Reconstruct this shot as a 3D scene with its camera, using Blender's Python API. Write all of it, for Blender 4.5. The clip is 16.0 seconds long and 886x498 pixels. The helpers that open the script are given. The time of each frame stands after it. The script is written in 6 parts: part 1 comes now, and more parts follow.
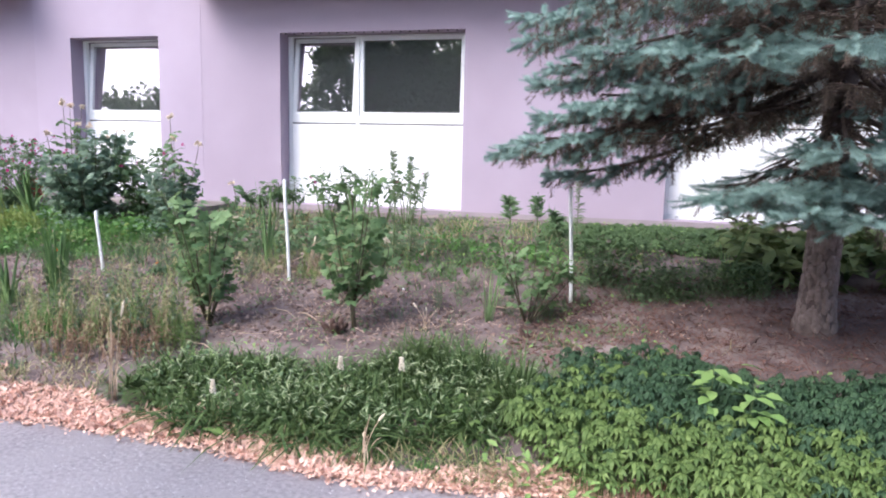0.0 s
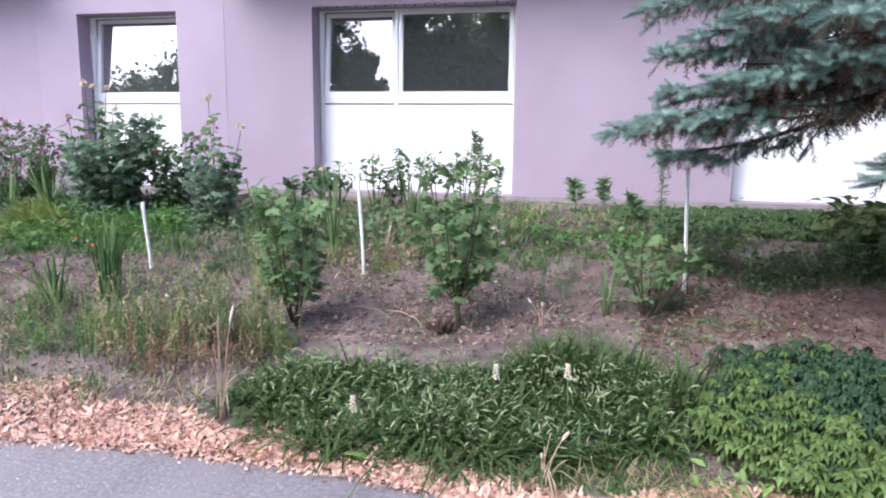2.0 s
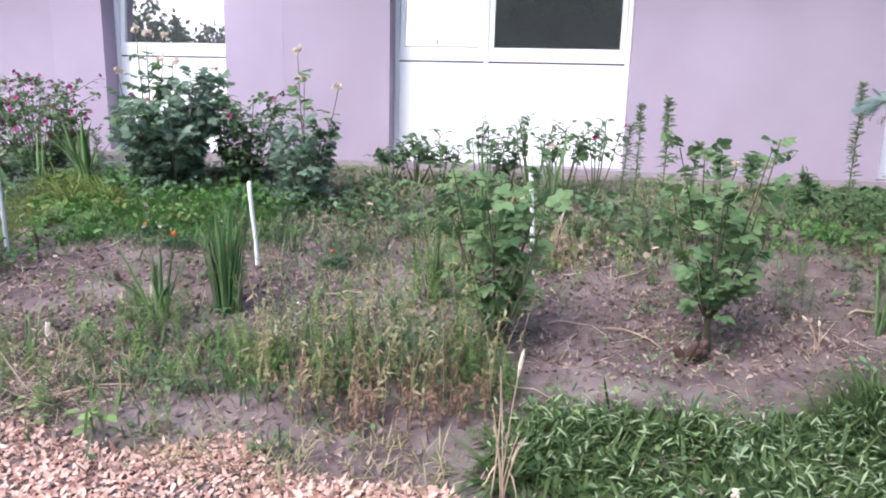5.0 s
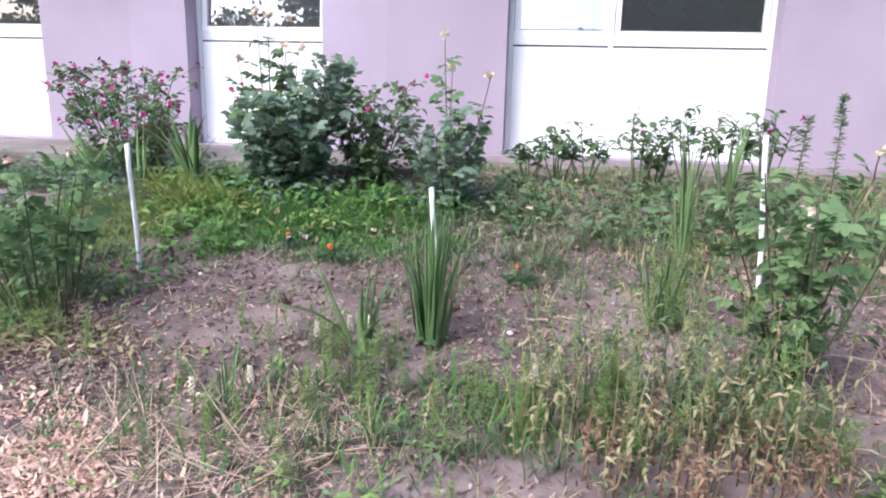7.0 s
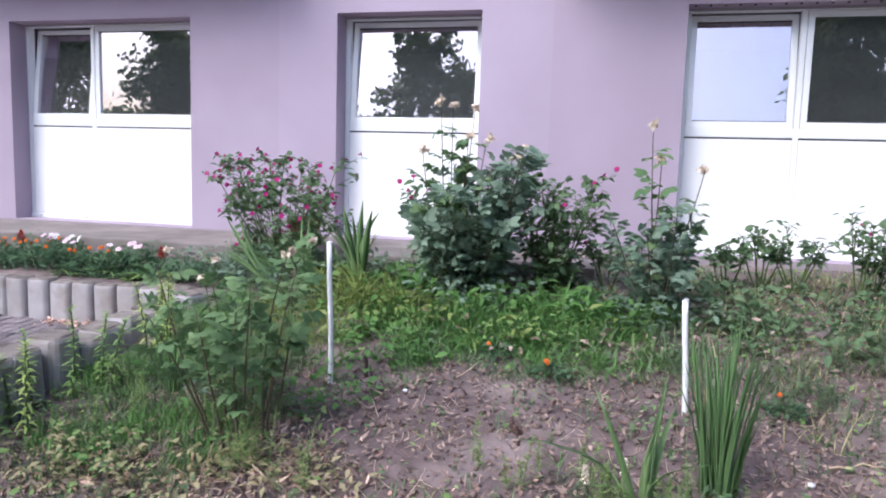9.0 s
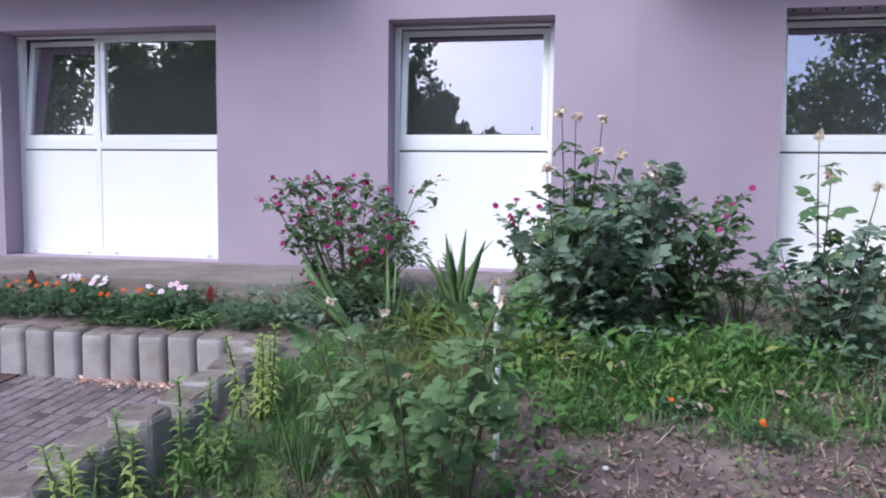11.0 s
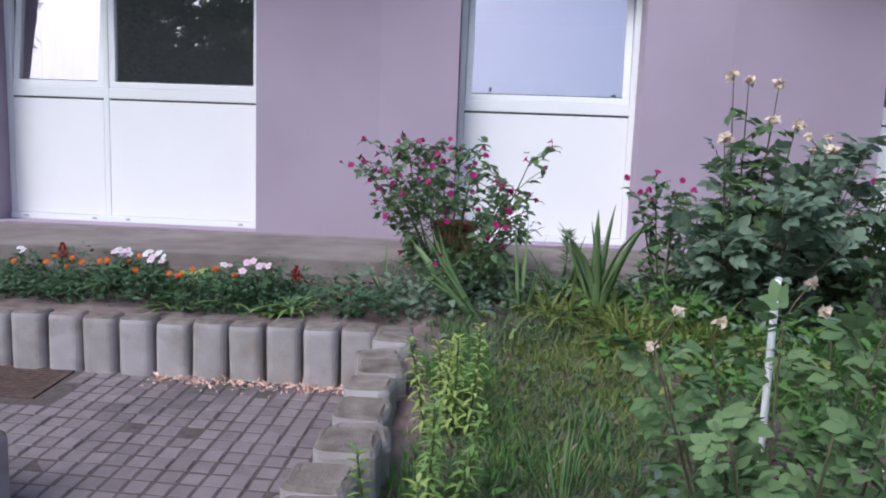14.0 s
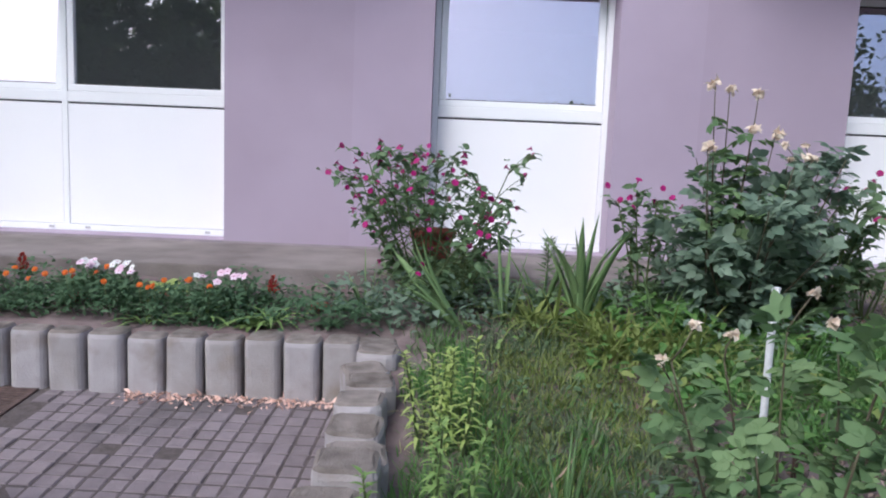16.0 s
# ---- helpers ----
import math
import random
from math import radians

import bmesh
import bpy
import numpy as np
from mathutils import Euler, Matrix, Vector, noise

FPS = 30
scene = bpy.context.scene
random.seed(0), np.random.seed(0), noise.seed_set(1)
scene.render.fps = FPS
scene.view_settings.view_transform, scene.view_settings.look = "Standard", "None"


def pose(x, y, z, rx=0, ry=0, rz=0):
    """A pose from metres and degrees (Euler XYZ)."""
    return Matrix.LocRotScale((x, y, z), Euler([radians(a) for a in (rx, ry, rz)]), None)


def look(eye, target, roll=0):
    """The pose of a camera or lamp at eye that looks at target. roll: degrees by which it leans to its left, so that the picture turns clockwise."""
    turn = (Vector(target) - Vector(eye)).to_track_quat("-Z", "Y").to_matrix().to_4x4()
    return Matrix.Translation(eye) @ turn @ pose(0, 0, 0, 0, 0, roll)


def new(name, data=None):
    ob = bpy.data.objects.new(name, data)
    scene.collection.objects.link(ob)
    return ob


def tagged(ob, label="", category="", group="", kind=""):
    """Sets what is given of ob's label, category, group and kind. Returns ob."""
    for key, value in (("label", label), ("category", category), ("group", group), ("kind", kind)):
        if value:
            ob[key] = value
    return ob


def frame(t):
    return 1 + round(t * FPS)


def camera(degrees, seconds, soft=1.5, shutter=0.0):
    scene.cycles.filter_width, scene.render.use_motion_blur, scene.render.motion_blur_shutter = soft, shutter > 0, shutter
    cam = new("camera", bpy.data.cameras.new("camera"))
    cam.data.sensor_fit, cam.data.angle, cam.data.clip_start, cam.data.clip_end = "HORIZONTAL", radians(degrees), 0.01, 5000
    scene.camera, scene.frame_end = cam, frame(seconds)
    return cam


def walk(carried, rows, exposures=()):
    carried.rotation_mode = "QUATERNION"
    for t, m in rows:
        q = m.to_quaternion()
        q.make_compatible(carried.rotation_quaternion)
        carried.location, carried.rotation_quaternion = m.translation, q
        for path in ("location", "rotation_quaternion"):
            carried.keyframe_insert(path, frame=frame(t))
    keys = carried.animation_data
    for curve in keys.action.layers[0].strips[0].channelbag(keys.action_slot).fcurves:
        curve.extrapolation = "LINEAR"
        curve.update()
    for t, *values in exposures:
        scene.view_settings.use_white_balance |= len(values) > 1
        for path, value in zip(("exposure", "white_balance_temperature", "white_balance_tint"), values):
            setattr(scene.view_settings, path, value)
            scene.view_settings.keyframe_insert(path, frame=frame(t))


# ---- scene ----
cam = camera(63.6, 16.0, soft=2.0)
PATH = [
    (0, (0.069, 0.054, 1.513), (-0.46, 1.963, 1.237), 1.3),
    (0.5, (-0.138, 0.14, 1.494), (-0.684, 2.045, 1.222), 1.6),
    (1, (-0.391, 0.172, 1.477), (-0.897, 2.087, 1.204), -0.1),
    (1.5, (-0.678, 0.177, 1.484), (-1.123, 2.105, 1.189), 1.8),
    (2, (-0.938, 0.294, 1.466), (-1.382, 2.218, 1.148), 0.6),
    (2.5, (-1.222, 0.386, 1.46), (-1.673, 2.305, 1.122), 1.1),
    (3, (-1.592, 0.435, 1.454), (-2.014, 2.359, 1.11), -0.3),
    (3.2, (-1.693, 0.467, 1.448), (-2.111, 2.393, 1.109), 1.2),
    (5.3, (-2.766, 1.172, 1.475), (-3.05, 3.103, 1.038), 2.2),
    (5.5, (-2.896, 1.246, 1.497), (-3.195, 3.172, 1.047), 3.7),
    (6, (-3.219, 1.323, 1.507), (-3.518, 3.247, 1.05), 2.2),
    (6.5, (-3.55, 1.389, 1.489), (-3.832, 3.313, 1.023), 3.6),
    (7, (-3.821, 1.465, 1.484), (-4.123, 3.387, 1.021), 1.3),
    (7.5, (-4.139, 1.51, 1.477), (-4.521, 3.435, 1.091), -1.0),
    (8, (-4.341, 1.516, 1.494), (-4.758, 3.446, 1.18), -0.2),
    (8.5, (-4.506, 1.638, 1.468), (-4.969, 3.569, 1.223), -0.2),
    (9, (-4.766, 1.811, 1.482), (-5.251, 3.738, 1.255), 1.7),
    (9.5, (-5.085, 1.917, 1.493), (-5.541, 3.853, 1.284), -0.1),
    (10, (-5.368, 2.022, 1.471), (-5.795, 3.968, 1.297), 1.8),
    (10.2, (-5.491, 2.076, 1.468), (-5.913, 4.025, 1.304), 1.0),
    (12.3, (-6.505, 2.472, 1.444), (-6.755, 4.449, 1.272), 1.5),
    (12.5, (-6.617, 2.473, 1.454), (-6.831, 4.454, 1.28), -0.8),
    (13, (-6.871, 2.499, 1.471), (-7.024, 4.486, 1.294), -0.7),
    (13.5, (-7.009, 2.625, 1.456), (-7.165, 4.608, 1.249), 0.2),
    (14, (-7.164, 2.692, 1.466), (-7.295, 4.67, 1.202), 2.2),
    (14.5, (-7.285, 2.709, 1.462), (-7.335, 4.683, 1.148), 1.0),
    (15, (-7.307, 2.737, 1.46), (-7.292, 4.705, 1.103), 2.1),
    (15.5, (-7.323, 2.752, 1.47), (-7.29, 4.729, 1.165), 2.6),
    (16, (-7.309, 2.757, 1.474), (-7.318, 4.741, 1.228), 2.4),
]
EXPOSURES = [(0.0, 1.4, 5950, 11), (1.0, 1.25, 5850, 11), (3.0, 1.24, 5800, 11), (7.0, 1.36, 5850, 11), (8.0, 1.35, 5750, 11), (9.0, 1.06, 5750, 11), (10.2, 0.8, 5650, 10), (12.3, 0.51, 5600, 10), (14.5, 0.42, 5750, 9), (16.0, 0.54, 5800, 9)]
walk(cam, [(t, look(eye, target, roll)) for t, eye, target, roll in PATH], EXPOSURES)

# ---- daylight: soft evening sky, no hard shadows ----
world = bpy.data.worlds.new("sky")
scene.world = world
world.use_nodes = True
wn, wl = world.node_tree.nodes, world.node_tree.links
sky = wn.new("ShaderNodeTexSky")
sky.sky_type, sky.sun_disc = "NISHITA", False
sky.sun_elevation, sky.sun_rotation = radians(48), radians(215)
sky.air_density, sky.dust_density, sky.ozone_density = 1.0, 4.5, 2.2
wl.new(sky.outputs[0], wn["Background"].inputs[0])
wn["Background"].inputs[1].default_value = 0.15
sun_data = bpy.data.lights.new("sun", "SUN")
sun_data.energy, sun_data.angle, sun_data.color = 1.25, radians(40), (1.0, 0.96, 0.92)
sun = new("sun", sun_data)
sun.matrix_world = look((-8.8, -12.6, 17.1), (0, 0, 0))

rng = np.random.default_rng(7)
Z = Vector((0, 0, 1))


# ---- mesh helpers ----
class Geo:
    """Triangles gathered from arrays, to become one mesh."""

    def __init__(self):
        self.v, self.t, self.n = [], [], 0

    def add(self, v, t):
        v = np.asarray(v, dtype=np.float64).reshape(-1, 3)
        self.v.append(v)
        self.t.append(np.asarray(t, dtype=np.int64).reshape(-1, 3) + self.n)
        self.n += len(v)
        return self

    def mesh(self, name, smooth=False):
        me = bpy.data.meshes.new(name)
        if not self.v:
            return me
        v, t = np.concatenate(self.v), np.concatenate(self.t)
        me.vertices.add(len(v))
        me.vertices.foreach_set("co", v.astype(np.float32).ravel())
        me.loops.add(len(t) * 3)
        me.loops.foreach_set("vertex_index", t.astype(np.int32).ravel())
        me.polygons.add(len(t))
        me.polygons.foreach_set("loop_start", np.arange(0, len(t) * 3, 3, dtype=np.int32))
        if smooth:
            me.polygons.foreach_set("use_smooth", np.ones(len(t), dtype=bool))
        me.update(calc_edges=True)
        return me


def unit(a):
    a = np.asarray(a, dtype=np.float64)
    return a / np.maximum(np.linalg.norm(a, axis=-1, keepdims=True), 1e-9)


def frames_of(d, n):
    d = unit(d)
    s = unit(np.cross(d, n) + 1e-6)
    return d, s, unit(np.cross(s, d))


PROFILES = {
    "ovate": ([0.0, 0.3, 0.65, 1.0], [0.42, 0.40]),
    "round": ([0.0, 0.25, 0.7, 1.0], [0.48, 0.46]),
    "lance": ([0.0, 0.35, 0.7, 1.0], [0.5, 0.33]),
    "blade": ([0.0, 0.33, 0.68, 1.0], [0.5, 0.42]),
}


def leaves(geo, p, d, n, length, width, droop=0.2, fold=0.25, kind="ovate"):
    """Leaves with a raised midrib line: at points p, along d, facing n."""
    p, d, n = np.atleast_2d(p), np.atleast_2d(d), np.atleast_2d(n)
    k = len(p)
    d, s, n = frames_of(np.broadcast_to(d, p.shape), np.broadcast_to(n, p.shape))
    length, width = np.broadcast_to(length, (k,)), np.broadcast_to(width, (k,))
    droop = np.broadcast_to(droop, (k,))
    us, ws = PROFILES[kind]
    rows = [(us[0], 0.0), (us[1], 0.0), (us[2], 0.0), (us[3], 0.0),
            (us[1], ws[0]), (us[2], ws[1]), (us[1], -ws[0]), (us[2], -ws[1])]
    if kind == "blade":
        rows[0] = (0.0, 0.0)
    out = np.empty((k, 8, 3))
    for i, (u, w) in enumerate(rows):
        up = fold * abs(w) * width - droop * u * u * length
        out[:, i] = p + d * (u * length * (1 - 0.25 * np.minimum(droop, 1.5) * u))[:, None] + s * (w * width)[:, None] + n * up[:, None]
    tri = np.array([(0, 1, 4), (1, 2, 5), (1, 5, 4), (2, 3, 5), (0, 6, 1), (1, 6, 7), (1, 7, 2), (2, 7, 3)])
    geo.add(out.reshape(-1, 3), (np.arange(k)[:, None, None] * 8 + tri[None]).reshape(-1, 3))
    return geo


def ribbons(geo, p, d, n, length, width, droop=0.3, belly=(0.35, 0.7), w2=0.8):
    """Narrow blades and small dry leaves, bent along their length."""
    k = len(p)
    d, s, n = frames_of(np.broadcast_to(d, p.shape), np.broadcast_to(n, p.shape))
    length, width, droop = (np.broadcast_to(q, (k,)) for q in (length, width, droop))
    out = np.empty((k, 6, 3))
    for i, (u, w) in enumerate(((0, 0), (belly[0], 0.5), (belly[0], -0.5), (belly[1], 0.5 * w2), (belly[1], -0.5 * w2), (1, 0))):
        out[:, i] = p + d * (u * length * (1 - 0.25 * np.minimum(droop, 1.5) * u))[:, None] + s * (w * width)[:, None] - n * (droop * u * u * length)[:, None]
    tri = np.array([(0, 1, 2), (1, 3, 4), (1, 4, 2), (3, 5, 4)])
    return geo.add(out.reshape(-1, 3), (np.arange(k)[:, None, None] * 6 + tri[None]).reshape(-1, 3))


def tube(geo, pts, radii, sides=6):
    pts = np.asarray(pts, dtype=np.float64)
    radii = np.broadcast_to(np.asarray(radii, dtype=np.float64), (len(pts),))
    tan = unit(np.gradient(pts, axis=0))
    ref = np.array([1.0, 0, 0]) if abs(tan[0][0]) < 0.8 else np.array([0, 1.0, 0])
    s = unit(np.cross(tan, ref))
    b = np.cross(tan, s)
    a = np.linspace(0, 2 * math.pi, sides, endpoint=False)
    ring = pts[:, None] + radii[:, None, None] * (s[:, None] * np.cos(a)[None, :, None] + b[:, None] * np.sin(a)[None, :, None])
    k = len(pts)
    v = np.concatenate([ring.reshape(-1, 3), pts[:1], pts[-1:]])
    t = []
    for i in range(k - 1):
        for j in range(sides):
            j2 = (j + 1) % sides
            q = (i * sides + j, i * sides + j2, (i + 1) * sides + j2, (i + 1) * sides + j)
            t += [(q[0], q[1], q[2]), (q[0], q[2], q[3])]
    for j in range(sides):
        j2 = (j + 1) % sides
        t += [(k * sides, j2, j), (k * sides + 1, (k - 1) * sides + j, (k - 1) * sides + j2)]
    return geo.add(v, t)


def bez(a, b, c, n=8):
    t = np.linspace(0, 1, n)[:, None]
    a, b, c = (np.asarray(q, dtype=np.float64) for q in (a, b, c))
    return a * (1 - t) ** 2 + 2 * b * t * (1 - t) + c * t * t


def blob(geo, c, r, squash=1.0, sides=7):
    """A small rounded knob."""
    c = np.asarray(c, dtype=np.float64)
    rows = [(0.0, -1.0), (0.75, -0.62), (1.0, 0.05), (0.7, 0.7), (0.0, 1.0)]
    a = np.linspace(0, 2 * math.pi, sides, endpoint=False)
    v = [c + (0, 0, -r * squash)]
    for w, z in rows[1:4]:
        v += [c + (math.cos(q) * r * w, math.sin(q) * r * w, r * z * squash) for q in a]
    v.append(c + (0, 0, r * squash))
    t = []
    for j in range(sides):
        k = (j + 1) % sides
        t.append((0, 1 + k, 1 + j))
        for i in range(2):
            o = 1 + i * sides
            t += [(o + j, o + k, o + sides + k), (o + j, o + sides + k, o + sides + j)]
        t.append((1 + 2 * sides + j, 1 + 2 * sides + k, 1 + 3 * sides))
    return geo.add(v, t)


def box_bm(lo, hi, bevel=0.0, bm=None):
    bm = bm or bmesh.new()
    lo, hi = Vector(lo), Vector(hi)
    made = bmesh.ops.create_cube(bm, size=1.0)["verts"]
    for v in made:
        v.co = Vector((lo[i] + (v.co[i] + 0.5) * (hi[i] - lo[i]) for i in range(3)))
    if bevel:
        edges = list({e for v in made for e in v.link_edges})
        bmesh.ops.bevel(bm, geom=edges, offset=bevel, segments=2, profile=0.6, affect="EDGES", clamp_overlap=True)
    return bm


def mesh_of(name, shape, smooth=False):
    if isinstance(shape, Geo):
        return shape.mesh(name, smooth)
    if isinstance(shape, bpy.types.Mesh):
        return shape
    me = bpy.data.meshes.new(name)
    shape.to_mesh(me)
    shape.free()
    return me


def part(name, shape, material, parent=None, label="", kind="", smooth=False, m=None):
    me = mesh_of(name, shape, smooth)
    if not me.materials:
        me.materials.append(material)
    ob = new(name, me)
    if parent is not None:
        ob.parent = parent
    if m is not None:
        ob.matrix_basis = m
    return tagged(ob, label, kind=kind)


def thing(name, shape, material, label, category, group="", kind="", smooth=False, m=None):
    ob = part(name, shape, material, smooth=smooth, m=m)
    return tagged(ob, label, category, group, kind)


def base(name, x, y, z, label, category, group=""):
    ob = new(name)
    ob.empty_display_size = 0.1
    ob.matrix_basis = pose(x, y, z)
    return tagged(ob, label, category, group)


# ---- materials ----
def mat(name, c1, c2=None, rough=0.7, scale=6.0, bump=0.0, bscale=60.0, vary="", amount=0.5, thin=0.0, spec=0.35, metal=0.0, c3=None, c3scale=1.2, c3cut=(0.5, 0.7)):
    """Two tones mixed by noise (and by piece or island), a third as larger stains, fine relief; thin: light that passes through a leaf."""
    m = bpy.data.materials.new(name)
    m.use_nodes = True
    nt = m.node_tree
    nd, ln = nt.nodes, nt.links
    bs = nd["Principled BSDF"]
    c2 = c2 or tuple(c * 0.75 for c in c1)
    co = nd.new("ShaderNodeNewGeometry")
    no = nd.new("ShaderNodeTexNoise")
    no.inputs["Scale"].default_value, no.inputs["Detail"].default_value = scale, 5
    ln.new(co.outputs["Position"], no.inputs["Vector"])
    ramp = nd.new("ShaderNodeMapRange")
    ramp.inputs["From Min"].default_value, ramp.inputs["From Max"].default_value = 0.3, 0.7
    ln.new(no.outputs["Fac"], ramp.inputs["Value"])
    fac = ramp.outputs["Result"]
    if vary:
        src = nd.new("ShaderNodeNewGeometry").outputs["Random Per Island"] if vary == "island" else nd.new("ShaderNodeObjectInfo").outputs["Random"]
        mx = nd.new("ShaderNodeMix")
        mx.inputs["Factor"].default_value = amount
        ln.new(fac, mx.inputs["A"])
        ln.new(src, mx.inputs["B"])
        fac = mx.outputs["Result"]
    col = nd.new("ShaderNodeMix")
    col.data_type = "RGBA"
    col.inputs["A"].default_value, col.inputs["B"].default_value = (*c1, 1), (*c2, 1)
    ln.new(fac, col.inputs["Factor"])
    out = col.outputs["Result"]
    if c3:
        n3 = nd.new("ShaderNodeTexNoise")
        n3.inputs["Scale"].default_value, n3.inputs["Detail"].default_value = c3scale, 6
        ln.new(co.outputs["Position"], n3.inputs["Vector"])
        r3 = nd.new("ShaderNodeMapRange")
        r3.inputs["From Min"].default_value, r3.inputs["From Max"].default_value = c3cut
        ln.new(n3.outputs["Fac"], r3.inputs["Value"])
        m3 = nd.new("ShaderNodeMix")
        m3.data_type = "RGBA"
        m3.inputs["B"].default_value = (*c3, 1)
        ln.new(r3.outputs["Result"], m3.inputs["Factor"])
        ln.new(out, m3.inputs["A"])
        out = m3.outputs["Result"]
    ln.new(out, bs.inputs["Base Color"])
    bs.inputs["Roughness"].default_value = rough
    bs.inputs["Specular IOR Level"].default_value = spec
    bs.inputs["Metallic"].default_value = metal
    if bump:
        nb = nd.new("ShaderNodeTexNoise")
        nb.inputs["Scale"].default_value, nb.inputs["Detail"].default_value = bscale, 6
        ln.new(co.outputs["Position"], nb.inputs["Vector"])
        bu = nd.new("ShaderNodeBump")
        bu.inputs["Strength"].default_value, bu.inputs["Distance"].default_value = min(1.0, bump), 0.01
        ln.new(nb.outputs["Fac"], bu.inputs["Height"])
        ln.new(bu.outputs["Normal"], bs.inputs["Normal"])
    if thin:
        tr = nd.new("ShaderNodeBsdfTranslucent")
        ln.new(out, tr.inputs["Color"])
        ms = nd.new("ShaderNodeMixShader")
        ms.inputs["Fac"].default_value = thin
        ln.new(bs.outputs["BSDF"], ms.inputs[1])
        ln.new(tr.outputs["BSDF"], ms.inputs[2])
        ln.new(ms.outputs["Shader"], nd["Material Output"].inputs["Surface"])
    return m


STUCCO = mat("mauve stucco", (0.375, 0.31, 0.385), (0.34, 0.278, 0.345), 0.9, 1.2, 0.3, 220, c3=(0.40, 0.335, 0.415), c3scale=0.5)
# lighter copy of the stucco: the light band between balconies put into colour
STUCCO_LIT = mat("mauve stucco with light painted in", (0.392, 0.326, 0.408), (0.357, 0.293, 0.366), 0.9, 1.2, 0.3, 220, c3=(0.417, 0.35, 0.436), c3scale=0.5)
PLINTH = mat("grey plinth", (0.33, 0.28, 0.30), (0.25, 0.215, 0.23), 0.9, 5, 0.4, 90)
PVC = mat("white window plastic", (0.86, 0.87, 0.88), (0.83, 0.84, 0.85), 0.32, 1.5, spec=0.5)
PANEL = mat("white door panel", (0.88, 0.88, 0.89), (0.85, 0.85, 0.87), 0.38, 1.2, spec=0.5)
SEAL = mat("dark rubber seal", (0.03, 0.03, 0.035), rough=0.6)
SHUTTER = mat("grey shutter slat", (0.36, 0.33, 0.34), (0.30, 0.28, 0.29), 0.6, 4)
CLIP = mat("grey plastic clip", (0.55, 0.55, 0.56), rough=0.5)
ROOM = mat("pale room paint", (0.55, 0.53, 0.52), (0.48, 0.46, 0.45), 0.9)
CURTAIN = mat("pale curtain cloth", (0.30, 0.25, 0.235), (0.17, 0.135, 0.12), 0.95, 3, thin=0.2)
SOIL = mat("dry garden soil", (0.168, 0.125, 0.123), (0.075, 0.054, 0.053), 0.95, 9, 1.0, 30, c3=(0.235, 0.185, 0.178), c3scale=2.2, c3cut=(0.48, 0.7))
ASPHALT = mat("worn asphalt", (0.57, 0.52, 0.53), (0.36, 0.32, 0.33), 0.9, 38, 0.35, 60, c3=(0.48, 0.435, 0.445), c3scale=2.5)
GRIT = mat("pale asphalt grit", (0.62, 0.60, 0.60), (0.4, 0.38, 0.39), 0.9, vary="island")
CONCRETE = mat("weathered concrete", (0.41, 0.385, 0.40), (0.27, 0.245, 0.235), 0.9, 9, 0.5, 140, vary="object", amount=0.5, c3=(0.22, 0.18, 0.15), c3scale=5, c3cut=(0.53, 0.78))
DIRTY = mat("dirty concrete top", (0.265, 0.23, 0.21), (0.10, 0.083, 0.07), 0.95, 14, 0.7, 120, vary="object", amount=0.3)
JOINT = mat("dirt in paver joints", (0.105, 0.088, 0.083), (0.065, 0.053, 0.05), 0.95, 30, 0.5, 90)
PAVER = mat("grey concrete paver", (0.225, 0.19, 0.2), (0.14, 0.116, 0.123), 0.9, 14, 0.5, 150, vary="object", amount=0.6, c3=(0.10, 0.088, 0.09), c3scale=1.7, c3cut=(0.56, 0.72))
PAVER_OILY = mat("oil-stained paver", (0.18, 0.155, 0.163), (0.085, 0.071, 0.075), 0.7, 14, 0.5, 150, vary="object", amount=0.5)
APRON = mat("old concrete walk", (0.2, 0.172, 0.16), (0.14, 0.118, 0.11), 0.92, 5, 0.6, 70, c3=(0.245, 0.215, 0.205), c3scale=1.4)
STAKE = mat("white painted stake", (0.82, 0.82, 0.84), (0.66, 0.66, 0.66), 0.45, 30)
RUST_RED = mat("rusty drain iron", (0.115, 0.075, 0.066), (0.055, 0.036, 0.032), 0.85, 30, 0.4, 120)
RUST = mat("rusty iron rod", (0.10, 0.06, 0.05), rough=0.8)
BARK = mat("spruce bark", (0.19, 0.145, 0.13), (0.075, 0.055, 0.05), 0.95, 14, 1.0, 40)
TWIG = mat("dark twig wood", (0.13, 0.095, 0.08), (0.075, 0.055, 0.048), 0.9, 20)
NEEDLE = mat("blue-green needles", (0.105, 0.185, 0.165), (0.335, 0.465, 0.42), 0.6, 9.0, vary="island", amount=0.25, thin=0.12)
NEEDLE_OLD = mat("old brown-green needles", (0.105, 0.08, 0.063), (0.20, 0.15, 0.118), 0.7, 3.0, vary="island", thin=0.1)
TERRACOTTA = mat("terracotta", (0.30, 0.085, 0.062), (0.22, 0.065, 0.05), 0.85, 9)
LITTER = mat("dry pinkish leaf litter", (0.84, 0.60, 0.50), (0.54, 0.32, 0.25), 0.85, 5, vary="island", amount=0.85, thin=0.12)
LITTER_PALE = mat("pale dry litter", (0.42, 0.315, 0.265), (0.15, 0.098, 0.083), 0.9, 5, vary="island", amount=0.85, thin=0.1)
LITTER_DARK = mat("brown crumbled litter", (0.27, 0.17, 0.138), (0.11, 0.07, 0.06), 0.9, 5, vary="island", amount=0.85, thin=0.1)
STRAW = mat("dry straw", (0.66, 0.53, 0.41), (0.38, 0.26, 0.185), 0.85, 5, vary="island", amount=0.8, thin=0.2)
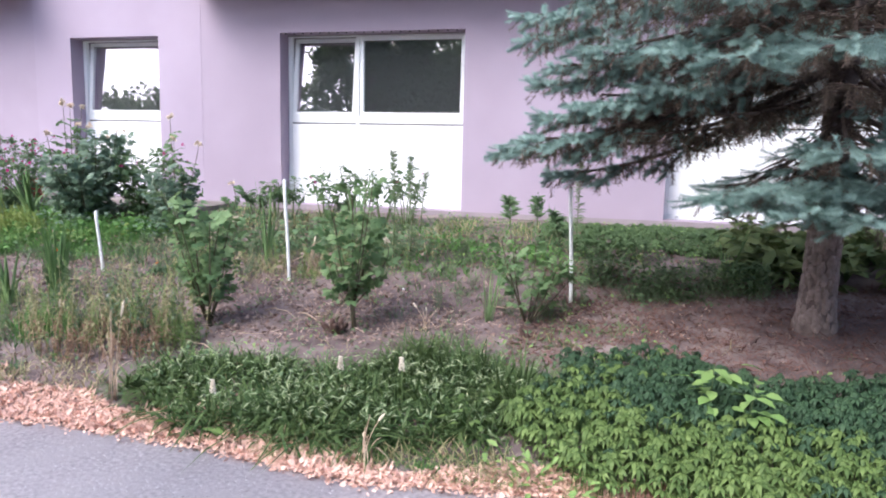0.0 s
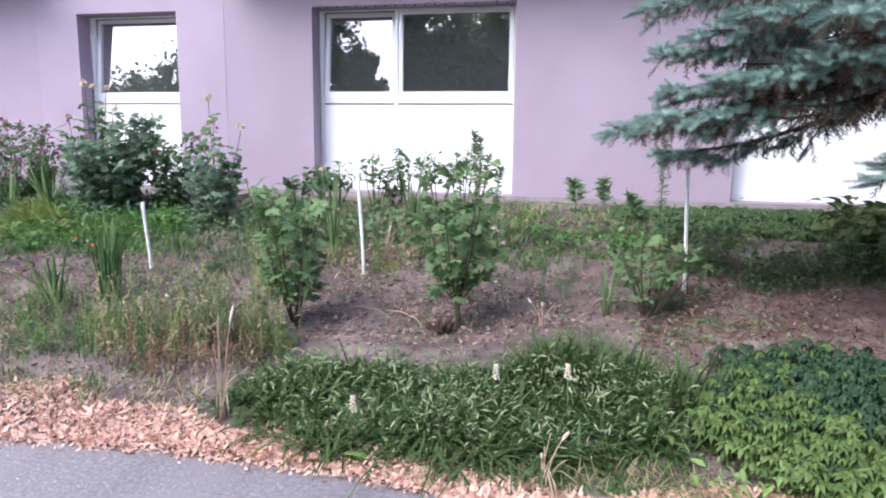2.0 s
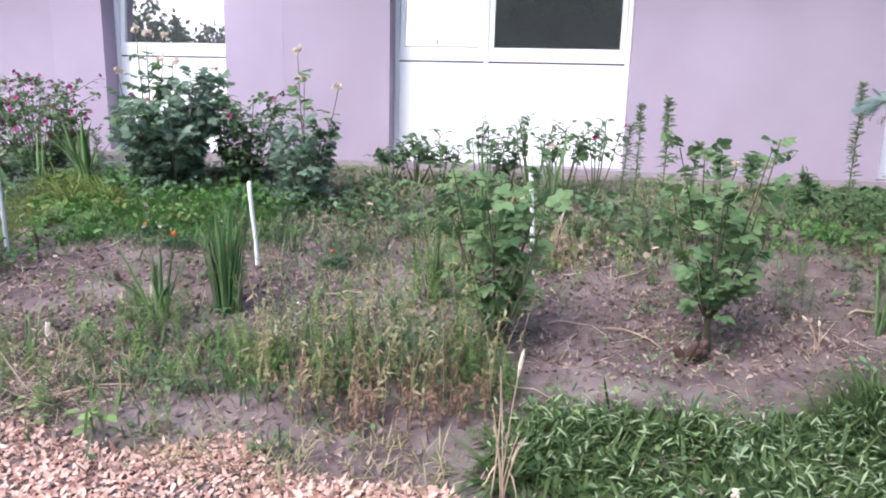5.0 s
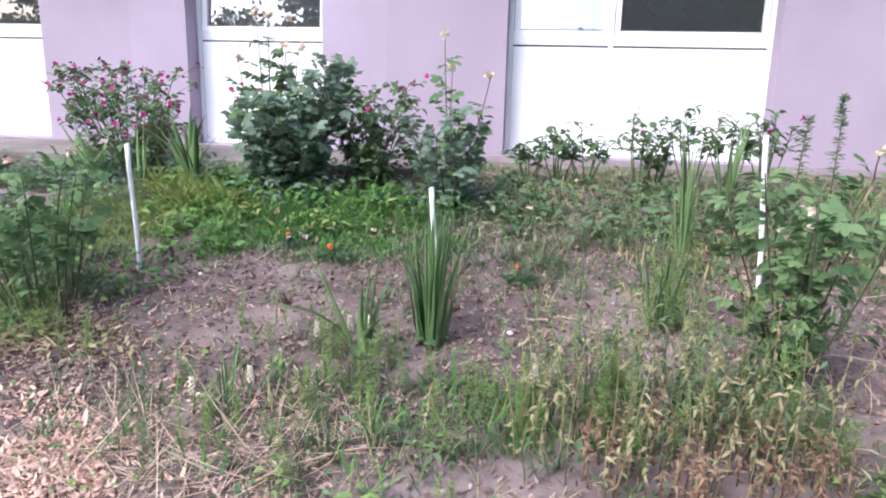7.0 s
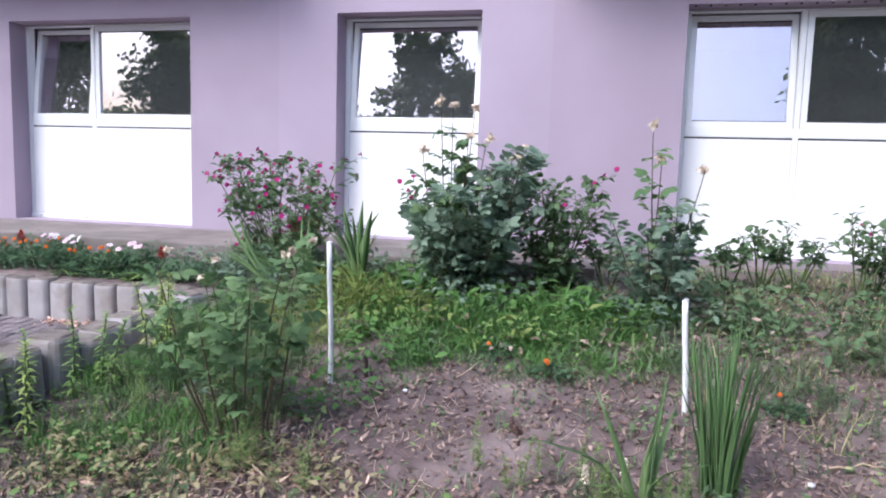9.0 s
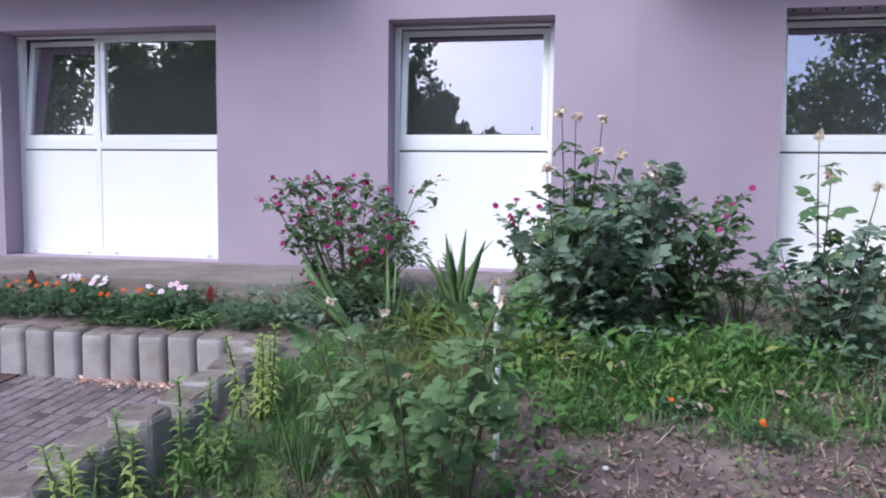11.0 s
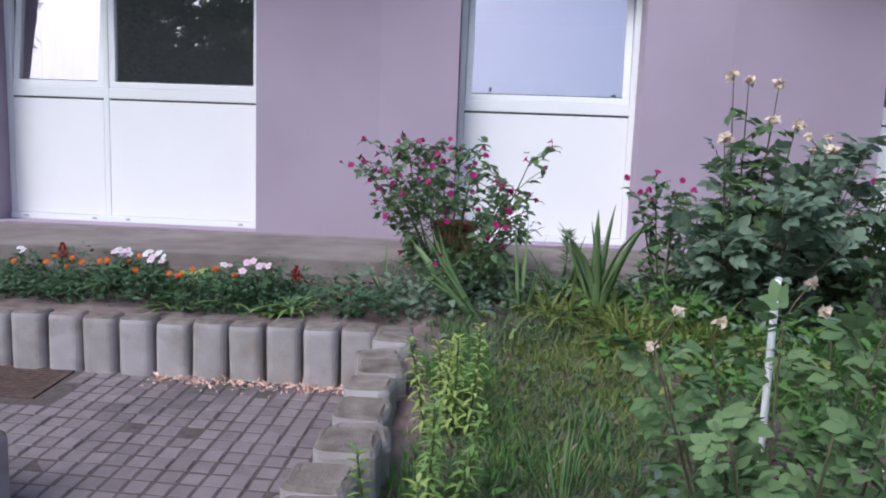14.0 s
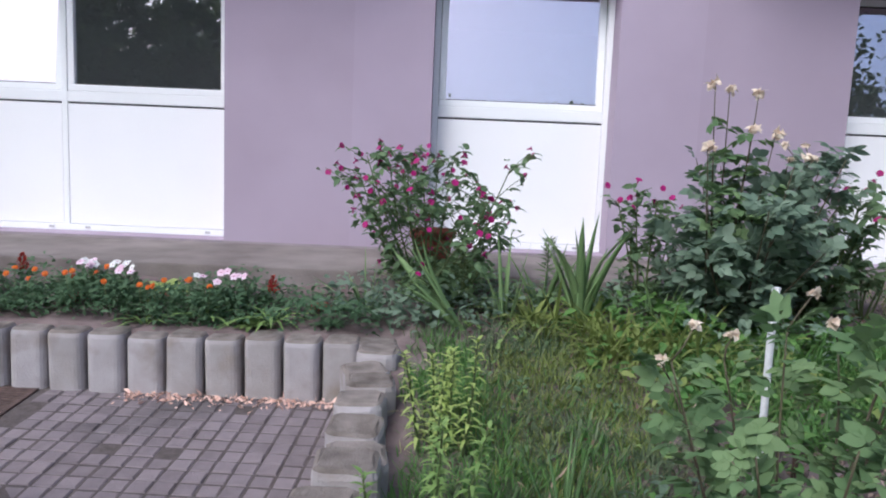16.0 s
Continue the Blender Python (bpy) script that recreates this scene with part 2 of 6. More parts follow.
STEM = mat("green stem", (0.10, 0.15, 0.05), (0.075, 0.095, 0.04), 0.7, 8)
CANE = mat("brown-green rose cane", (0.10, 0.095, 0.052), (0.075, 0.056, 0.04), 0.8, 12)


def green(name, c1, c2, thin=0.34, rough=0.62, vary="island"):
    return mat(name, c1, c2, rough, 4.0, vary=vary, amount=0.7, thin=thin, spec=0.25)


ROSE_LEAF = green("dark rose leaf", (0.12, 0.19, 0.135), (0.25, 0.33, 0.24), 0.4)
ROSE_LEAF_OB = green("rose leaf pieces", (0.092, 0.172, 0.074), (0.21, 0.305, 0.138), vary="object")
LIGHT_LEAF = green("fresh green leaf", (0.17, 0.29, 0.085), (0.27, 0.38, 0.13))
MIRABILIS_LEAF = green("deep green leaf", (0.09, 0.155, 0.078), (0.165, 0.245, 0.118))
GLAD = green("deep green gladiolus blade", (0.095, 0.19, 0.068), (0.175, 0.28, 0.115), 0.25, vary="object")
GRASS = green("lush grass blade", (0.08, 0.185, 0.05), (0.155, 0.285, 0.08))
GRASS_GREY = green("grey-green weed", (0.092, 0.142, 0.074), (0.18, 0.226, 0.125))
GRASS_DRY = green("half-dry weed", (0.26, 0.26, 0.13), (0.44, 0.37, 0.22))
GRASS_BROWN = green("reddish dry weed", (0.24, 0.14, 0.095), (0.37, 0.26, 0.18))
LIRIOPE = green("dark strap leaf", (0.036, 0.074, 0.024), (0.108, 0.155, 0.053), 0.2)
LIRIOPE_PALE = green("pale strap leaf underside", (0.20, 0.28, 0.14), (0.36, 0.40, 0.24), 0.2)
PACHY = green("dark ground cover leaf", (0.021, 0.048, 0.025), (0.053, 0.097, 0.045), 0.15)
PACHY_LIGHT = green("bright ground cover leaf", (0.045, 0.083, 0.022), (0.155, 0.22, 0.065), 0.15)
IRIS = green("grey-green sword leaf", (0.14, 0.24, 0.095), (0.24, 0.35, 0.155), 0.25, vary="object")
COVER_MID = green("olive ground cover leaf", (0.055, 0.10, 0.043), (0.115, 0.175, 0.072), 0.25)
HEATH = green("purplish dry weed", (0.16, 0.12, 0.11), (0.26, 0.21, 0.18))
HOSTA = green("olive broad leaf", (0.10, 0.15, 0.055), (0.21, 0.25, 0.1), 0.25)
MOSS = green("mossy yellow-green blade", (0.165, 0.225, 0.058), (0.265, 0.31, 0.1))
NEEDLE_FALL = mat("fallen needles", (0.20, 0.108, 0.085), (0.10, 0.052, 0.043), 0.9, 5, vary="island", amount=0.8)
SPRIG = green("soft yellow-green sprig", (0.15, 0.235, 0.075), (0.26, 0.35, 0.135))
LILY = green("yellow-green lily leaf", (0.31, 0.42, 0.11), (0.46, 0.54, 0.20), 0.4)
PINK = mat("magenta petal", (0.44, 0.009, 0.20), (0.25, 0.007, 0.09), 0.6, vary="island", thin=0.25)
PALE_PINK = mat("pale pink petal", (0.72, 0.42, 0.55), (0.80, 0.70, 0.78), 0.6, vary="island", thin=0.25)
WHITE_PETAL = mat("white petal", (0.82, 0.82, 0.82), (0.74, 0.74, 0.72), 0.6, thin=0.25)
ORANGE = mat("orange petal", (0.72, 0.20, 0.02), (0.62, 0.11, 0.015), 0.6, vary="island", thin=0.25)
RED = mat("red petal", (0.42, 0.04, 0.03), (0.30, 0.03, 0.03), 0.6, vary="island", thin=0.25)
CREAM = mat("faded cream petal", (0.84, 0.76, 0.64), (0.62, 0.48, 0.36), 0.7, vary="island", thin=0.3)
BED_LEAF = green("bluish bedding leaf", (0.06, 0.125, 0.062), (0.125, 0.20, 0.105))
TREE_LEAF = green("far tree leaf", (0.09, 0.135, 0.065), (0.15, 0.20, 0.09), 0.45)


def glass_mat():
    """Double glazing with a weak, even, pale diffuse share mixed in."""
    m = bpy.data.materials.new("window glass")
    m.use_nodes = True
    nd, ln = m.node_tree.nodes, m.node_tree.links
    b = nd["Principled BSDF"]
    b.inputs["Base Color"].default_value = (0.93, 0.95, 0.97, 1)
    b.inputs["Roughness"].default_value = 0.0
    b.inputs["IOR"].default_value = 3.9
    b.inputs["Specular Tint"].default_value = (1.0, 0.87, 0.98, 1)
    b.inputs["Transmission Weight"].default_value = 1.0
    veil = nd.new("ShaderNodeBsdfDiffuse")
    veil.inputs["Color"].default_value = (0.75, 0.78, 0.85, 1)
    mx = nd.new("ShaderNodeMixShader")
    mx.inputs["Fac"].default_value = 0.026
    ln.new(b.outputs["BSDF"], mx.inputs[1])
    ln.new(veil.outputs["BSDF"], mx.inputs[2])
    ln.new(mx.outputs["Shader"], nd["Material Output"].inputs["Surface"])
    return m


GLASS = glass_mat()

# ---- the lie of the land ----
SLOPE_Y = (-500, 2.88, 3.06, 3.24, 3.6, 4.1, 4.6, 5.2, 5.8, 6.5, 7.2, 8.2, 500)
SLOPE_Z = (-0.06, -0.06, 0.015, 0.065, 0.135, 0.18, 0.27, 0.37, 0.5, 0.62, 0.70, 0.73, 0.73)
WALL_Y, WIN_Y = 8.23, 8.45
WALK_Z = 0.775          # the walk along the wall
PAL_X, PAL_Y = -7.60, 6.23   # centre lines of the two palisade rows


def paver_z(y):
    return 0.21 + 0.08 * (y - 5.3)


def lumps(x, y):
    return 0.035 * noise.noise((x * 0.9, y * 0.9, 3)) + 0.026 * noise.noise((x * 3.1, y * 3.1, 9)) + 0.016 * noise.noise((x * 8, y * 8, 1))


def land(x, y):
    if x < PAL_X and y < PAL_Y:
        return max(-0.06, paver_z(y) - 0.09)
    z = float(np.interp(y, SLOPE_Y, SLOPE_Z))
    if x < PAL_X + 0.1 and y >= PAL_Y:
        z = float(np.interp(y, (6.2, 6.9, 7.2, 8.2), (0.555, 0.62, 0.69, 0.70)))
    if y > 3.06:
        z += lumps(x, y) * min(1.0, (y - 3.06) * 3) * (0.4 if y > 7.2 else 1.0)
    return z


def lane_edge(x):
    """Where the asphalt ends, a wandering line."""
    return 3.0 + 0.055 * math.sin(x * 2.1 + 0.9) + 0.05 * noise.noise((x * 1.3, 0, 5)) + 0.025 * noise.noise((x * 6, 0, 2))


def lands(p):
    return np.array([land(a, b) for a, b in p])


def ground_sheet():
    near_x = np.arange(-13, 5.01, 0.07)
    near_y = np.arange(2.6, 8.31, 0.06)
    xs = np.concatenate([[-600, -200, -80, -40, -24, -17], near_x, [8, 14, 24, 45, 90, 200, 600]])
    ys = np.concatenate([[-600, -200, -80, -40, -20, -10, -4, 0, 2], near_y, [9, 12, 20, 40, 100, 300, 600]])
    v = np.array([(x, y, land(x, y)) for y in ys for x in xs])
    nx = len(xs)
    i, j = np.meshgrid(np.arange(nx - 1), np.arange(len(ys) - 1))
    a = (j * nx + i).ravel()
    t = np.concatenate([np.stack([a, a + 1, a + nx + 1], 1), np.stack([a, a + nx + 1, a + nx], 1)])
    return Geo().add(v, t)


thing("ground", ground_sheet(), SOIL, "dry brown garden soil sloping up to a wall", "ground", kind="structure", smooth=True)


def road():
    xs = np.concatenate([[-300, -60, -20], np.arange(-9, 4, 0.12), [10, 60, 300]])
    front = [lane_edge(x) + 0.03 for x in xs]
    v = [(x, -7.5, 0.0) for x in xs] + [(x, f, 0.0) for x, f in zip(xs, front)] + [(x, f + 0.015, -0.07) for x, f in zip(xs, front)] + [(x, -7.5, -0.07) for x in xs]
    n = len(xs)
    t = []
    for i in range(n - 1):
        for a, b in ((0, n), (n, 2 * n), (3 * n, 0)):
            t += [(a + i, a + i + 1, b + i + 1), (a + i, b + i + 1, b + i)]
    return Geo().add(v, t)


thing("road", road(), ASPHALT, "worn grey asphalt lane beside the bed", "road", kind="structure")

# ---- building ----
WINDOWS = [(-11.21, -9.03, -10.36), (-7.465, -6.085, None), (-4.34, -1.99, -3.40), (0.30, 2.55, 1.22)]
SILL, HEAD = 0.795, 2.885
TOP, BACK = 6.4, 8.70
wall = box_bm((-17, WALL_Y, 0.2), (WINDOWS[0][0], BACK, TOP))
for (a0, a1, _), nxt in zip(WINDOWS, [w[0] for w in WINDOWS[1:]] + [9.0]):
    box_bm((a1, WALL_Y, 0.2), (nxt, BACK, TOP), bm=wall)
    box_bm((a0, WALL_Y, HEAD), (a1, BACK, TOP), bm=wall)
    box_bm((a0, WALL_Y, 0.2), (a1, BACK, SILL), bm=wall)
thing("wall_front", wall, STUCCO, "mauve stucco house wall with deep window openings", "wall", kind="structure")
# thin added strips that paint the light on the wall between the balconies
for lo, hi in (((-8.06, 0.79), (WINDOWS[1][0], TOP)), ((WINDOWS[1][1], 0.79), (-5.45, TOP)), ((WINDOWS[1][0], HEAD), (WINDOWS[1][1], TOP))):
    thing("wall_bay", box_bm((lo[0], WALL_Y - 0.003, lo[1]), (hi[0], WALL_Y, hi[1])), STUCCO_LIT, "thin mauve stucco strip round a window, light between balconies painted in", "wall", kind="structure")
room = box_bm((-17, 12.0, 0.2), (9, 12.2, TOP))
box_bm((-17.2, WALL_Y, 0.2), (-17, 12.2, TOP), bm=room)
box_bm((9, WALL_Y, 0.2), (9.2, 12.2, TOP), bm=room)
for x in (-8.2, -5.2, -0.9):
    box_bm((x, BACK, 0.81), (x + 0.12, 12.0, 3.1), bm=room)
thing("wall_inner", room, ROOM, "pale painted walls of the dim rooms inside", "wall", kind="structure")
thing("floor", box_bm((-17, BACK, 0.6), (9, 12, 0.8)), ROOM, "dark floor of the rooms inside", "floor", kind="structure")
thing("ceiling", box_bm((-17, BACK, 3.1), (9, 12, 3.3)), ROOM, "dim ceiling of the rooms inside", "ceiling", kind="structure")
thing("roof", box_bm((-17.6, WALL_Y - 0.5, TOP), (9.6, 12.8, TOP + 0.3), 0.02), PLINTH, "flat grey roof slab over the house", "roof", kind="structure")
for a0, a1 in ((-12.9, -8.05), (-5.45, 8.5)):
    slab = box_bm((a0, WALL_Y - 0.7, 3.47), (a1, WALL_Y, 3.62), 0.01)
    box_bm((a0, WALL_Y - 0.7, 3.62), (a1, WALL_Y - 0.62, 4.4), 0.01, bm=slab)
    thing("balcony", slab, PLINTH, "grey concrete balcony above the ground floor", "balcony", kind="structure")
band = box_bm((-17, WALL_Y - 0.012, 0.3), (9, WALL_Y, 0.79))
thing("plinth", band, PLINTH, "low grey rendered plinth at the wall's foot", "plinth", kind="structure")


def bar(parent, name, lo, hi, material=PVC, bevel=0.006, label=""):
    return part(name, box_bm(lo, hi, bevel), material, parent, label)


def sash(win, x0, x1, z0, z1, y, tilt):
    """A framed pane; tilt: degrees by which its top leans into the room."""
    w = 0.052
    s = part("sash", box_bm((x0, 0, 0), (x1, 0.06, w), 0.006), PVC, win, "white sash tipped inwards" if tilt else "", m=pose(0, y, z0, -tilt))
    h = z1 - z0
    for lo, hi in (((x0, 0, h - w), (x1, 0.06, h)), ((x0, 0, w), (x0 + w, 0.06, h - w)), ((x1 - w, 0, w), (x1, 0.06, h - w))):
        part("sash_bar", box_bm(lo, hi, 0.006), PVC, s)
    g = part("pane", box_bm((x0 + w, 0.022, w), (x1 - w, 0.030, h - w)), GLASS, s, "clear reflecting glass")
    g.visible_shadow = False
    for a, b, c, d in ((x0 + w, x1 - w, w, w + 0.008), (x0 + w, x1 - w, h - w - 0.008, h - w)):
        part("seal", box_bm((a, 0.012, c), (b, 0.02, d)), SEAL, s)
    return s


def window(name, x0, x1, mid, tilted, label):
    win = base(name, 0, 0, 0, label, "window")
    tagged(win, kind="structure")
    y0, y1 = WIN_Y, WIN_Y + 0.075
    f = 0.045
    bar(win, "jamb", (x0, y0, SILL + 0.05), (x0 + f, y1, HEAD - 0.022))
    bar(win, "jamb", (x1 - f, y0, SILL + 0.05), (x1, y1, HEAD - 0.022))
    bar(win, "head_bar", (x0, y0, HEAD - 0.022), (x1, y1, HEAD), bevel=0.003)
    part("drip_rail", box_bm((x0 + 0.004, y0 - 0.03, HEAD - 0.016), (x1 - 0.004, y0 - 0.002, HEAD - 0.002), 0.003), SHUTTER, win, "thin grey drip rail")
    bar(win, "bottom_rail", (x0, y0 - 0.012, SILL), (x1, y1, SILL + 0.05))
    bar(win, "transom", (x0 + f, y0 + 0.004, 1.812), (x1 - f, y1, 1.895))
    spans = [(x0 + f, x1 - f)] if mid is None else [(x0 + f, mid - 0.022), (mid + 0.022, x1 - f)]
    if mid is not None:
        bar(win, "mullion", (mid - 0.022, y0 + 0.002, SILL + 0.05), (mid + 0.022, y1, HEAD - 0.022))
    for k in range(int((x1 - x0) / 0.115) if name == "window_3" else 0):
        cx = x0 + 0.06 + 0.115 * k
        part("hook", box_bm((cx - 0.01, WALL_Y + 0.03, HEAD - 0.013), (cx + 0.01, WALL_Y + 0.05, HEAD + 0.002), 0.003), SEAL, win, "small dark hook under the lintel")
    for k, (a, b) in enumerate(spans):
        part("panel", box_bm((a + 0.003, y0 + 0.006, SILL + 0.054), (b - 0.003, y0 + 0.04, 1.797), 0.003), PANEL, win, "flat white lower panel")
        part("panel_seal", box_bm((a, y0 + 0.02, 1.795), (b, y0 + 0.05, 1.812)), SEAL, win)
        sash(win, a + 0.004, b - 0.004, 1.896, HEAD - 0.026, y0 + 0.004 + 0.004, tilted if k == 0 else 0.0)
        for u in (0.12, 0.88):
            cx = a + (b - a) * u
            part("clip", box_bm((cx - 0.02, y0 - 0.02, SILL + 0.018), (cx + 0.02, y0 - 0.008, SILL + 0.036), 0.004), CLIP, win, "small grey drain cap")
    return win


for i, ((a0, a1, mid), tilt) in enumerate(zip(WINDOWS, (6.5, 5.0, 5.5, 0.0))):
    window(f"window_{i + 1}", a0, a1, mid, tilt, "white plastic balcony-door window with one sash tipped open" if tilt else "white plastic window with closed sashes over white panels")


def curtain(x0, x1, y, z0, z1, label):
    xs = np.linspace(x0, x1, 60)
    off = 0.03 * np.sin(xs * 42) + 0.012 * np.sin(xs * 97 + 1)
    v = np.concatenate([np.stack([xs, y + off, np.full(60, z0)], 1), np.stack([xs, y + off * 0.7, np.full(60, z1)], 1)])
    i = np.arange(59)
    t = np.concatenate([np.stack([i, i + 1, i + 61], 1), np.stack([i, i + 61, i + 60], 1)])
    ob = thing("curtain", Geo().add(v, t), CURTAIN, label, "curtain", smooth=True)
    md = ob.modifiers.new("cloth", "SOLIDIFY")
    md.thickness = 0.004
    return ob


curtain(-11.1, -10.45, 8.80, 0.82, 3.05, "pale curtain hanging in folds behind a tipped sash")

# the walk along the wall
thing("walkway", box_bm((-17, 7.12, 0.5), (-4.95, WALL_Y - 0.012, WALK_Z), 0.012), APRON, "old concrete walk along the wall", "walkway", kind="structure")

# ---- hard garden things ----
def palisade(w, d, h, bottom):
    """An upright concrete block with a domed, chamfered top."""
    bm = bmesh.new()
    r, prof = 0.04, []
    for cx, cy, a0 in ((w / 2 - r, d / 2 - r, 0), (-w / 2 + r, d / 2 - r, 90), (-w / 2 + r, -d / 2 + r, 180), (w / 2 - r, -d / 2 + r, 270)):
        prof += [(cx + r * math.cos(radians(a0 + k)), cy + r * math.sin(radians(a0 + k))) for k in (0, 22.5, 45, 67.5, 90)]
    rings = []
    for z, s in ((-bottom, 1.0), (h - 0.03, 1.0), (h - 0.01, 0.95), (h, 0.82)):
        rings.append([bm.verts.new((x * s, y * s, z)) for x, y in prof])
    n = len(prof)
    for a, b in zip(rings, rings[1:]):
        for i in range(n):
            bm.faces.new((a[i], a[(i + 1) % n], b[(i + 1) % n], b[i]))
    bm.faces.new(rings[-1])
    bm.faces.new(rings[0][::-1])
    me = mesh_of("block", bm)
    me.materials.append(CONCRETE)
    me.materials.append(DIRTY)
    for p in me.polygons:
        if p.center.z > h - 0.018:
            p.material_index = 1
    return me


edging = base("retaining_edge", PAL_X, PAL_Y, 0.25, "low retaining edge of grey concrete palisade blocks", "garden edging")
block_mesh = palisade(0.178, 0.185, 0.30, 0.25)
worn_mesh = palisade(0.176, 0.185, 0.30, 0.25)
for v in worn_mesh.vertices:
    q = 0.014 * noise.noise(v.co * 14) + 0.007 * noise.noise(v.co * 40)
    v.co += Vector((v.co.x, v.co.y, 0.4 * v.co.z)).normalized() * q
for i in range(17):
    x = PAL_X - 0.20 - 0.193 * i
    part("block", block_mesh, CONCRETE, edging, m=pose(x - PAL_X, rng.normal(0, 0.004), 0.025 + rng.normal(0, 0.006), rng.normal(0, 1.0), rng.normal(0, 0.8), rng.normal(0, 1.5)))
for i in range(11):
    y = PAL_Y - 0.01 - 0.2 * i
    dz = -0.004 * i
    part("block", worn_mesh, CONCRETE, edging, m=pose(0.016 * rng.normal(), y - PAL_Y, 0.02 + dz + rng.normal(0, 0.02), rng.normal(0, 3.0), rng.normal(0, 3.0), 90 + rng.normal(0, 7)) @ Matrix.Diagonal((1.0 + 0.06 * rng.random(), 1.04 + 0.1 * rng.random(), 1, 1)))
drain = base("drain_grate", -9.5, 5.98, paver_z(5.98) + 0.004, "rusty brown iron drain grate set in pavers", "drain grate")
for lo, hi in (((-0.22, -0.18), (0.22, -0.155)), ((-0.22, 0.155), (0.22, 0.18)), ((-0.22, -0.155), (-0.195, 0.155)), ((0.195, -0.155), (0.22, 0.155))):
    part("rim", box_bm((*lo, -0.05), (*hi, 0.0), 0.003), RUST_RED, drain, m=pose(0, 0, 0, math.degrees(math.atan(0.08))))
for k in range(12):
    part("bar", box_bm((-0.195, -0.15 + 0.0262 * k, -0.045), (0.195, -0.138 + 0.0262 * k, -0.003), 0.002), RUST_RED, drain, m=pose(0, 0, 0, math.degrees(math.atan(0.08))))
kerb = base("planter_edge", -8.86, 4.86, 0.17, "short row of grey concrete palisade blocks beside pavers", "garden edging")
for i in range(3):
    part("block", block_mesh, CONCRETE, kerb, m=pose(-0.01 - 0.193 * i, 0, 0.0, 0, 0, rng.normal(0, 2)))

# pavers
pavement = thing("pavement", box_bm((-12.6, 2.9, -0.2), (PAL_X - 0.08, PAL_Y - 0.08, -0.1)), SOIL, "small square grey concrete pavers with sunk sandy joints", "pavement", kind="structure")
bedding = Geo()
bedding.add([(-12.6, 2.9, paver_z(2.9) - 0.005), (PAL_X, 2.9, paver_z(2.9) - 0.005), (PAL_X, PAL_Y, paver_z(PAL_Y) - 0.005), (-12.6, PAL_Y, paver_z(PAL_Y) - 0.005)], [(0, 1, 2), (0, 2, 3)])
part("joint_sand", bedding, JOINT, pavement)


def paver_bm():
    bm = box_bm((-0.0398, -0.0398, -0.05), (0.0398, 0.0398, 0.0))
    top = [e for e in bm.edges if all(v.co.z > -0.01 for v in e.verts)]
    bmesh.ops.bevel(bm, geom=top, offset=0.005, segments=1, affect="EDGES")
    return bm


paver_mesh = mesh_of("paver", paver_bm())
paver_mesh.materials.append(PAVER)
pitch, skew = 0.0885, radians(-2)
near, rest = [], []
for i in range(-90, 90):
    for j in range(-60, 40):
        u, w = i * pitch, j * pitch
        x, y = -8.6 + u * math.cos(skew) - w * math.sin(skew), 5.4 + u * math.sin(skew) + w * math.cos(skew)
        if -12.5 < x < PAL_X - 0.13 and 3.0 < y < PAL_Y - 0.1 and not (-9.36 < x < -8.74 and 4.75 < y < 4.98) and not (-9.70 < x < -9.20 and 5.76 < y < 6.2):
            (near if x > -9.9 and y > 4.85 else rest).append((x, y))
near.sort(key=lambda p: (p[0] + 8.2) ** 2 + (p[1] - 5.6) ** 2)
rest += near[320:]
tilt_up = math.degrees(math.atan(0.08))
oily_mesh = paver_mesh.copy()
oily_mesh.materials[0] = PAVER_OILY
for x, y in near[:320]:
    oily = ((x + 8.62) / 0.2) ** 2 + ((y - 5.83 - 0.5 * (x + 8.62)) / 0.13) ** 2 + rng.normal(0, 0.5) < 1
    part("paver", oily_mesh if oily else paver_mesh, PAVER, pavement, m=pose(x, y, paver_z(y) + rng.normal(0, 0.0022), tilt_up + rng.normal(0, 0.9), rng.normal(0, 0.9), -2 + rng.normal(0, 1.3)))


def joined_pavers():
    pv = np.array([v.co for v in paver_mesh.vertices])
    paver_mesh.calc_loop_triangles()
    pt = np.array([t.vertices for t in paver_mesh.loop_triangles])
    g = Geo()
    for x, y in rest:
        m = np.array(pose(x, y, paver_z(y) + rng.normal(0, 0.002), tilt_up, 0, -2 + rng.normal(0, 1.3)))
        g.add(pv @ m[:3, :3].T + m[:3, 3], pt)
    return g


PAVER_J = mat("grey concrete paver further off", (0.225, 0.19, 0.2), (0.14, 0.116, 0.123), 0.9, 14, 0.5, 150, vary="island", amount=0.6, c3=(0.10, 0.088, 0.09), c3scale=1.7, c3cut=(0.56, 0.72))
part("pavers", joined_pavers(), PAVER_J, pavement, kind="stuff")


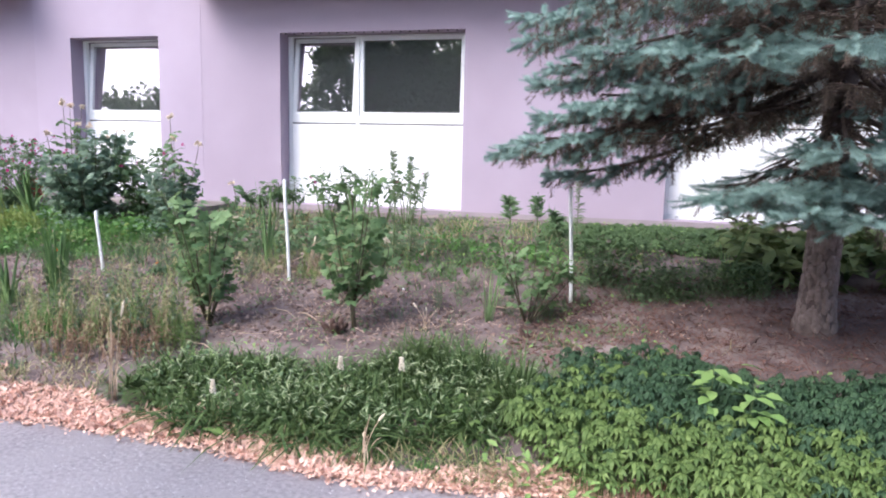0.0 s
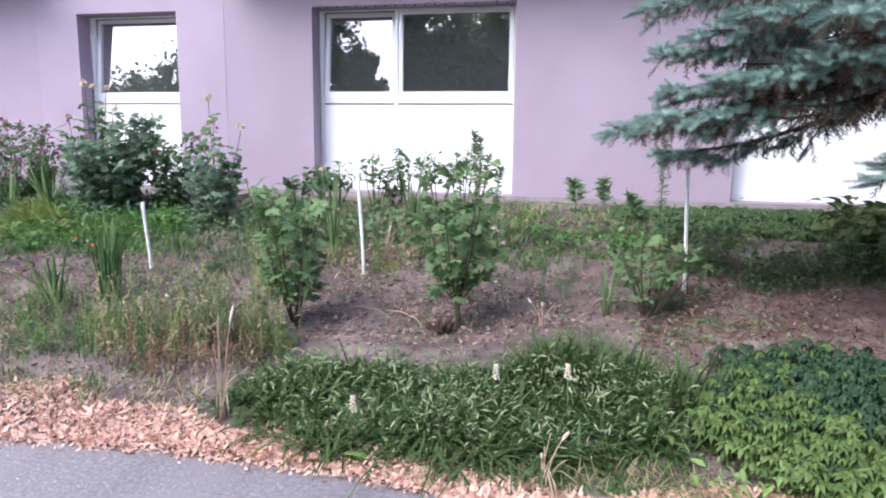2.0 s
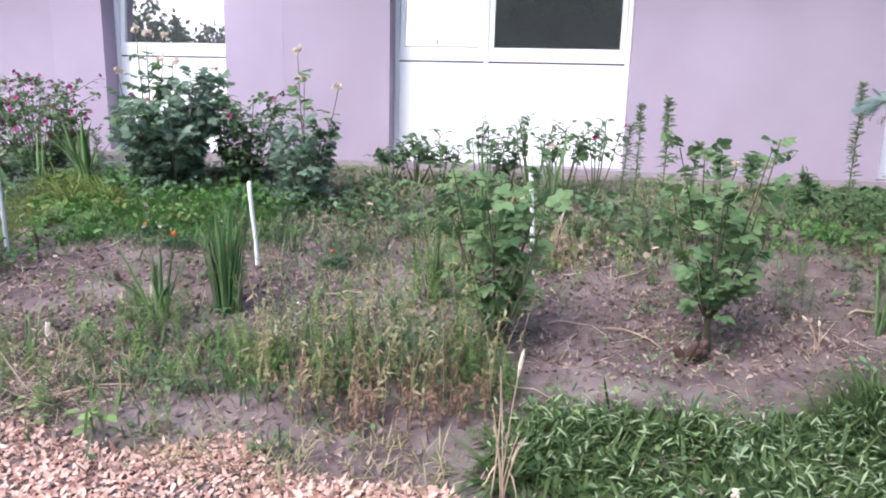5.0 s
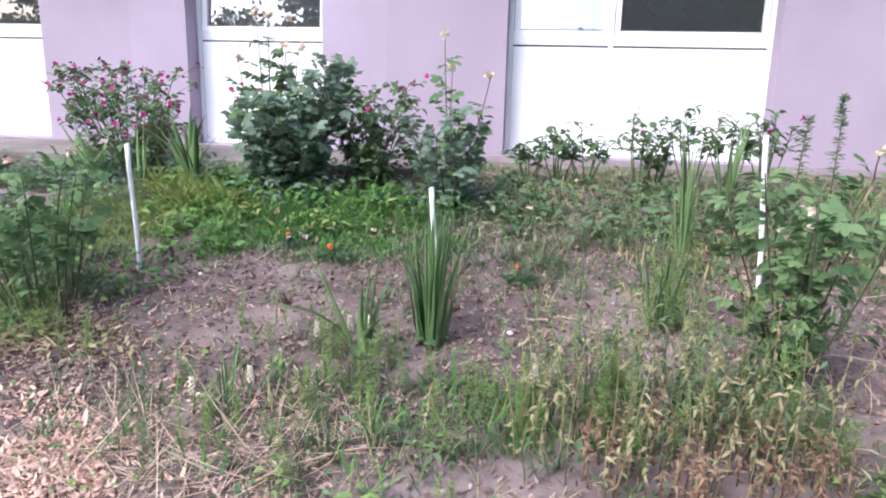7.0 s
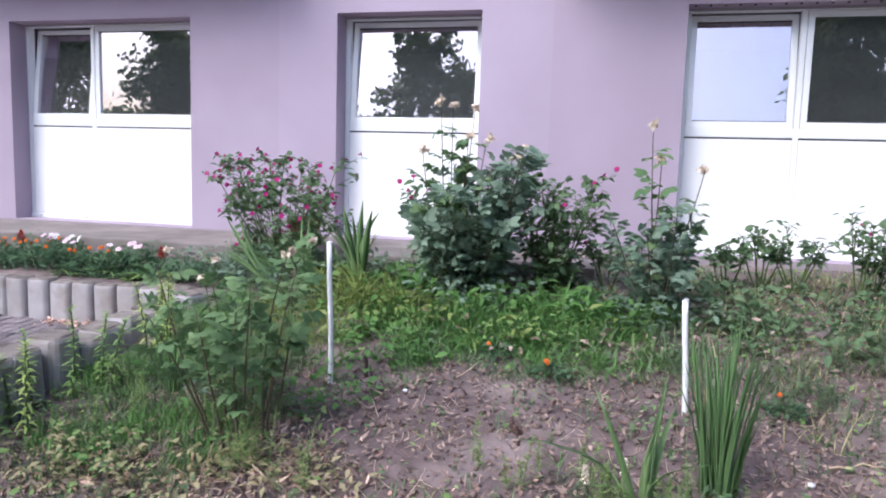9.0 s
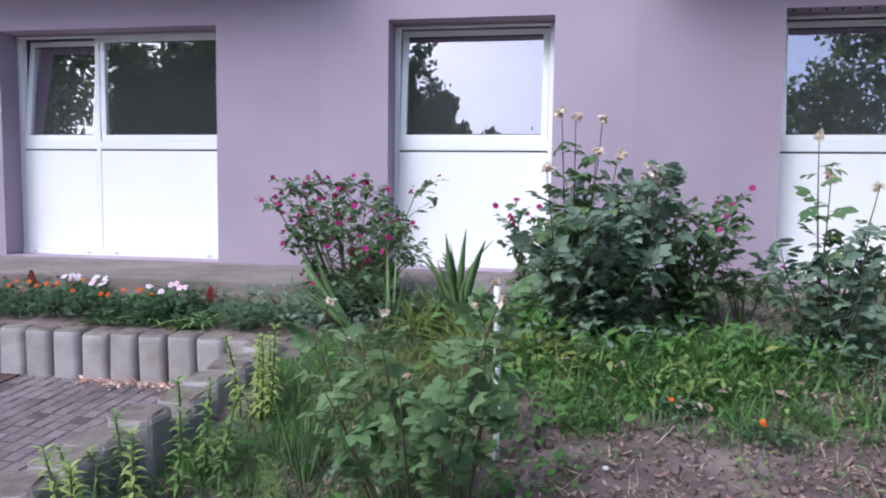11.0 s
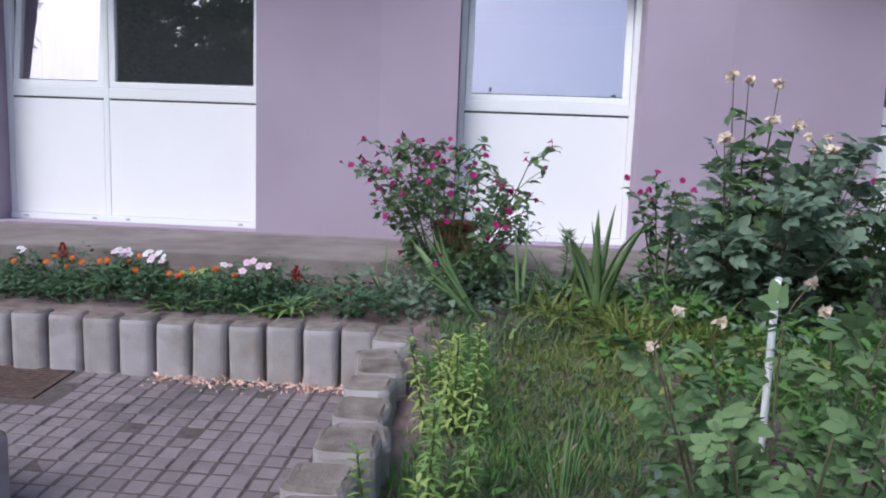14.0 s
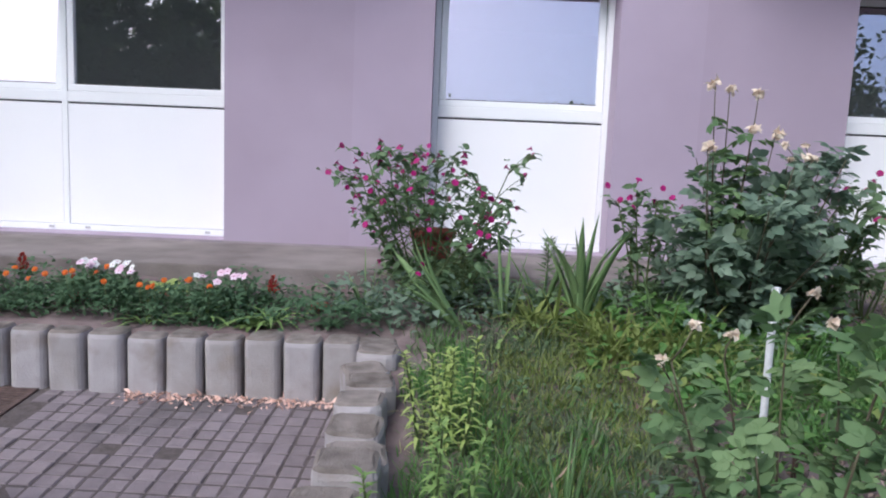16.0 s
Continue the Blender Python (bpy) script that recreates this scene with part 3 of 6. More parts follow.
def stake(x, y, z0, tip, label):
    s = base("garden_stake", x, y, z0, label, "stake", "white stakes in the bed")
    p0, p1 = np.array((0, 0, -0.08)), np.array(tip) - (x, y, z0)
    k = np.linspace(0, 1, 9)[:, None]
    pts = p0 * (1 - k) + p1 * k + 0.004 * np.sin(k * 5) * np.array([1, 0.5, 0])
    g = tube(Geo(), pts, 0.0135, 8)
    part("pole", g, STAKE, s, smooth=False)
    d = unit(p1 - p0)
    g = tube(Geo(), [p1 - d * 0.004, p1 + d * 0.004, p1 + d * 0.008], [0.0135, 0.0135, 0.006], 8)
    part("cap", g, CLIP, s)
    if "ring" in label:
        c = p0 + (p1 - p0) * 0.3
        part("ring", tube(Geo(), [c - d * 0.008, c + d * 0.008], 0.0142, 8), SEAL, s, "dark ring")


stake(-6.19, 5.16, land(-6.19, 5.16), (-6.19, 5.14, 1.09), "thin white stake stuck upright in soil")
stake(-4.44, 5.2, land(-4.44, 5.2), (-4.47, 5.18, 0.915), "thin white stake stuck upright in soil")
stake(-2.72, 5.35, land(-2.72, 5.35), (-2.77, 5.38, 1.235), "tall thin white stake leaning slightly")
stake(-0.40, 5.36, land(-0.40, 5.36), (-0.43, 5.3, 1.255), "tall thin white stake with a dark ring")
part_rod = thing("iron_rod", tube(Geo(), [(-6.02, 5.23, land(-6.02, 5.23) - 0.05), (-6.02, 5.23, 0.47), (-6.03, 5.235, 0.5)], [0.011, 0.011, 0.008], 8), RUST, "short rusty iron rod stuck in soil", "rod")


def lathe(rows, sides=28):
    a = np.linspace(0, 2 * math.pi, sides, endpoint=False)
    v = np.array([(r * math.cos(q), r * math.sin(q), z) for r, z in rows for q in a])
    t = []
    for i in range(len(rows) - 1):
        for j in range(sides):
            k = (j + 1) % sides
            t += [(i * sides + j, i * sides + k, (i + 1) * sides + k), (i * sides + j, (i + 1) * sides + k, (i + 1) * sides + j)]
    return Geo().add(v, t)


pot = base("flower_pot", -7.40, 7.42, WALK_Z, "brown terracotta flower pot standing on the walk", "flower pot")
part("body", lathe([(0.0, 0.0), (0.10, 0.0), (0.105, 0.01), (0.135, 0.20), (0.12, 0.20), (0.10, 0.03), (0.0, 0.03)]), TERRACOTTA, pot, smooth=True)
part("rim", lathe([(0.136, 0.195), (0.150, 0.197), (0.153, 0.245), (0.148, 0.25), (0.134, 0.25), (0.130, 0.195), (0.136, 0.195)]), TERRACOTTA, pot, smooth=False)
part("potting_soil", lathe([(0.0, 0.215), (0.131, 0.21), (0.131, 0.18), (0.0, 0.18)]), SOIL, pot)


# ---- plant builders ----
def scatter(geo, tv, tt, p, d, n, size):
    """A template (x across, y along, z facing) set at points p along d, facing n."""
    p = np.atleast_2d(p)
    k = len(p)
    d, s, n = frames_of(np.broadcast_to(d, p.shape), np.broadcast_to(n, p.shape))
    size = np.broadcast_to(size, (k,))[:, None, None]
    v = p[:, None] + size * (tv[None, :, 0, None] * s[:, None] + tv[None, :, 1, None] * d[:, None] + tv[None, :, 2, None] * n[:, None])
    geo.add(v.reshape(-1, 3), (np.arange(k)[:, None, None] * len(tv) + tt[None]).reshape(-1, 3))
    return geo


def template(geo):
    return np.concatenate(geo.v), np.concatenate(geo.t)


def matrix(p, d, n, size):
    d, s, n = frames_of(np.asarray(d, dtype=float), np.asarray(n, dtype=float))
    m = Matrix.Identity(4)
    for i in range(3):
        m[i][0], m[i][1], m[i][2], m[i][3] = s[i] * size, d[i] * size, n[i] * size, p[i]
    return m


def oval_leaf(g, p, d, n, length, width, droop):
    """A pointed oval leaflet, folded a little along its midrib."""
    p = np.asarray(p, dtype=float)
    d, s, n = frames_of(np.asarray(d, dtype=float), np.asarray(n, dtype=float))
    us, ws = (0.0, 0.14, 0.38, 0.62, 0.84, 1.0), (0.0, 0.66, 1.0, 0.86, 0.46, 0.0)
    mid = [p + d * length * u - n * (droop * u * u + 0.03 * math.sin(u * 3.14)) * length for u in us]
    v = list(mid)
    for side in (1, -1):
        v += [m + s * side * w * width / 2 + n * 0.2 * w * width / 2 for m, w in zip(mid[1:-1], ws[1:-1])]
    t = []
    for o, flip in ((6, False), (10, True)):
        f = [(0, 1, o), (1, o + 1, o), (1, 2, o + 1), (2, o + 2, o + 1), (2, 3, o + 2), (3, o + 3, o + 2), (3, 4, o + 3), (4, 5, o + 3)]
        t += [(a, c, b) for a, b, c in f] if flip else f
    g.add(v, t)


def rose_leaf(seed):
    """A stalk with five toothed-looking oval leaflets, one unit long."""
    r = np.random.default_rng(seed)
    g = Geo()
    tube(g, [(0, 0, 0), (0, 0.3, 0.02), (0, 0.62, 0.0)], [0.012, 0.01, 0.008], 3)
    for y, side, sz in ((0.28, 1, 0.36), (0.28, -1, 0.36), (0.55, 1, 0.44), (0.55, -1, 0.44), (0.62, 0, 0.5)):
        d = np.array([side * 1.0, 0.75 + 0.2 * r.normal(), 0.1 * r.normal()]) if side else np.array([0.1 * r.normal(), 1, 0])
        oval_leaf(g, (0, y, 0), d, (0.25 * r.normal(), 0.2 * r.normal(), 1), sz, sz * 0.7, 0.25 + 0.2 * r.random())
    return g


ROSE_LEAVES = [rose_leaf(k) for k in range(4)]
ROSE_T = [template(g) for g in ROSE_LEAVES]
ROSE_MESH = [g.mesh("leaf", True) for g in ROSE_LEAVES]
for me in ROSE_MESH:
    me.materials.append(ROSE_LEAF_OB)


def canes(x, y, z, h, spread, n, r, lean=(0, 0), low=0.55, stem=0.0, foot=0.02):
    """Curved shoots from one root, in coordinates of the plant's base."""
    out = []
    for k in range(n):
        a = 2 * math.pi * (k + r.random()) / n
        q = spread * (0.25 + 0.75 * math.sqrt(r.random()))
        top = np.array([q * math.cos(a) + lean[0], q * math.sin(a) + lean[1], h * (low + (1 - low) * r.random())])
        mid = top * (0.62, 0.62, 0.5) + r.normal(0, 0.03, 3)
        mid[2] = max(mid[2], stem + 0.05)
        out.append(bez((foot * math.cos(a), foot * math.sin(a), stem - 0.02), mid, top, 9))
    return out


def along(path, u):
    f = u * (len(path) - 1)
    i = min(int(f), len(path) - 2)
    return path[i] + (path[i + 1] - path[i]) * (f - i), unit(path[i + 1] - path[i])


def flower_dead(g, p, size, r):
    n = 12
    a = r.random(n) * 6.28
    d = np.stack([np.cos(a), np.sin(a), r.normal(0.4, 0.6, n)], 1)
    leaves(g, np.tile(p, (n, 1)), d, r.normal(0, 1, (n, 3)) + (0, 0, 1), size * (0.6 + 0.5 * r.random(n)), size * 0.7, 0.7, 0.4, "round")


def rose(x, y, h, spread, n_canes, n_leaves, seed, label, size=0.17, pieces=False, dead=0, lean=(0, 0), bare=0.25, low=0.55, blooms=0, stem=0.0, foot=0.02, gap=None):
    r = np.random.default_rng(seed)
    z = land(x, y)
    b = base("rose_bush", x, y, z, label, "rose bush", "roses in the bed")
    cs = canes(x, y, z, h, spread, n_canes, r, lean, low, stem, foot)
    if stem:
        part("main_stem", tube(Geo(), [(0.02, 0, -0.04), (0, 0.01, stem * 0.5), (0, 0, stem + 0.01)], [0.02, 0.016, 0.018], 7), CANE, b, smooth=True)
    for c in cs:
        part("cane", tube(Geo(), c, np.linspace(0.0065, 0.0025, 9), 5), CANE, b, smooth=True)
    pos, di = [], []
    for k in range(n_leaves):
        c = cs[k % len(cs)]
        p, d = along(c, bare + (1 - bare) * r.random() ** 0.8)
        a = 6.28 * r.random()
        o = unit(np.array([math.cos(a), math.sin(a), 0.35 + 0.4 * r.normal()]) + d * 0.3)
        pos.append(p + o * 0.02)
        di.append(o)
    pos, di = np.array(pos), np.array(di)
    if gap:
        ok = ~((np.abs(pos[:, 0] - gap[0]) < gap[2]) & (np.abs(pos[:, 2] - gap[1]) < gap[3]))
        pos, di = pos[ok], di[ok]
    out = pos * (1, 1, 0) / max(spread, 0.05)
    nn = np.array([0, 0, 0.85]) + r.normal(0, 0.4, (len(pos), 3)) + out * 0.4
    sz = size * (0.7 + 0.6 * r.random(len(pos)))
    if pieces:
        for k in range(len(pos)):
            part("leaf", ROSE_MESH[k % 4], ROSE_LEAF_OB, b, m=matrix(pos[k], di[k], nn[k], sz[k]))
    else:
        g = Geo()
        for q in range(4):
            s = slice(q, None, 4)
            scatter(g, *ROSE_T[q], pos[s], di[s], nn[s], sz[s])
        part("foliage", g, ROSE_LEAF, b, kind="stuff", smooth=True)
    for k in range(dead):
        c = cs[k % len(cs)]
        g = Geo()
        tip = c[-1]
        top = tip + (r.normal(0, 0.04), r.normal(0, 0.04), 0.05 + 0.08 * r.random())
        part("flower_stalk", tube(Geo(), [tip, (tip + top) / 2 + r.normal(0, 0.006, 3), top], 0.0028, 4), CANE, b)
        flower_dead(g, top, 0.03, r)
        part("faded_flower", g, CREAM, b, "withered cream rose head")
    for k in range(blooms):
        g = Geo()
        flower_dead(g, cs[(k * 2 + 1) % len(cs)][-1] + r.normal(0, 0.03, 3), 0.03, r)
        part("flower", g, PINK, b, "small magenta flower")
    return b, cs, r


def trumpet(g, p, d, r, size=0.022):
    """Open five-lobed flower with a short tube."""
    d = unit(d)
    tube(g, [p - d * size * 1.2, p], [0.003, 0.007], 5)
    s = unit(np.cross(d, (0.3, 0.2, 0.9)))
    b = np.cross(d, s)
    for k in range(5):
        a = k * 1.2566 + r.random() * 0.2
        o = s * math.cos(a) + b * math.sin(a)
        leaves(g, p, o + d * 0.45, d, size, size * 1.15, 0.25, 0.1, "round")


def four_oclock(x, y, z, h, spread, n_stems, n_leaves, n_flowers, seed, label, leaf=0.075, gap=None, low=0.2, short=0.6):
    r = np.random.default_rng(seed)
    b = base("four_oclock_plant", x, y, z, label, "flowering plant", "four o'clock plants")
    cs = canes(x, y, z, h, spread, n_stems, r, low=short)
    g = Geo()
    tips = []
    p_all, d_all, l_all = [], [], []
    for c in cs:
        part("stem", tube(Geo(), c, np.linspace(0.008, 0.003, 9), 5), STEM, b, smooth=True)
        for u in np.linspace(low, 0.95, 6):
            p, d = along(c, u)
            for sgn in (1, -1):
                a = 6.28 * r.random()
                o = unit(np.array([math.cos(a), math.sin(a), 0.6]))
                ln = spread * (0.25 + 0.3 * r.random())
                q = p + o * ln
                tube(g, [p, p + o * ln * 0.5 + (0, 0, 0.01), q], [0.003, 0.0025, 0.002], 4)
                tips.append(q)
                for w in (0.4, 0.7, 1.0):
                    p_all.append(p + o * ln * w)
                    d_all.append(o)
        tips.append(c[-1])
        p_all.append(c[-1])
        d_all.append(np.array([0, 0, 1.0]))
    part("side_shoot", g, STEM, b, kind="stuff")
    p_all, d_all = np.array(p_all), np.array(d_all)
    pick = r.integers(0, len(p_all), n_leaves)
    a = r.random(n_leaves) * 6.28
    di = np.stack([np.cos(a), np.sin(a), r.normal(-0.05, 0.4, n_leaves)], 1) + d_all[pick] * 0.3
    lp = p_all[pick] + r.normal(0, 0.012, (n_leaves, 3))
    if gap:
        ok = ~((np.abs(lp[:, 0] - gap[0]) < gap[2]) & (np.abs(lp[:, 2] - gap[1]) < gap[3]))
        lp, di, n_leaves = lp[ok], di[ok], int(ok.sum())
    gl = Geo()
    leaves(gl, lp, di, np.array([0, 0, 1]) + r.normal(0, 0.4, (n_leaves, 3)), leaf * (0.55 + 0.6 * r.random(n_leaves)), leaf * 0.5, 0.35, 0.3, "ovate")
    part("foliage", gl, MIRABILIS_LEAF, b, kind="stuff", smooth=True)
    tips = np.array(tips)
    order = np.argsort(-(tips[:, 2] / h + 0.8 * np.linalg.norm(tips[:, :2], axis=1) / max(spread, 0.01) + 0.7 * r.random(len(tips))))
    for k in range(n_flowers):
        g = Geo()
        p = tips[order[k % len(order)]] + r.normal(0, 0.025, 3) + (0, 0, 0.015)
        trumpet(g, p, (r.normal(), r.normal() - 0.5, 0.8), r, 0.017 + 0.008 * r.random())
        part("flower", g, PINK, b, "magenta trumpet flower")
    return b


def blade(length, width, bend, fold=0.5, segs=5):
    g = Geo()
    u = np.linspace(0, 1, segs + 1)
    w = width / 2 * np.array([0.75, 1.0, 0.95, 0.8, 0.5, 0.02])
    y, z = length * u * (1 - 0.18 * bend * u), -bend * length * u ** 2.4 * 0.55
    v = []
    for k in range(segs + 1):
        v += [(-w[k], y[k], z[k] + fold * w[k]), (0, y[k], z[k]), (w[k], y[k], z[k] + fold * w[k]), (0, y[k], z[k] - 0.003 * (1 - u[k]))]
    t = []
    for k in range(segs):
        for a, b in ((0, 1), (1, 2), (2, 3), (3, 0)):
            t += [(4 * k + a, 4 * k + b, 4 * k + 4 + b), (4 * k + a, 4 * k + 4 + b, 4 * k + 4 + a)]
    return g.add(v, t).mesh("blade", True)


BLADES = [blade(1.0, 0.06, k) for k in (0.05, 0.2, 0.45, 0.9)]
SOFT_BLADES = [blade(1.0, 0.06, k, 0.2) for k in (0.1, 0.3, 0.6, 1.0)]
for me in BLADES:
    me.materials.append(IRIS)
for me in SOFT_BLADES:
    me.materials.append(GLAD)


def sword_plant(x, y, h, n, spread, seed, label, width=1.0, name="iris_plant", category="iris", lean=(0, 0), bends=(0, 1, 2), foot=0.035, meshes=BLADES):
    """A tuft of stiff sword leaves, each blade a piece of its own."""
    r = np.random.default_rng(seed)
    b = base(name, x, y, land(x, y), label, category, "sword-leaved plants")
    for k in range(n):
        a = 6.28 * r.random()
        q = spread * r.random() ** 0.7
        d = np.array([math.cos(a) * q + lean[0], math.sin(a) * q + lean[1], 1.0])
        nn = np.array([-math.cos(a), -math.sin(a), 0.3]) + r.normal(0, 0.3, 3)
        m = matrix((foot * math.cos(a) * r.random(), foot * math.sin(a) * r.random(), -0.02), d, nn, h * (0.5 + 0.5 * r.random()))
        m = m @ Matrix.Diagonal((width, 1, width, 1))
        part("blade", meshes[bends[k % len(bends)]], IRIS, b, m=m)
    return b


def lily(x, y, h, n, seed, label, material=LILY, leaf=0.07, spread=0.07):
    r = np.random.default_rng(seed)
    b = base("lily_plant", x, y, land(x, y), label, "lily plant", "yellow-green lilies")
    for k in range(n):
        root = np.array([r.normal(0, spread), r.normal(0, spread), -0.02])
        top = root * (1.5, 1.5, 0) + (r.normal(0, 0.02), r.normal(0, 0.02), h * (0.6 + 0.4 * r.random()))
        c = bez(root, (root + top) / 2 + (r.normal(0, 0.02), r.normal(0, 0.02), 0.02), top, 9)
        st = part("stem", tube(Geo(), c, np.linspace(0.006, 0.003, 9), 5), STEM, b, smooth=True)
        m = int(125 * h)
        u = 0.12 + 0.88 * np.linspace(0, 1, m)
        p = np.array([along(c, q)[0] for q in u])
        a = np.arange(m) * 2.4 + r.random() * 6
        d = np.stack([np.cos(a), np.sin(a), 0.35 + 0.9 * u ** 4 + r.normal(0, 0.35, m)], 1)
        g = leaves(Geo(), p, d, (0, 0, 1), leaf * (1.1 - 0.45 * u) * (0.75 + 0.4 * r.random(m)), 0.0155, 0.5, 0.3, "lance")
        part("leaves", g, material, st, kind="stuff", smooth=True)


def spire(x, y, h, seed, label, nod=0.0, material=GRASS_GREY, leaf=0.07, wide=0.013, low=0.0):
    r = np.random.default_rng(seed)
    b = base("fleabane_weed", x, y, land(x, y), label, "weed", "tall spire weeds")
    top = np.array([0.05 * r.normal() + nod, 0.03 * r.normal(), h])
    c = bez((0, 0, -0.02), (0.02, 0, h * 0.75), top, 10)
    part("stem", tube(Geo(), c, np.linspace(0.006, 0.002, 10), 5), STEM, b, smooth=True)
    m = int(260 * h)
    u = low + (1 - low) * r.random(m) ** 0.7
    p = np.array([along(c, q)[0] for q in u])
    a = r.random(m) * 6.28
    d = np.stack([np.cos(a), np.sin(a), 0.35 + 0.45 * u], 1)
    part("leaves", leaves(Geo(), p, d, r.normal(0, 0.5, (m, 3)) + (0, -0.6, 0.7), leaf * (1.1 - 0.5 * u) * (0.6 + 0.7 * r.random(m)), wide, 0.6, 0.2, "lance"), material, b, kind="stuff", smooth=True)


# ---- spruce ----
def needle_brush(n, seed, length=0.3, width=0.03, slant=0.75):
    """One twig, one unit long, clothed all round in stubby needles."""
    r = np.random.default_rng(seed)
    u = np.linspace(0.02, 1, n)
    a = np.arange(n) * 2.399
    o = np.stack([np.cos(a), np.zeros(n), np.sin(a)], 1)
    p = np.stack([np.zeros(n), u, np.zeros(n)], 1)
    d = unit(o + np.array([0, slant, 0]) + r.normal(0, 0.12, (n, 3)))
    ln = length * (0.8 + 0.4 * r.random(n))[:, None] * (1 - 0.25 * u[:, None])
    s = unit(np.cross(d, np.array([0.2, 1, 0.1])))
    v = np.stack([p - s * width, p + s * width, p + d * ln], 1).reshape(-1, 3)
    return v, np.arange(3 * n).reshape(-1, 3)


BRUSH = needle_brush(64, 3, 0.27, 0.024, 0.5)
BRUSH_THIN = needle_brush(20, 5, 0.3, 0.03)


def spruce_branch(tree, root, tip, sag, seed, dense=1.0, dead=0.0):
    """A limb with flat fronds: fresh brushes on top and at the ends, brown hanging twigs within."""
    r = np.random.default_rng(seed)
    root, tip = np.array(root, dtype=float), np.array(tip, dtype=float)
    ln = np.linalg.norm(tip - root)
    mid = root * 0.5 + tip * 0.5 + (r.normal(0, 0.06), r.normal(0, 0.06), 0)
    mid[2] = tip[2] - 0.05 * ln + 0.25 * sag + r.normal(0, 0.03) + 0.15 * (root[2] - tip[2])
    c = bez(root, mid, tip, 12)
    br = part("branch", tube(Geo(), c, np.linspace(0.026 * ln / 2, 0.006, 12), 6), TWIG, tree, smooth=True)
    wood, g_new, g_old = Geo(), Geo(), Geo()
    pn, dn, sn, po, do, so = [], [], [], [], [], []
    count = int(ln / 0.055 * dense)
    for k in range(count):
        u = 0.12 + 0.88 * (k + r.random() * 0.6) / count
        p, d = along(c, min(u, 0.999))
        side = unit(np.cross(d, (0, 0, 1))) * (1 if k % 2 else -1)
        sl = ln * (0.05 + 0.19 * (1 - u) ** 0.6 * (0.4 + 0.6 * min(1, u * 3))) * (0.65 + 0.5 * r.random())
        o = unit(side * 0.8 + d * (0.45 + 0.4 * r.random()) + (0, 0, r.normal(-0.02, 0.12)))
        e = p + o * sl + (0, 0, (-0.05 - 0.2 * r.random()) * sl)
        sc = bez(p, p + o * sl * 0.55, e, 5)
        tube(wood, sc, np.linspace(0.006, 0.003, 5), 4)
        m = max(3, int(sl / 0.036))
        for q in range(m):
            w = (q + 0.7) / m
            tp, td = along(sc, min(w, 0.999))
            ts = unit(np.cross(td, (0, 0, 1))) * (1 if q % 2 else -1)
            if w * 0.55 + u * 0.75 > 0.72 + 0.2 * r.random() + dead:
                dd = unit(td * 0.9 + ts * (0.55 if q < m - 1 else 0.1) + (0, 0, r.normal(0.12, 0.12)))
                pn.append(tp), dn.append(dd), sn.append(0.105 + 0.045 * r.random())
            if w * 0.5 + u * 0.6 < 0.88 + 0.2 * r.random() + dead and q % 4 != 0:
                po.append(tp), do.append(unit(td * 0.5 + ts * 0.5 + (0, 0, -0.5 - 0.7 * r.random()))), so.append(0.08 + 0.07 * r.random())
        if dead < 0.5:
            for q in range(2):
                pn.append(sc[-1] - o * 0.03), dn.append(unit(o + r.normal(0, 0.25, 3) + (0, 0, 0.1))), sn.append(0.10 + 0.03 * r.random())
    if dead < 0.5:
        for w in np.linspace(0.6, 0.98, 9):
            tp, td = along(c, w)
            pn.append(tp), dn.append(td + r.normal(0, 0.12, 3)), sn.append(0.12)
    part("side_shoot", wood, TWIG, br, kind="stuff")
    if pn:
        scatter(g_new, *BRUSH, np.array(pn), np.array(dn), (0, 0, 1), np.array(sn))
        part("needles", g_new, NEEDLE, br, "blue-green needle sprays", kind="stuff")
    if po:
        scatter(g_old, *BRUSH_THIN, np.array(po), np.array(do), (0, 0.1, 1), np.array(so))
        part("old_needles", g_old, NEEDLE_OLD, br, "brown dry inner sprays", kind="stuff")


TX, TY = 1.22, 5.2
spruce = base("spruce_tree", TX, TY, land(TX, TY), "blue-green spruce with low drooping branches beside the wall", "spruce tree")


def spruce_trunk():
    zs = np.array([-0.1, 0.0, 0.06, 0.2, 0.5, 1.0, 1.6, 2.4, 3.8, 6.0, 8.5, 11.2])
    rs = np.array([0.155, 0.14, 0.118, 0.104, 0.098, 0.094, 0.09, 0.08, 0.07, 0.05, 0.03, 0.01])
    sides = 22
    v, t = [], []
    for z, q in zip(zs, rs):
        for k in range(sides):
            a = 2 * math.pi * k / sides
            w = q * (1 + 0.07 * noise.noise((math.cos(a) * 3, math.sin(a) * 3, z * 2.2)) + 0.03 * noise.noise((math.cos(a) * 9, math.sin(a) * 9, z * 7)))
            v.append((w * math.cos(a) + 0.02 * z, w * math.sin(a), z))
    for i in range(len(zs) - 1):
        for k in range(sides):
            j = (k + 1) % sides
            t += [(i * sides + k, i * sides + j, (i + 1) * sides + j), (i * sides + k, (i + 1) * sides + j, (i + 1) * sides + k)]
    return Geo().add(v, t)


trunk = part("trunk", spruce_trunk(), BARK, spruce, "scaly brown bark", smooth=True)


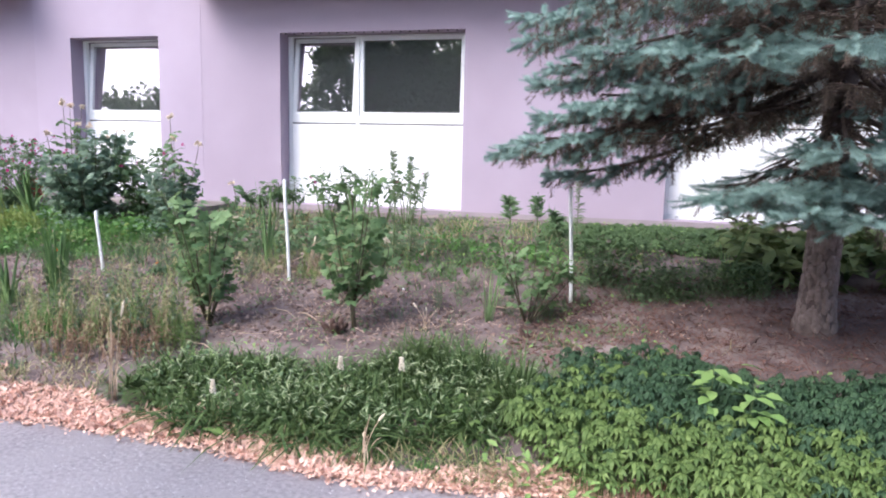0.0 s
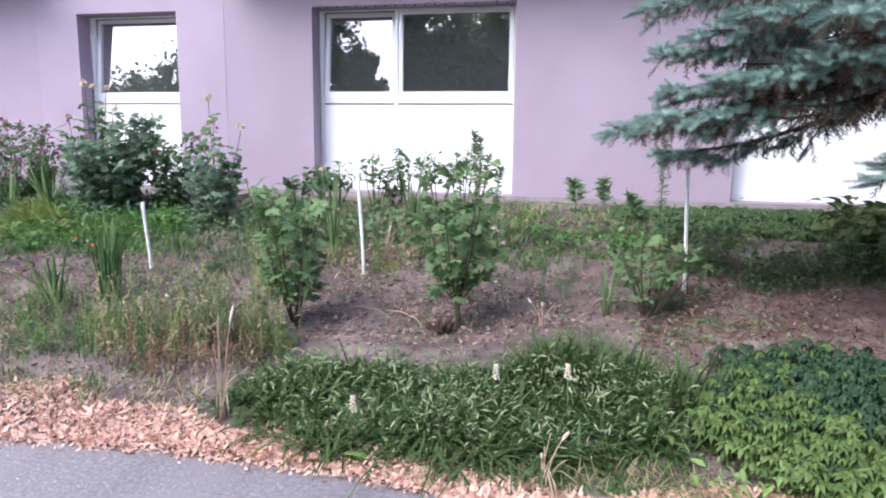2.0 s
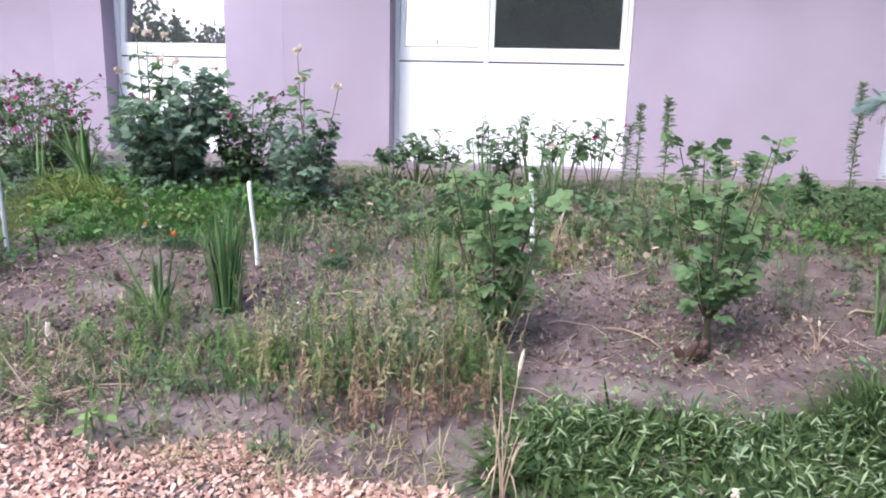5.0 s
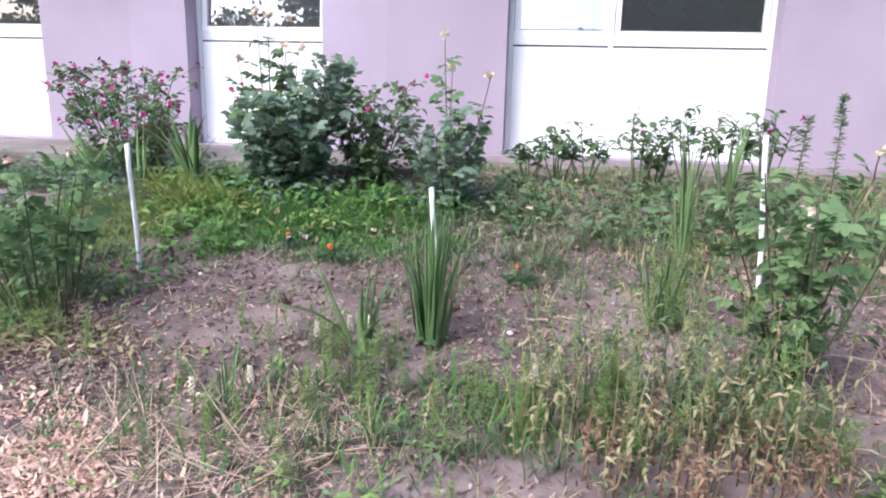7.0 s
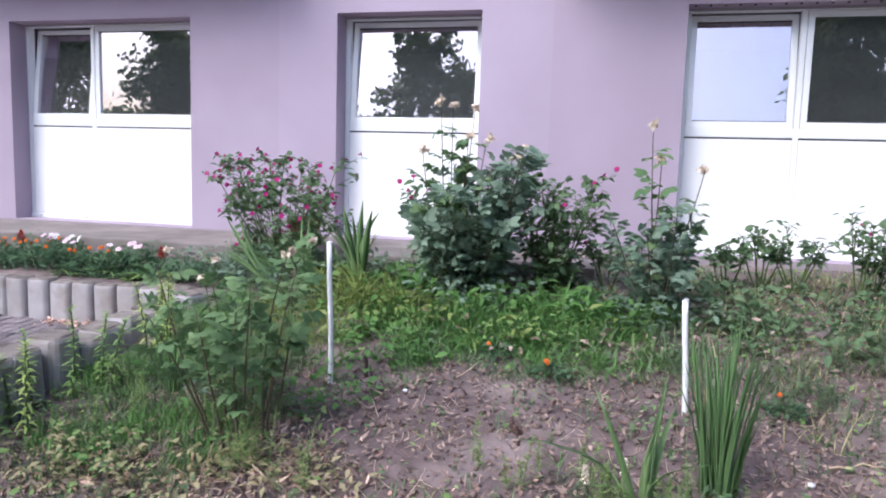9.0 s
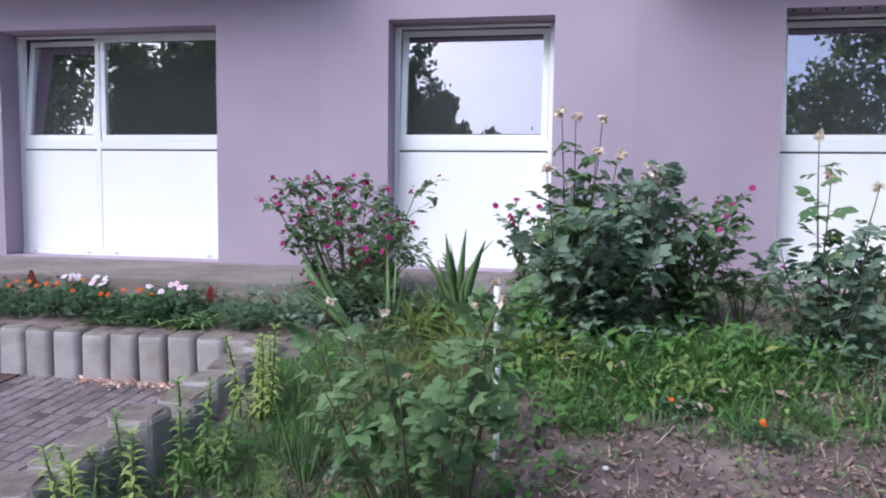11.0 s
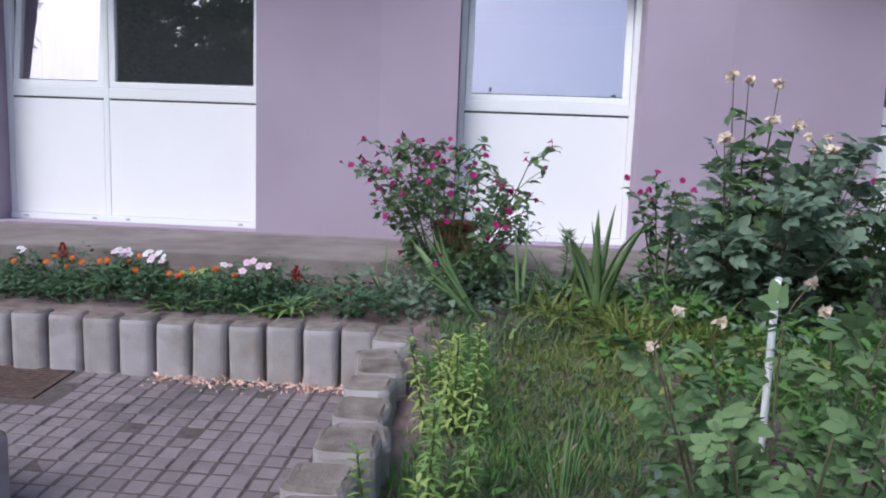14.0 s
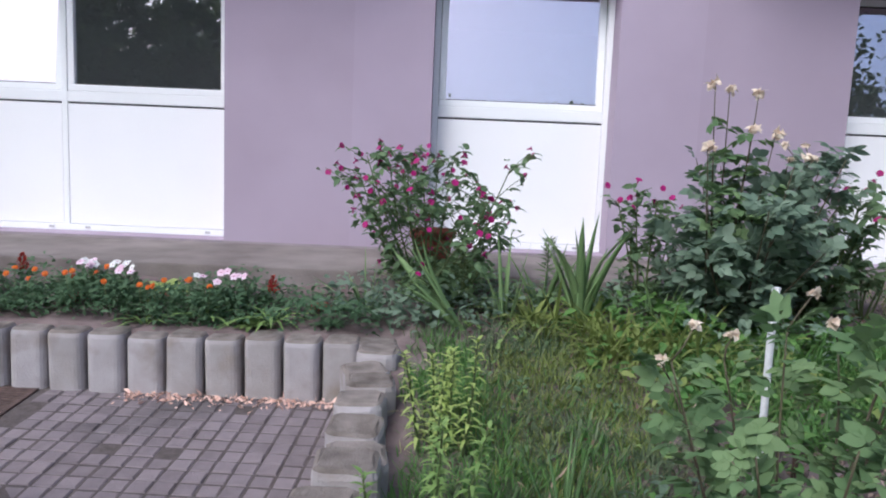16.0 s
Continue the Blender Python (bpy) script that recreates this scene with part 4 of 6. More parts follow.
def bark_plates():
    """Raised scales of bark on the lower trunk."""
    r = np.random.default_rng(12)
    g = Geo()
    for k in range(800):
        z, a = 0.02 + 1.2 * r.random(), 6.28 * r.random()
        q = np.interp(z, (0, 0.06, 0.2, 0.5, 1.0, 1.6), (0.14, 0.118, 0.104, 0.098, 0.094, 0.09)) + 0.001
        o = np.array([math.cos(a), math.sin(a), 0])
        s = np.array([-math.sin(a), math.cos(a), 0])
        c = o * q + (0.02 * z, 0, z)
        w, h, d = 0.012 + 0.016 * r.random(), 0.02 + 0.035 * r.random(), 0.006 + 0.006 * r.random()
        ring = [c + s * w * math.cos(b) * (0.8 + 0.4 * r.random()) + np.array([0, 0, h]) * math.sin(b) for b in np.linspace(0, 6.28, 7)[:-1]]
        top = [c + (p - c) * 0.7 + o * d for p in ring]
        v = ring + top + [c + o * d]
        t = []
        for i in range(6):
            j = (i + 1) % 6
            t += [(i, j, 6 + j), (i, 6 + j, 6 + i), (6 + i, 6 + j, 12)]
        g.add(v, t)
    return g


part("loose_bark", bark_plates(), mat("bark scale", (0.30, 0.235, 0.215), (0.13, 0.095, 0.085), 0.95, 30, 0.6, 90, vary="island"), trunk, kind="stuff")
LOW_BRANCHES = [  # azimuth, reach, root height, tip height, sag, share that is dry
    # top layer
    (186, 1.95, 2.55, 1.88, 0.2, 0), (200, 2.0, 2.65, 1.95, 0.2, 0), (217, 1.9, 2.75, 2.0, 0.2, 0), (236, 1.9, 2.7, 1.95, 0.22, 0), (254, 2.0, 2.75, 1.95, 0.22, 0), (272, 2.0, 2.7, 1.95, 0.22, 0), (292, 2.0, 2.75, 2.0, 0.2, 0), (312, 2.0, 2.7, 1.9, 0.2, 0),
    # second layer
    (188, 1.9, 2.25, 1.56, 0.18, 0), (199, 1.8, 2.3, 1.66, 0.18, 0), (211, 1.75, 2.35, 1.72, 0.18, 0), (226, 1.65, 2.3, 1.66, 0.18, 0), (241, 1.6, 2.3, 1.6, 0.18, 0), (257, 1.7, 2.3, 1.62, 0.18, 0), (274, 1.7, 2.25, 1.58, 0.18, 0), (296, 1.8, 2.3, 1.62, 0.18, 0), (193, 1.55, 2.1, 1.75, 0.14, 0.1), (232, 1.4, 2.5, 1.95, 0.14, 0),
    # middle layer, to the side
    (190, 1.85, 2.05, 1.36, 0.16, 0), (201, 1.7, 2.05, 1.42, 0.16, 0), (215, 1.45, 2.1, 1.5, 0.16, 0),
    (183, 2.15, 1.85, 1.14, 0.16, 0), (194, 1.95, 1.9, 1.2, 0.18, 0), (207, 1.6, 2.0, 1.42, 0.16, 0), (176, 1.8, 1.7, 0.98, 0.16, 0.1), (222, 1.35, 2.0, 1.5, 0.14, 0), (168, 1.7, 1.9, 1.25, 0.16, 0),
    # low layer, in front of the trunk
    (232, 1.3, 1.3, 0.9, 0.1, -0.15), (246, 1.3, 1.35, 0.96, 0.1, -0.15), (260, 1.1, 1.3, 0.95, 0.1, -0.2), (276, 1.15, 1.35, 0.98, 0.1, -0.2), (238, 1.15, 1.2, 0.86, 0.1, -0.15), (253, 1.25, 1.25, 0.85, 0.1, -0.15), (268, 1.2, 1.2, 0.82, 0.1, -0.15), (284, 1.35, 1.25, 0.85, 0.1, -0.15), (302, 1.5, 1.3, 0.9, 0.12, -0.1), (325, 1.7, 1.4, 0.95, 0.15, 0),
    (262, 1.45, 1.6, 1.15, 0.15, 0), (290, 1.6, 1.7, 1.2, 0.15, 0), (315, 1.7, 1.9, 1.3, 0.15, 0),
    # towards the wall
    (345, 2.0, 1.9, 1.3, 0.2, 0), (20, 1.9, 1.7, 1.1, 0.2, 0), (60, 1.7, 2.1, 1.5, 0.2, 0), (100, 1.6, 1.9, 1.4, 0.2, 0), (140, 1.6, 2.1, 1.5, 0.2, 0.1),
    # dry inner limbs
    (205, 1.1, 1.65, 1.55, 0.08, 1), (225, 1.15, 1.85, 1.75, 0.08, 1), (246, 1.1, 1.75, 1.7, 0.08, 1), (265, 1.1, 2.0, 1.9, 0.08, 1), (285, 1.1, 1.8, 1.7, 0.08, 1), (300, 1.2, 2.05, 1.95, 0.08, 1), (190, 1.3, 1.55, 1.2, 0.08, 1), (214, 1.2, 2.2, 2.0, 0.08, 1), (240, 1.2, 2.3, 2.1, 0.08, 1), (275, 1.2, 2.3, 2.2, 0.08, 1), (160, 1.1, 1.5, 1.3, 0.08, 1), (120, 1.0, 1.7, 1.5, 0.08, 1), (320, 1.1, 1.6, 1.5, 0.08, 1), (196, 1.5, 1.95, 1.5, 0.1, 1), (204, 1.45, 1.8, 1.3, 0.1, 1), (212, 1.4, 1.7, 1.25, 0.1, 1), (230, 1.2, 1.6, 1.35, 0.1, 1), (250, 1.2, 2.1, 1.85, 0.1, 1), (220, 1.4, 2.0, 1.6, 0.1, 1), (236, 1.3, 1.9, 1.7, 0.1, 1), (258, 1.2, 1.6, 1.5, 0.1, 1), (280, 1.2, 2.05, 1.9, 0.1, 1),
]
for k, (az, reach, z0, z1, sag, dead) in enumerate(LOW_BRANCHES):
    a = radians(az)
    spruce_branch(spruce, (0.1 * math.cos(a) + 0.02 * z0, 0.1 * math.sin(a), z0), (reach * math.cos(a), reach * math.sin(a), z1), sag, 100 + k, 1.0, dead)
r = np.random.default_rng(77)
for k in range(30):
    z0 = 3.0 + 7.4 * k / 30
    a, reach = k * 2.4, 2.5 * (1 - (z0 - 2.6) / 8.6)
    spruce_branch(spruce, (0.08 * math.cos(a) + 0.02 * z0, 0.08 * math.sin(a), z0), (reach * math.cos(a), reach * math.sin(a), z0 - 0.35 * reach), 0.15, 200 + k, 0.45)

# ---- roses and tall plants ----
rose(-1.83, 4.58, 1.16, 0.25, 10, 250, 1, "rose bush with dark green leaves on a bare lower stem", 0.1, True, 3, bare=0.12, low=0.35, stem=0.2)
rose(-2.84, 4.38, 1.02, 0.33, 11, 260, 2, "leafy rose bush among dry weeds", 0.105, True, 4, bare=0.1, low=0.4, stem=0.06)
rose(-6.36, 4.57, 0.88, 0.42, 12, 250, 3, "spreading rose bush with withered flower heads", 0.105, True, 7, bare=0.3, low=0.45, foot=0.12, gap=(-0.08, 0.72, 0.085, 0.2))
rose(-5.75, 6.5, 0.94, 0.46, 26, 980, 4, "large dense rose bush with dark green leaves", 0.12, False, 3, bare=0.0, low=0.25)
rose(-4.55, 6.35, 0.8, 0.3, 10, 230, 6, "thin rose bush with yellowing leaves", 0.11, False, 2, bare=0.15)
rose(-0.66, 4.95, 0.6, 0.36, 9, 120, 8, "small low rose bush beside a white stake", 0.09, True, 0, bare=0.15)


def tall_shoots(x, y, tips, seed, label):
    """Upright rose shoots that carry faded flowers above the bush."""
    r = np.random.default_rng(seed)
    z = land(x, y)
    b = base("rose_bush", x, y, z, label, "rose bush", "roses in the bed")
    for tip in tips:
        p1 = np.array(tip) - (x, y, z)
        c = bez((r.normal(0, 0.04), r.normal(0, 0.04), 0), p1 * (0.7, 0.7, 0.5), p1, 10)
        part("cane", tube(Geo(), c, np.linspace(0.007, 0.0025, 10), 5), CANE, b, smooth=True)
        n = 16
        pos = np.array([along(c, 0.3 + 0.58 * r.random())[0] for _ in range(n)])
        a = r.random(n) * 6.28
        di = np.stack([np.cos(a), np.sin(a), r.normal(0.1, 0.4, n)], 1)
        for k in range(n):
            part("leaf", ROSE_MESH[k % 4], ROSE_LEAF_OB, b, m=matrix(pos[k], di[k], (r.normal(0, 0.3), r.normal(0, 0.3), 1), 0.10 + 0.05 * r.random()))
        g = Geo()
        for _ in range(2):
            flower_dead(g, c[-1] + r.normal(0, 0.01, 3), 0.04, r)
        part("faded_flower", g, CREAM, b, "withered cream rose head")


tall_shoots(-5.88, 6.45, [(-5.98, 6.47, 1.92), (-5.9, 6.48, 1.91), (-5.75, 6.48, 1.88), (-5.78, 6.45, 1.7), (-5.66, 6.45, 1.68), (-6.05, 6.3, 1.58), (-5.45, 6.5, 1.55)], 31, "upright rose shoots topped by faded cream flowers")
tall_shoots(-4.58, 6.42, [(-4.62, 6.43, 1.78), (-4.56, 6.4, 1.55), (-4.3, 6.45, 1.52)], 32, "lanky rose shoots with a small faded head")

four_oclock(-7.42, 7.05, 0.62, 0.95, 0.5, 26, 2300, 95, 41, "bushy plant covered in magenta flowers beside a pot", 0.078, (0.0, 0.36, 0.17, 0.12), 0.12, 0.3)
four_oclock(-7.3, 6.78, land(-7.3, 6.78), 0.27, 0.4, 9, 420, 6, 43, "low leafy plant with magenta flowers before a pot", 0.07)
four_oclock(-6.14, 6.88, 0.64, 0.72, 0.2, 7, 420, 14, 44, "leafy plant tipped with magenta flowers behind roses", 0.075)
four_oclock(-5.22, 6.75, 0.64, 0.82, 0.36, 14, 1000, 10, 42, "leafy plant with a few magenta flowers behind roses", 0.085)
for k, (px, py, ph, ps) in enumerate([(-2.55, 7.1, 0.62, 0.25), (-2.83, 7.05, 0.7, 0.26), (-3.2, 7.1, 0.56, 0.24), (-3.6, 7.1, 0.46, 0.2), (-3.82, 7.15, 0.42, 0.16), (-4.05, 7.1, 0.4, 0.18), (-2.3, 7.1, 0.62, 0.22), (-3.05, 7.3, 0.3, 0.12), (-4.85, 6.9, 0.42, 0.18)]):
    four_oclock(px, py, land(px, py), ph, ps, 6, 105, 2 if k in (2, 6, 8) else 0, 50 + k, "slender young plant with dark leaf tufts by the wall", 0.085, low=0.6)

sword_plant(-4.36, 4.6, 0.78, 84, 0.14, 61, "dense tuft of tall upright green sword leaves", 0.36, "gladiolus_plant", "gladiolus", bends=(1, 2, 2, 0, 3, 1, 2), foot=0.075, meshes=SOFT_BLADES)
sword_plant(-4.64, 4.4, 0.6, 9, 0.3, 62, "small iris with arching pale green leaves", 1.5, bends=(0, 1, 3), lean=(-0.1, 0))
sword_plant(-3.28, 4.95, 0.6, 24, 0.2, 63, "tuft of green sword leaves among weeds", 0.5, bends=(1, 2, 0, 3), foot=0.075, meshes=SOFT_BLADES)
sword_plant(-3.08, 5.65, 0.95, 11, 0.12, 64, "tall narrow sword leaves beside a stake", 0.55, bends=(0, 0, 1))
sword_plant(-2.66, 6.6, 0.75, 12, 0.4, 65, "pale green sword leaves with broken tips", 0.6)
sword_plant(-0.93, 4.88, 0.55, 13, 0.3, 66, "half-dry tuft of sword leaves", 0.45)
sword_plant(-5.1, 4.0, 0.36, 9, 0.25, 67, "small upright tuft of sword leaves", 0.7)
sword_plant(-6.57, 6.55, 0.68, 18, 0.42, 68, "iris fan with broad pointed leaves", 1.5)
sword_plant(-6.75, 6.8, 0.5, 11, 0.6, 69, "iris fan with broad pointed leaves", 1.2)
sword_plant(-7.2, 6.45, 0.66, 10, 0.35, 70, "iris leaning over under a flowering bush", 1.6, lean=(-1.0, -0.1), bends=(0, 1, 1))
sword_plant(-6.98, 6.5, 0.6, 11, 0.3, 71, "upright iris leaves under a flowering bush", 0.7)
sword_plant(-7.75, 6.75, 0.45, 10, 1.0, 72, "iris with long arching leaves by the edging", 0.7, lean=(-0.4, 0))
sword_plant(-6.9, 4.85, 0.42, 20, 0.5, 73, "tuft of soft green sword leaves in grass", 0.5, meshes=SOFT_BLADES)
sword_plant(-6.15, 6.55, 0.4, 6, 0.5, 74, "withering iris leaves beside a rose", 0.8)
sword_plant(-7.42, 4.25, 0.4, 8, 0.3, 75, "narrow sword leaves beside the edging", 0.5)
sword_plant(0.75, 6.1, 0.6, 7, 0.7, 76, "few long arching leaves under the spruce", 0.5, bends=(1, 2))

lily(-7.3, 5.3, 0.46, 6, 81, "yellow-green lily stems thick with narrow leaves", LILY, 0.065, 0.05)
lily(-7.36, 4.75, 0.5, 3, 82, "fresh green lily stems beside concrete blocks", LIGHT_LEAF)
lily(-7.36, 4.45, 0.4, 3, 83, "fresh green lily stems beside concrete blocks", LIGHT_LEAF)
lily(-7.2, 4.2, 0.5, 3, 84, "yellow-green lily stems with curling leaves", LILY, 0.075, 0.1)

spire(-2.05, 6.45, 0.8, 91, "tall green spire weed against the wall")
spire(-1.95, 5.75, 0.98, 92, "tall nodding green spire weed", 0.12)
spire(-1.8, 5.75, 0.72, 93, "leafy green spire weed")
spire(-6.72, 6.92, 1.04 - land(-6.72, 6.92), 99, "small upright green shoot ringed with narrow leaves", 0, GRASS_GREY, 0.085, 0.011)
spire(-2.1, 7.0, 0.6, 94, "thin spire weed with pale flowers")
spire(-0.5, 6.7, 1.0, 95, "tall thin weed against the wall")
spire(-1.25, 7.4, 0.32, 96, "short leafy weed near the wall", 0, MIRABILIS_LEAF, 0.13, 0.032, 0.25)
spire(-0.98, 7.5, 0.32, 97, "short leafy weed near the wall", 0, MIRABILIS_LEAF, 0.13, 0.032, 0.25)
spire(-0.7, 6.9, 0.3, 98, "short leafy weed near the wall", 0, MIRABILIS_LEAF, 0.13, 0.032, 0.25)

# ---- low growth, as stuff ----
def spots(n, cx, cy, rx, ry, r, ang=0.0, edge=1.0):
    q, a = np.sqrt(r.random(n)) ** edge, r.random(n) * 6.283
    u, w = q * rx * np.cos(a), q * ry * np.sin(a)
    c, s = math.cos(radians(ang)), math.sin(radians(ang))
    return np.stack([cx + u * c - w * s, cy + u * s + w * c], 1)


def free(p):
    """Only open ground: not on the road, the walk or the pavers."""
    keep = (p[:, 1] > 3.03) & ~((p[:, 0] < PAL_X + 0.12) & (p[:, 1] < PAL_Y + 0.1)) & ~((p[:, 0] < -4.93) & (p[:, 1] > 7.08)) & (p[:, 1] < 8.15)
    return p[keep]


def patchy(c, cut=0.0, f=2.6, seed=0):
    """Keep only those that fall into irregular patches."""
    r = np.random.default_rng(seed)
    return np.array([q for q in c if noise.noise((q[0] * f, q[1] * f, 41 + seed)) > cut + 0.12 * r.normal()])


def tuft_field(name, label, category, centres, per, h, width, material, seed, lean=0.6, droop=0.5, kind="blade", jitter=0.04):
    """Tufts of blades round each centre."""
    r = np.random.default_rng(seed)
    c = free(np.asarray(centres))
    z = lands(c)
    p = np.repeat(np.column_stack([c, z]), per, axis=0)
    n = len(p)
    hh = np.repeat(h * (0.55 + 0.75 * r.random(len(c))), per) * (0.5 + 0.6 * r.random(n))
    p[:, :2] += r.normal(0, jitter, (n, 2))
    p[:, 2] -= 0.01
    a = r.random(n) * 6.283
    q = lean * (0.2 + 0.9 * r.random(n))
    d = np.stack([np.cos(a) * q, np.sin(a) * q, np.ones(n)], 1)
    nn = np.stack([-np.cos(a), -np.sin(a), 0.6 * np.ones(n)], 1) + r.normal(0, 0.2, (n, 3))
    g = ribbons(Geo(), p, d, nn, hh, width * (0.7 + 0.6 * r.random(n)), droop * r.random(n), w2=0.85 if kind == "blade" else 0.66)
    return thing(name, g, material, label, category, kind="stuff", smooth=True)


def broad_field(name, label, category, centres, per, h, leaf, material, seed, kind="ovate", wide=0.55):
    """Low leafy weeds: leaves on short stalks round each centre."""
    r = np.random.default_rng(seed)
    c = free(np.asarray(centres))
    z = lands(c)
    p = np.repeat(np.column_stack([c, z]), per, axis=0)
    n = len(p)
    p += np.column_stack([r.normal(0, 0.05, (n, 2)), h * r.random(n)])
    a = r.random(n) * 6.283
    d = np.stack([np.cos(a), np.sin(a), r.normal(0.25, 0.45, n)], 1)
    ln = leaf * (0.5 + 0.8 * r.random(n))
    g = leaves(Geo(), p, d, np.array([0, 0, 1]) + r.normal(0, 0.35, (n, 3)), ln, ln * wide, 0.4, 0.3, kind)
    return thing(name, g, material, label, category, kind="stuff", smooth=True)


def stalk_field(name, label, centres, h, per, leaf, material, seed):
    """Upright stalks with small curled leaves hanging from them."""
    r = np.random.default_rng(seed)
    g = Geo()
    for x, y in free(np.asarray(centres)):
        z, q = land(x, y), h * (0.5 + 0.55 * r.random())
        top = np.array([x + r.normal(0, 0.16 * q), y + r.normal(0, 0.16 * q), z + q])
        c = bez((x, y, z - 0.01), (x + r.normal(0, 0.015), y, z + 0.6 * q), top, 5)
        tube(g, c, np.linspace(0.003, 0.0012, 5), 3)
        p = np.array([along(c, 0.1 + 0.9 * w)[0] for w in r.random(per)])
        a = r.random(per) * 6.283
        d = np.stack([np.cos(a), np.sin(a), r.normal(0.1, 0.6, per)], 1)
        leaves(g, p, d, np.array([0, 0, 1]) + r.normal(0, 0.4, (per, 3)), leaf * (0.5 + 0.8 * r.random(per)), leaf * 0.36, 0.3 + 0.8 * r.random(per), 0.5, "lance")
    return thing(name, g, material, label, "weeds", kind="stuff", smooth=True)


def feather_field(name, label, centres, h, per, leaf, material, seed):
    """Upright sprigs clothed in hair-fine leaflets."""
    r = np.random.default_rng(seed)
    g = Geo()
    for x, y in free(np.asarray(centres)):
        for _ in range(2):
            bx, by = x + r.normal(0, 0.025), y + r.normal(0, 0.02)
            z, q = land(bx, by), h * (0.5 + 0.75 * r.random())
            c = bez((bx, by, z - 0.01), (bx, by, z + 0.5 * q), (bx + r.normal(0, 0.12 * q), by + r.normal(0, 0.12 * q), z + q), 5)
            tube(g, c, np.linspace(0.002, 0.001, 5), 3)
            u = r.random(per)
            p = np.array([along(c, 0.1 + 0.9 * w)[0] for w in u])
            a = r.random(per) * 6.283
            d = np.stack([np.cos(a), np.sin(a), 0.5 + 0.8 * r.random(per)], 1)
            ribbons(g, p, d, r.normal(0, 0.5, (per, 3)) + (0, 0, 1), leaf * (1.1 - 0.7 * u) * (0.6 + 0.6 * r.random(per)), 0.0035, 0.4)
    return thing(name, g, material, label, "weeds", kind="stuff", smooth=True)


r = np.random.default_rng(5)
cat_ = np.concatenate
# lush grass in front of the large rose, and the yellowing patch beside it
tuft_field("grass", "lush bright green grass in front of roses", "grass", patchy(cat_([spots(190, -5.35, 6.0, 0.65, 0.42, r), spots(80, -5.0, 5.8, 0.6, 0.4, r), spots(120, -5.9, 5.85, 0.5, 0.45, r)]), -0.12, 3.2), 24, 0.15, 0.008, GRASS, 301, 1.1, 0.9)
tuft_field("grass", "tall bright tufts in lush grass", "grass", cat_([spots(22, -5.3, 6.0, 0.8, 0.4, r), spots(12, -6.0, 5.8, 0.5, 0.3, r)]), 14, 0.2, 0.008, SPRIG, 307, 1.1, 1.0)
broad_field("weeds", "small bright leaves in lush grass", "weeds", patchy(cat_([spots(50, -5.5, 5.95, 0.6, 0.3, r), spots(26, -6.2, 5.8, 0.4, 0.3, r)]), 0.0, 3.2), 8, 0.13, 0.04, LIGHT_LEAF, 316)
broad_field("weeds", "withered red-brown leaves under a rose", "weeds", cat_([spots(30, -6.15, 4.35, 0.45, 0.25, r), spots(34, -6.75, 4.15, 0.5, 0.3, r)]), 7, 0.09, 0.03, GRASS_BROWN, 317, "lance", 0.4)
feather_field("feathery_weeds", "soft green sprigs among withered leaves under a rose", cat_([spots(6, -6.28, 4.35, 0.13, 0.08, r), spots(3, -5.95, 4.3, 0.15, 0.1, r), spots(4, -6.85, 4.55, 0.2, 0.15, r)]), 0.26, 50, 0.05, SPRIG, 319)
broad_field("weeds", "curled yellowing leaves among withered stalks", "weeds", cat_([spots(85, -6.7, 4.2, 0.45, 0.25, r), spots(50, -6.05, 4.35, 0.4, 0.2, r)]), 5, 0.08, 0.045, GRASS_DRY, 320, "lance", 0.45)
broad_field("weeds", "yellow-green leaves under a rose", "weeds", cat_([spots(12, -6.3, 4.6, 0.4, 0.25, r), spots(10, -6.9, 4.2, 0.3, 0.2, r)]), 6, 0.14, 0.045, SPRIG, 318)
broad_field("weeds", "bright broad leaves among lush grass", "weeds", cat_([spots(16, -5.4, 5.95, 0.7, 0.25, r), spots(12, -6.3, 5.95, 0.4, 0.3, r)]), 6, 0.14, 0.075, MOSS, 308, "lance", 0.35)
tuft_field("grass", "yellow-green grass between iris and roses", "grass", cat_([spots(240, -6.55, 5.95, 0.5, 0.4, r), spots(230, -6.85, 5.6, 0.4, 0.6, r)]), 14, 0.075, 0.0045, MOSS, 302)
tuft_field("grass", "green grass beside concrete blocks", "grass", patchy(cat_([spots(420, -7.05, 5.0, 0.4, 0.8, r), spots(160, -6.7, 4.5, 0.4, 0.3, r), spots(110, -7.3, 5.8, 0.15, 0.5, r)]), -0.05, 3.4, 1), 12, 0.11, 0.0055, GRASS, 303)
tuft_field("grass", "grey-green soft grass near edging", "grass", cat_([spots(160, -6.8, 4.9, 0.5, 0.7, r), spots(90, -7.0, 6.3, 0.5, 0.25, r), spots(50, -6.7, 4.2, 0.5, 0.4, r)]), 9, 0.1, 0.006, GRASS_GREY, 304, jitter=0.05)
tuft_field("grass", "matted olive grass beside concrete blocks", "grass", cat_([spots(230, -6.85, 5.4, 0.5, 0.95, r), spots(90, -6.7, 4.4, 0.5, 0.4, r)]), 14, 0.06, 0.004, GRASS_DRY, 309, 1.3, 0.9)
tuft_field("grass", "matted green grass beside concrete blocks", "grass", cat_([spots(900, -6.9, 5.4, 0.5, 1.0, r), spots(110, -6.8, 4.4, 0.5, 0.4, r)]), 13, 0.08, 0.005, GRASS_GREY, 310, 1.2, 0.9)
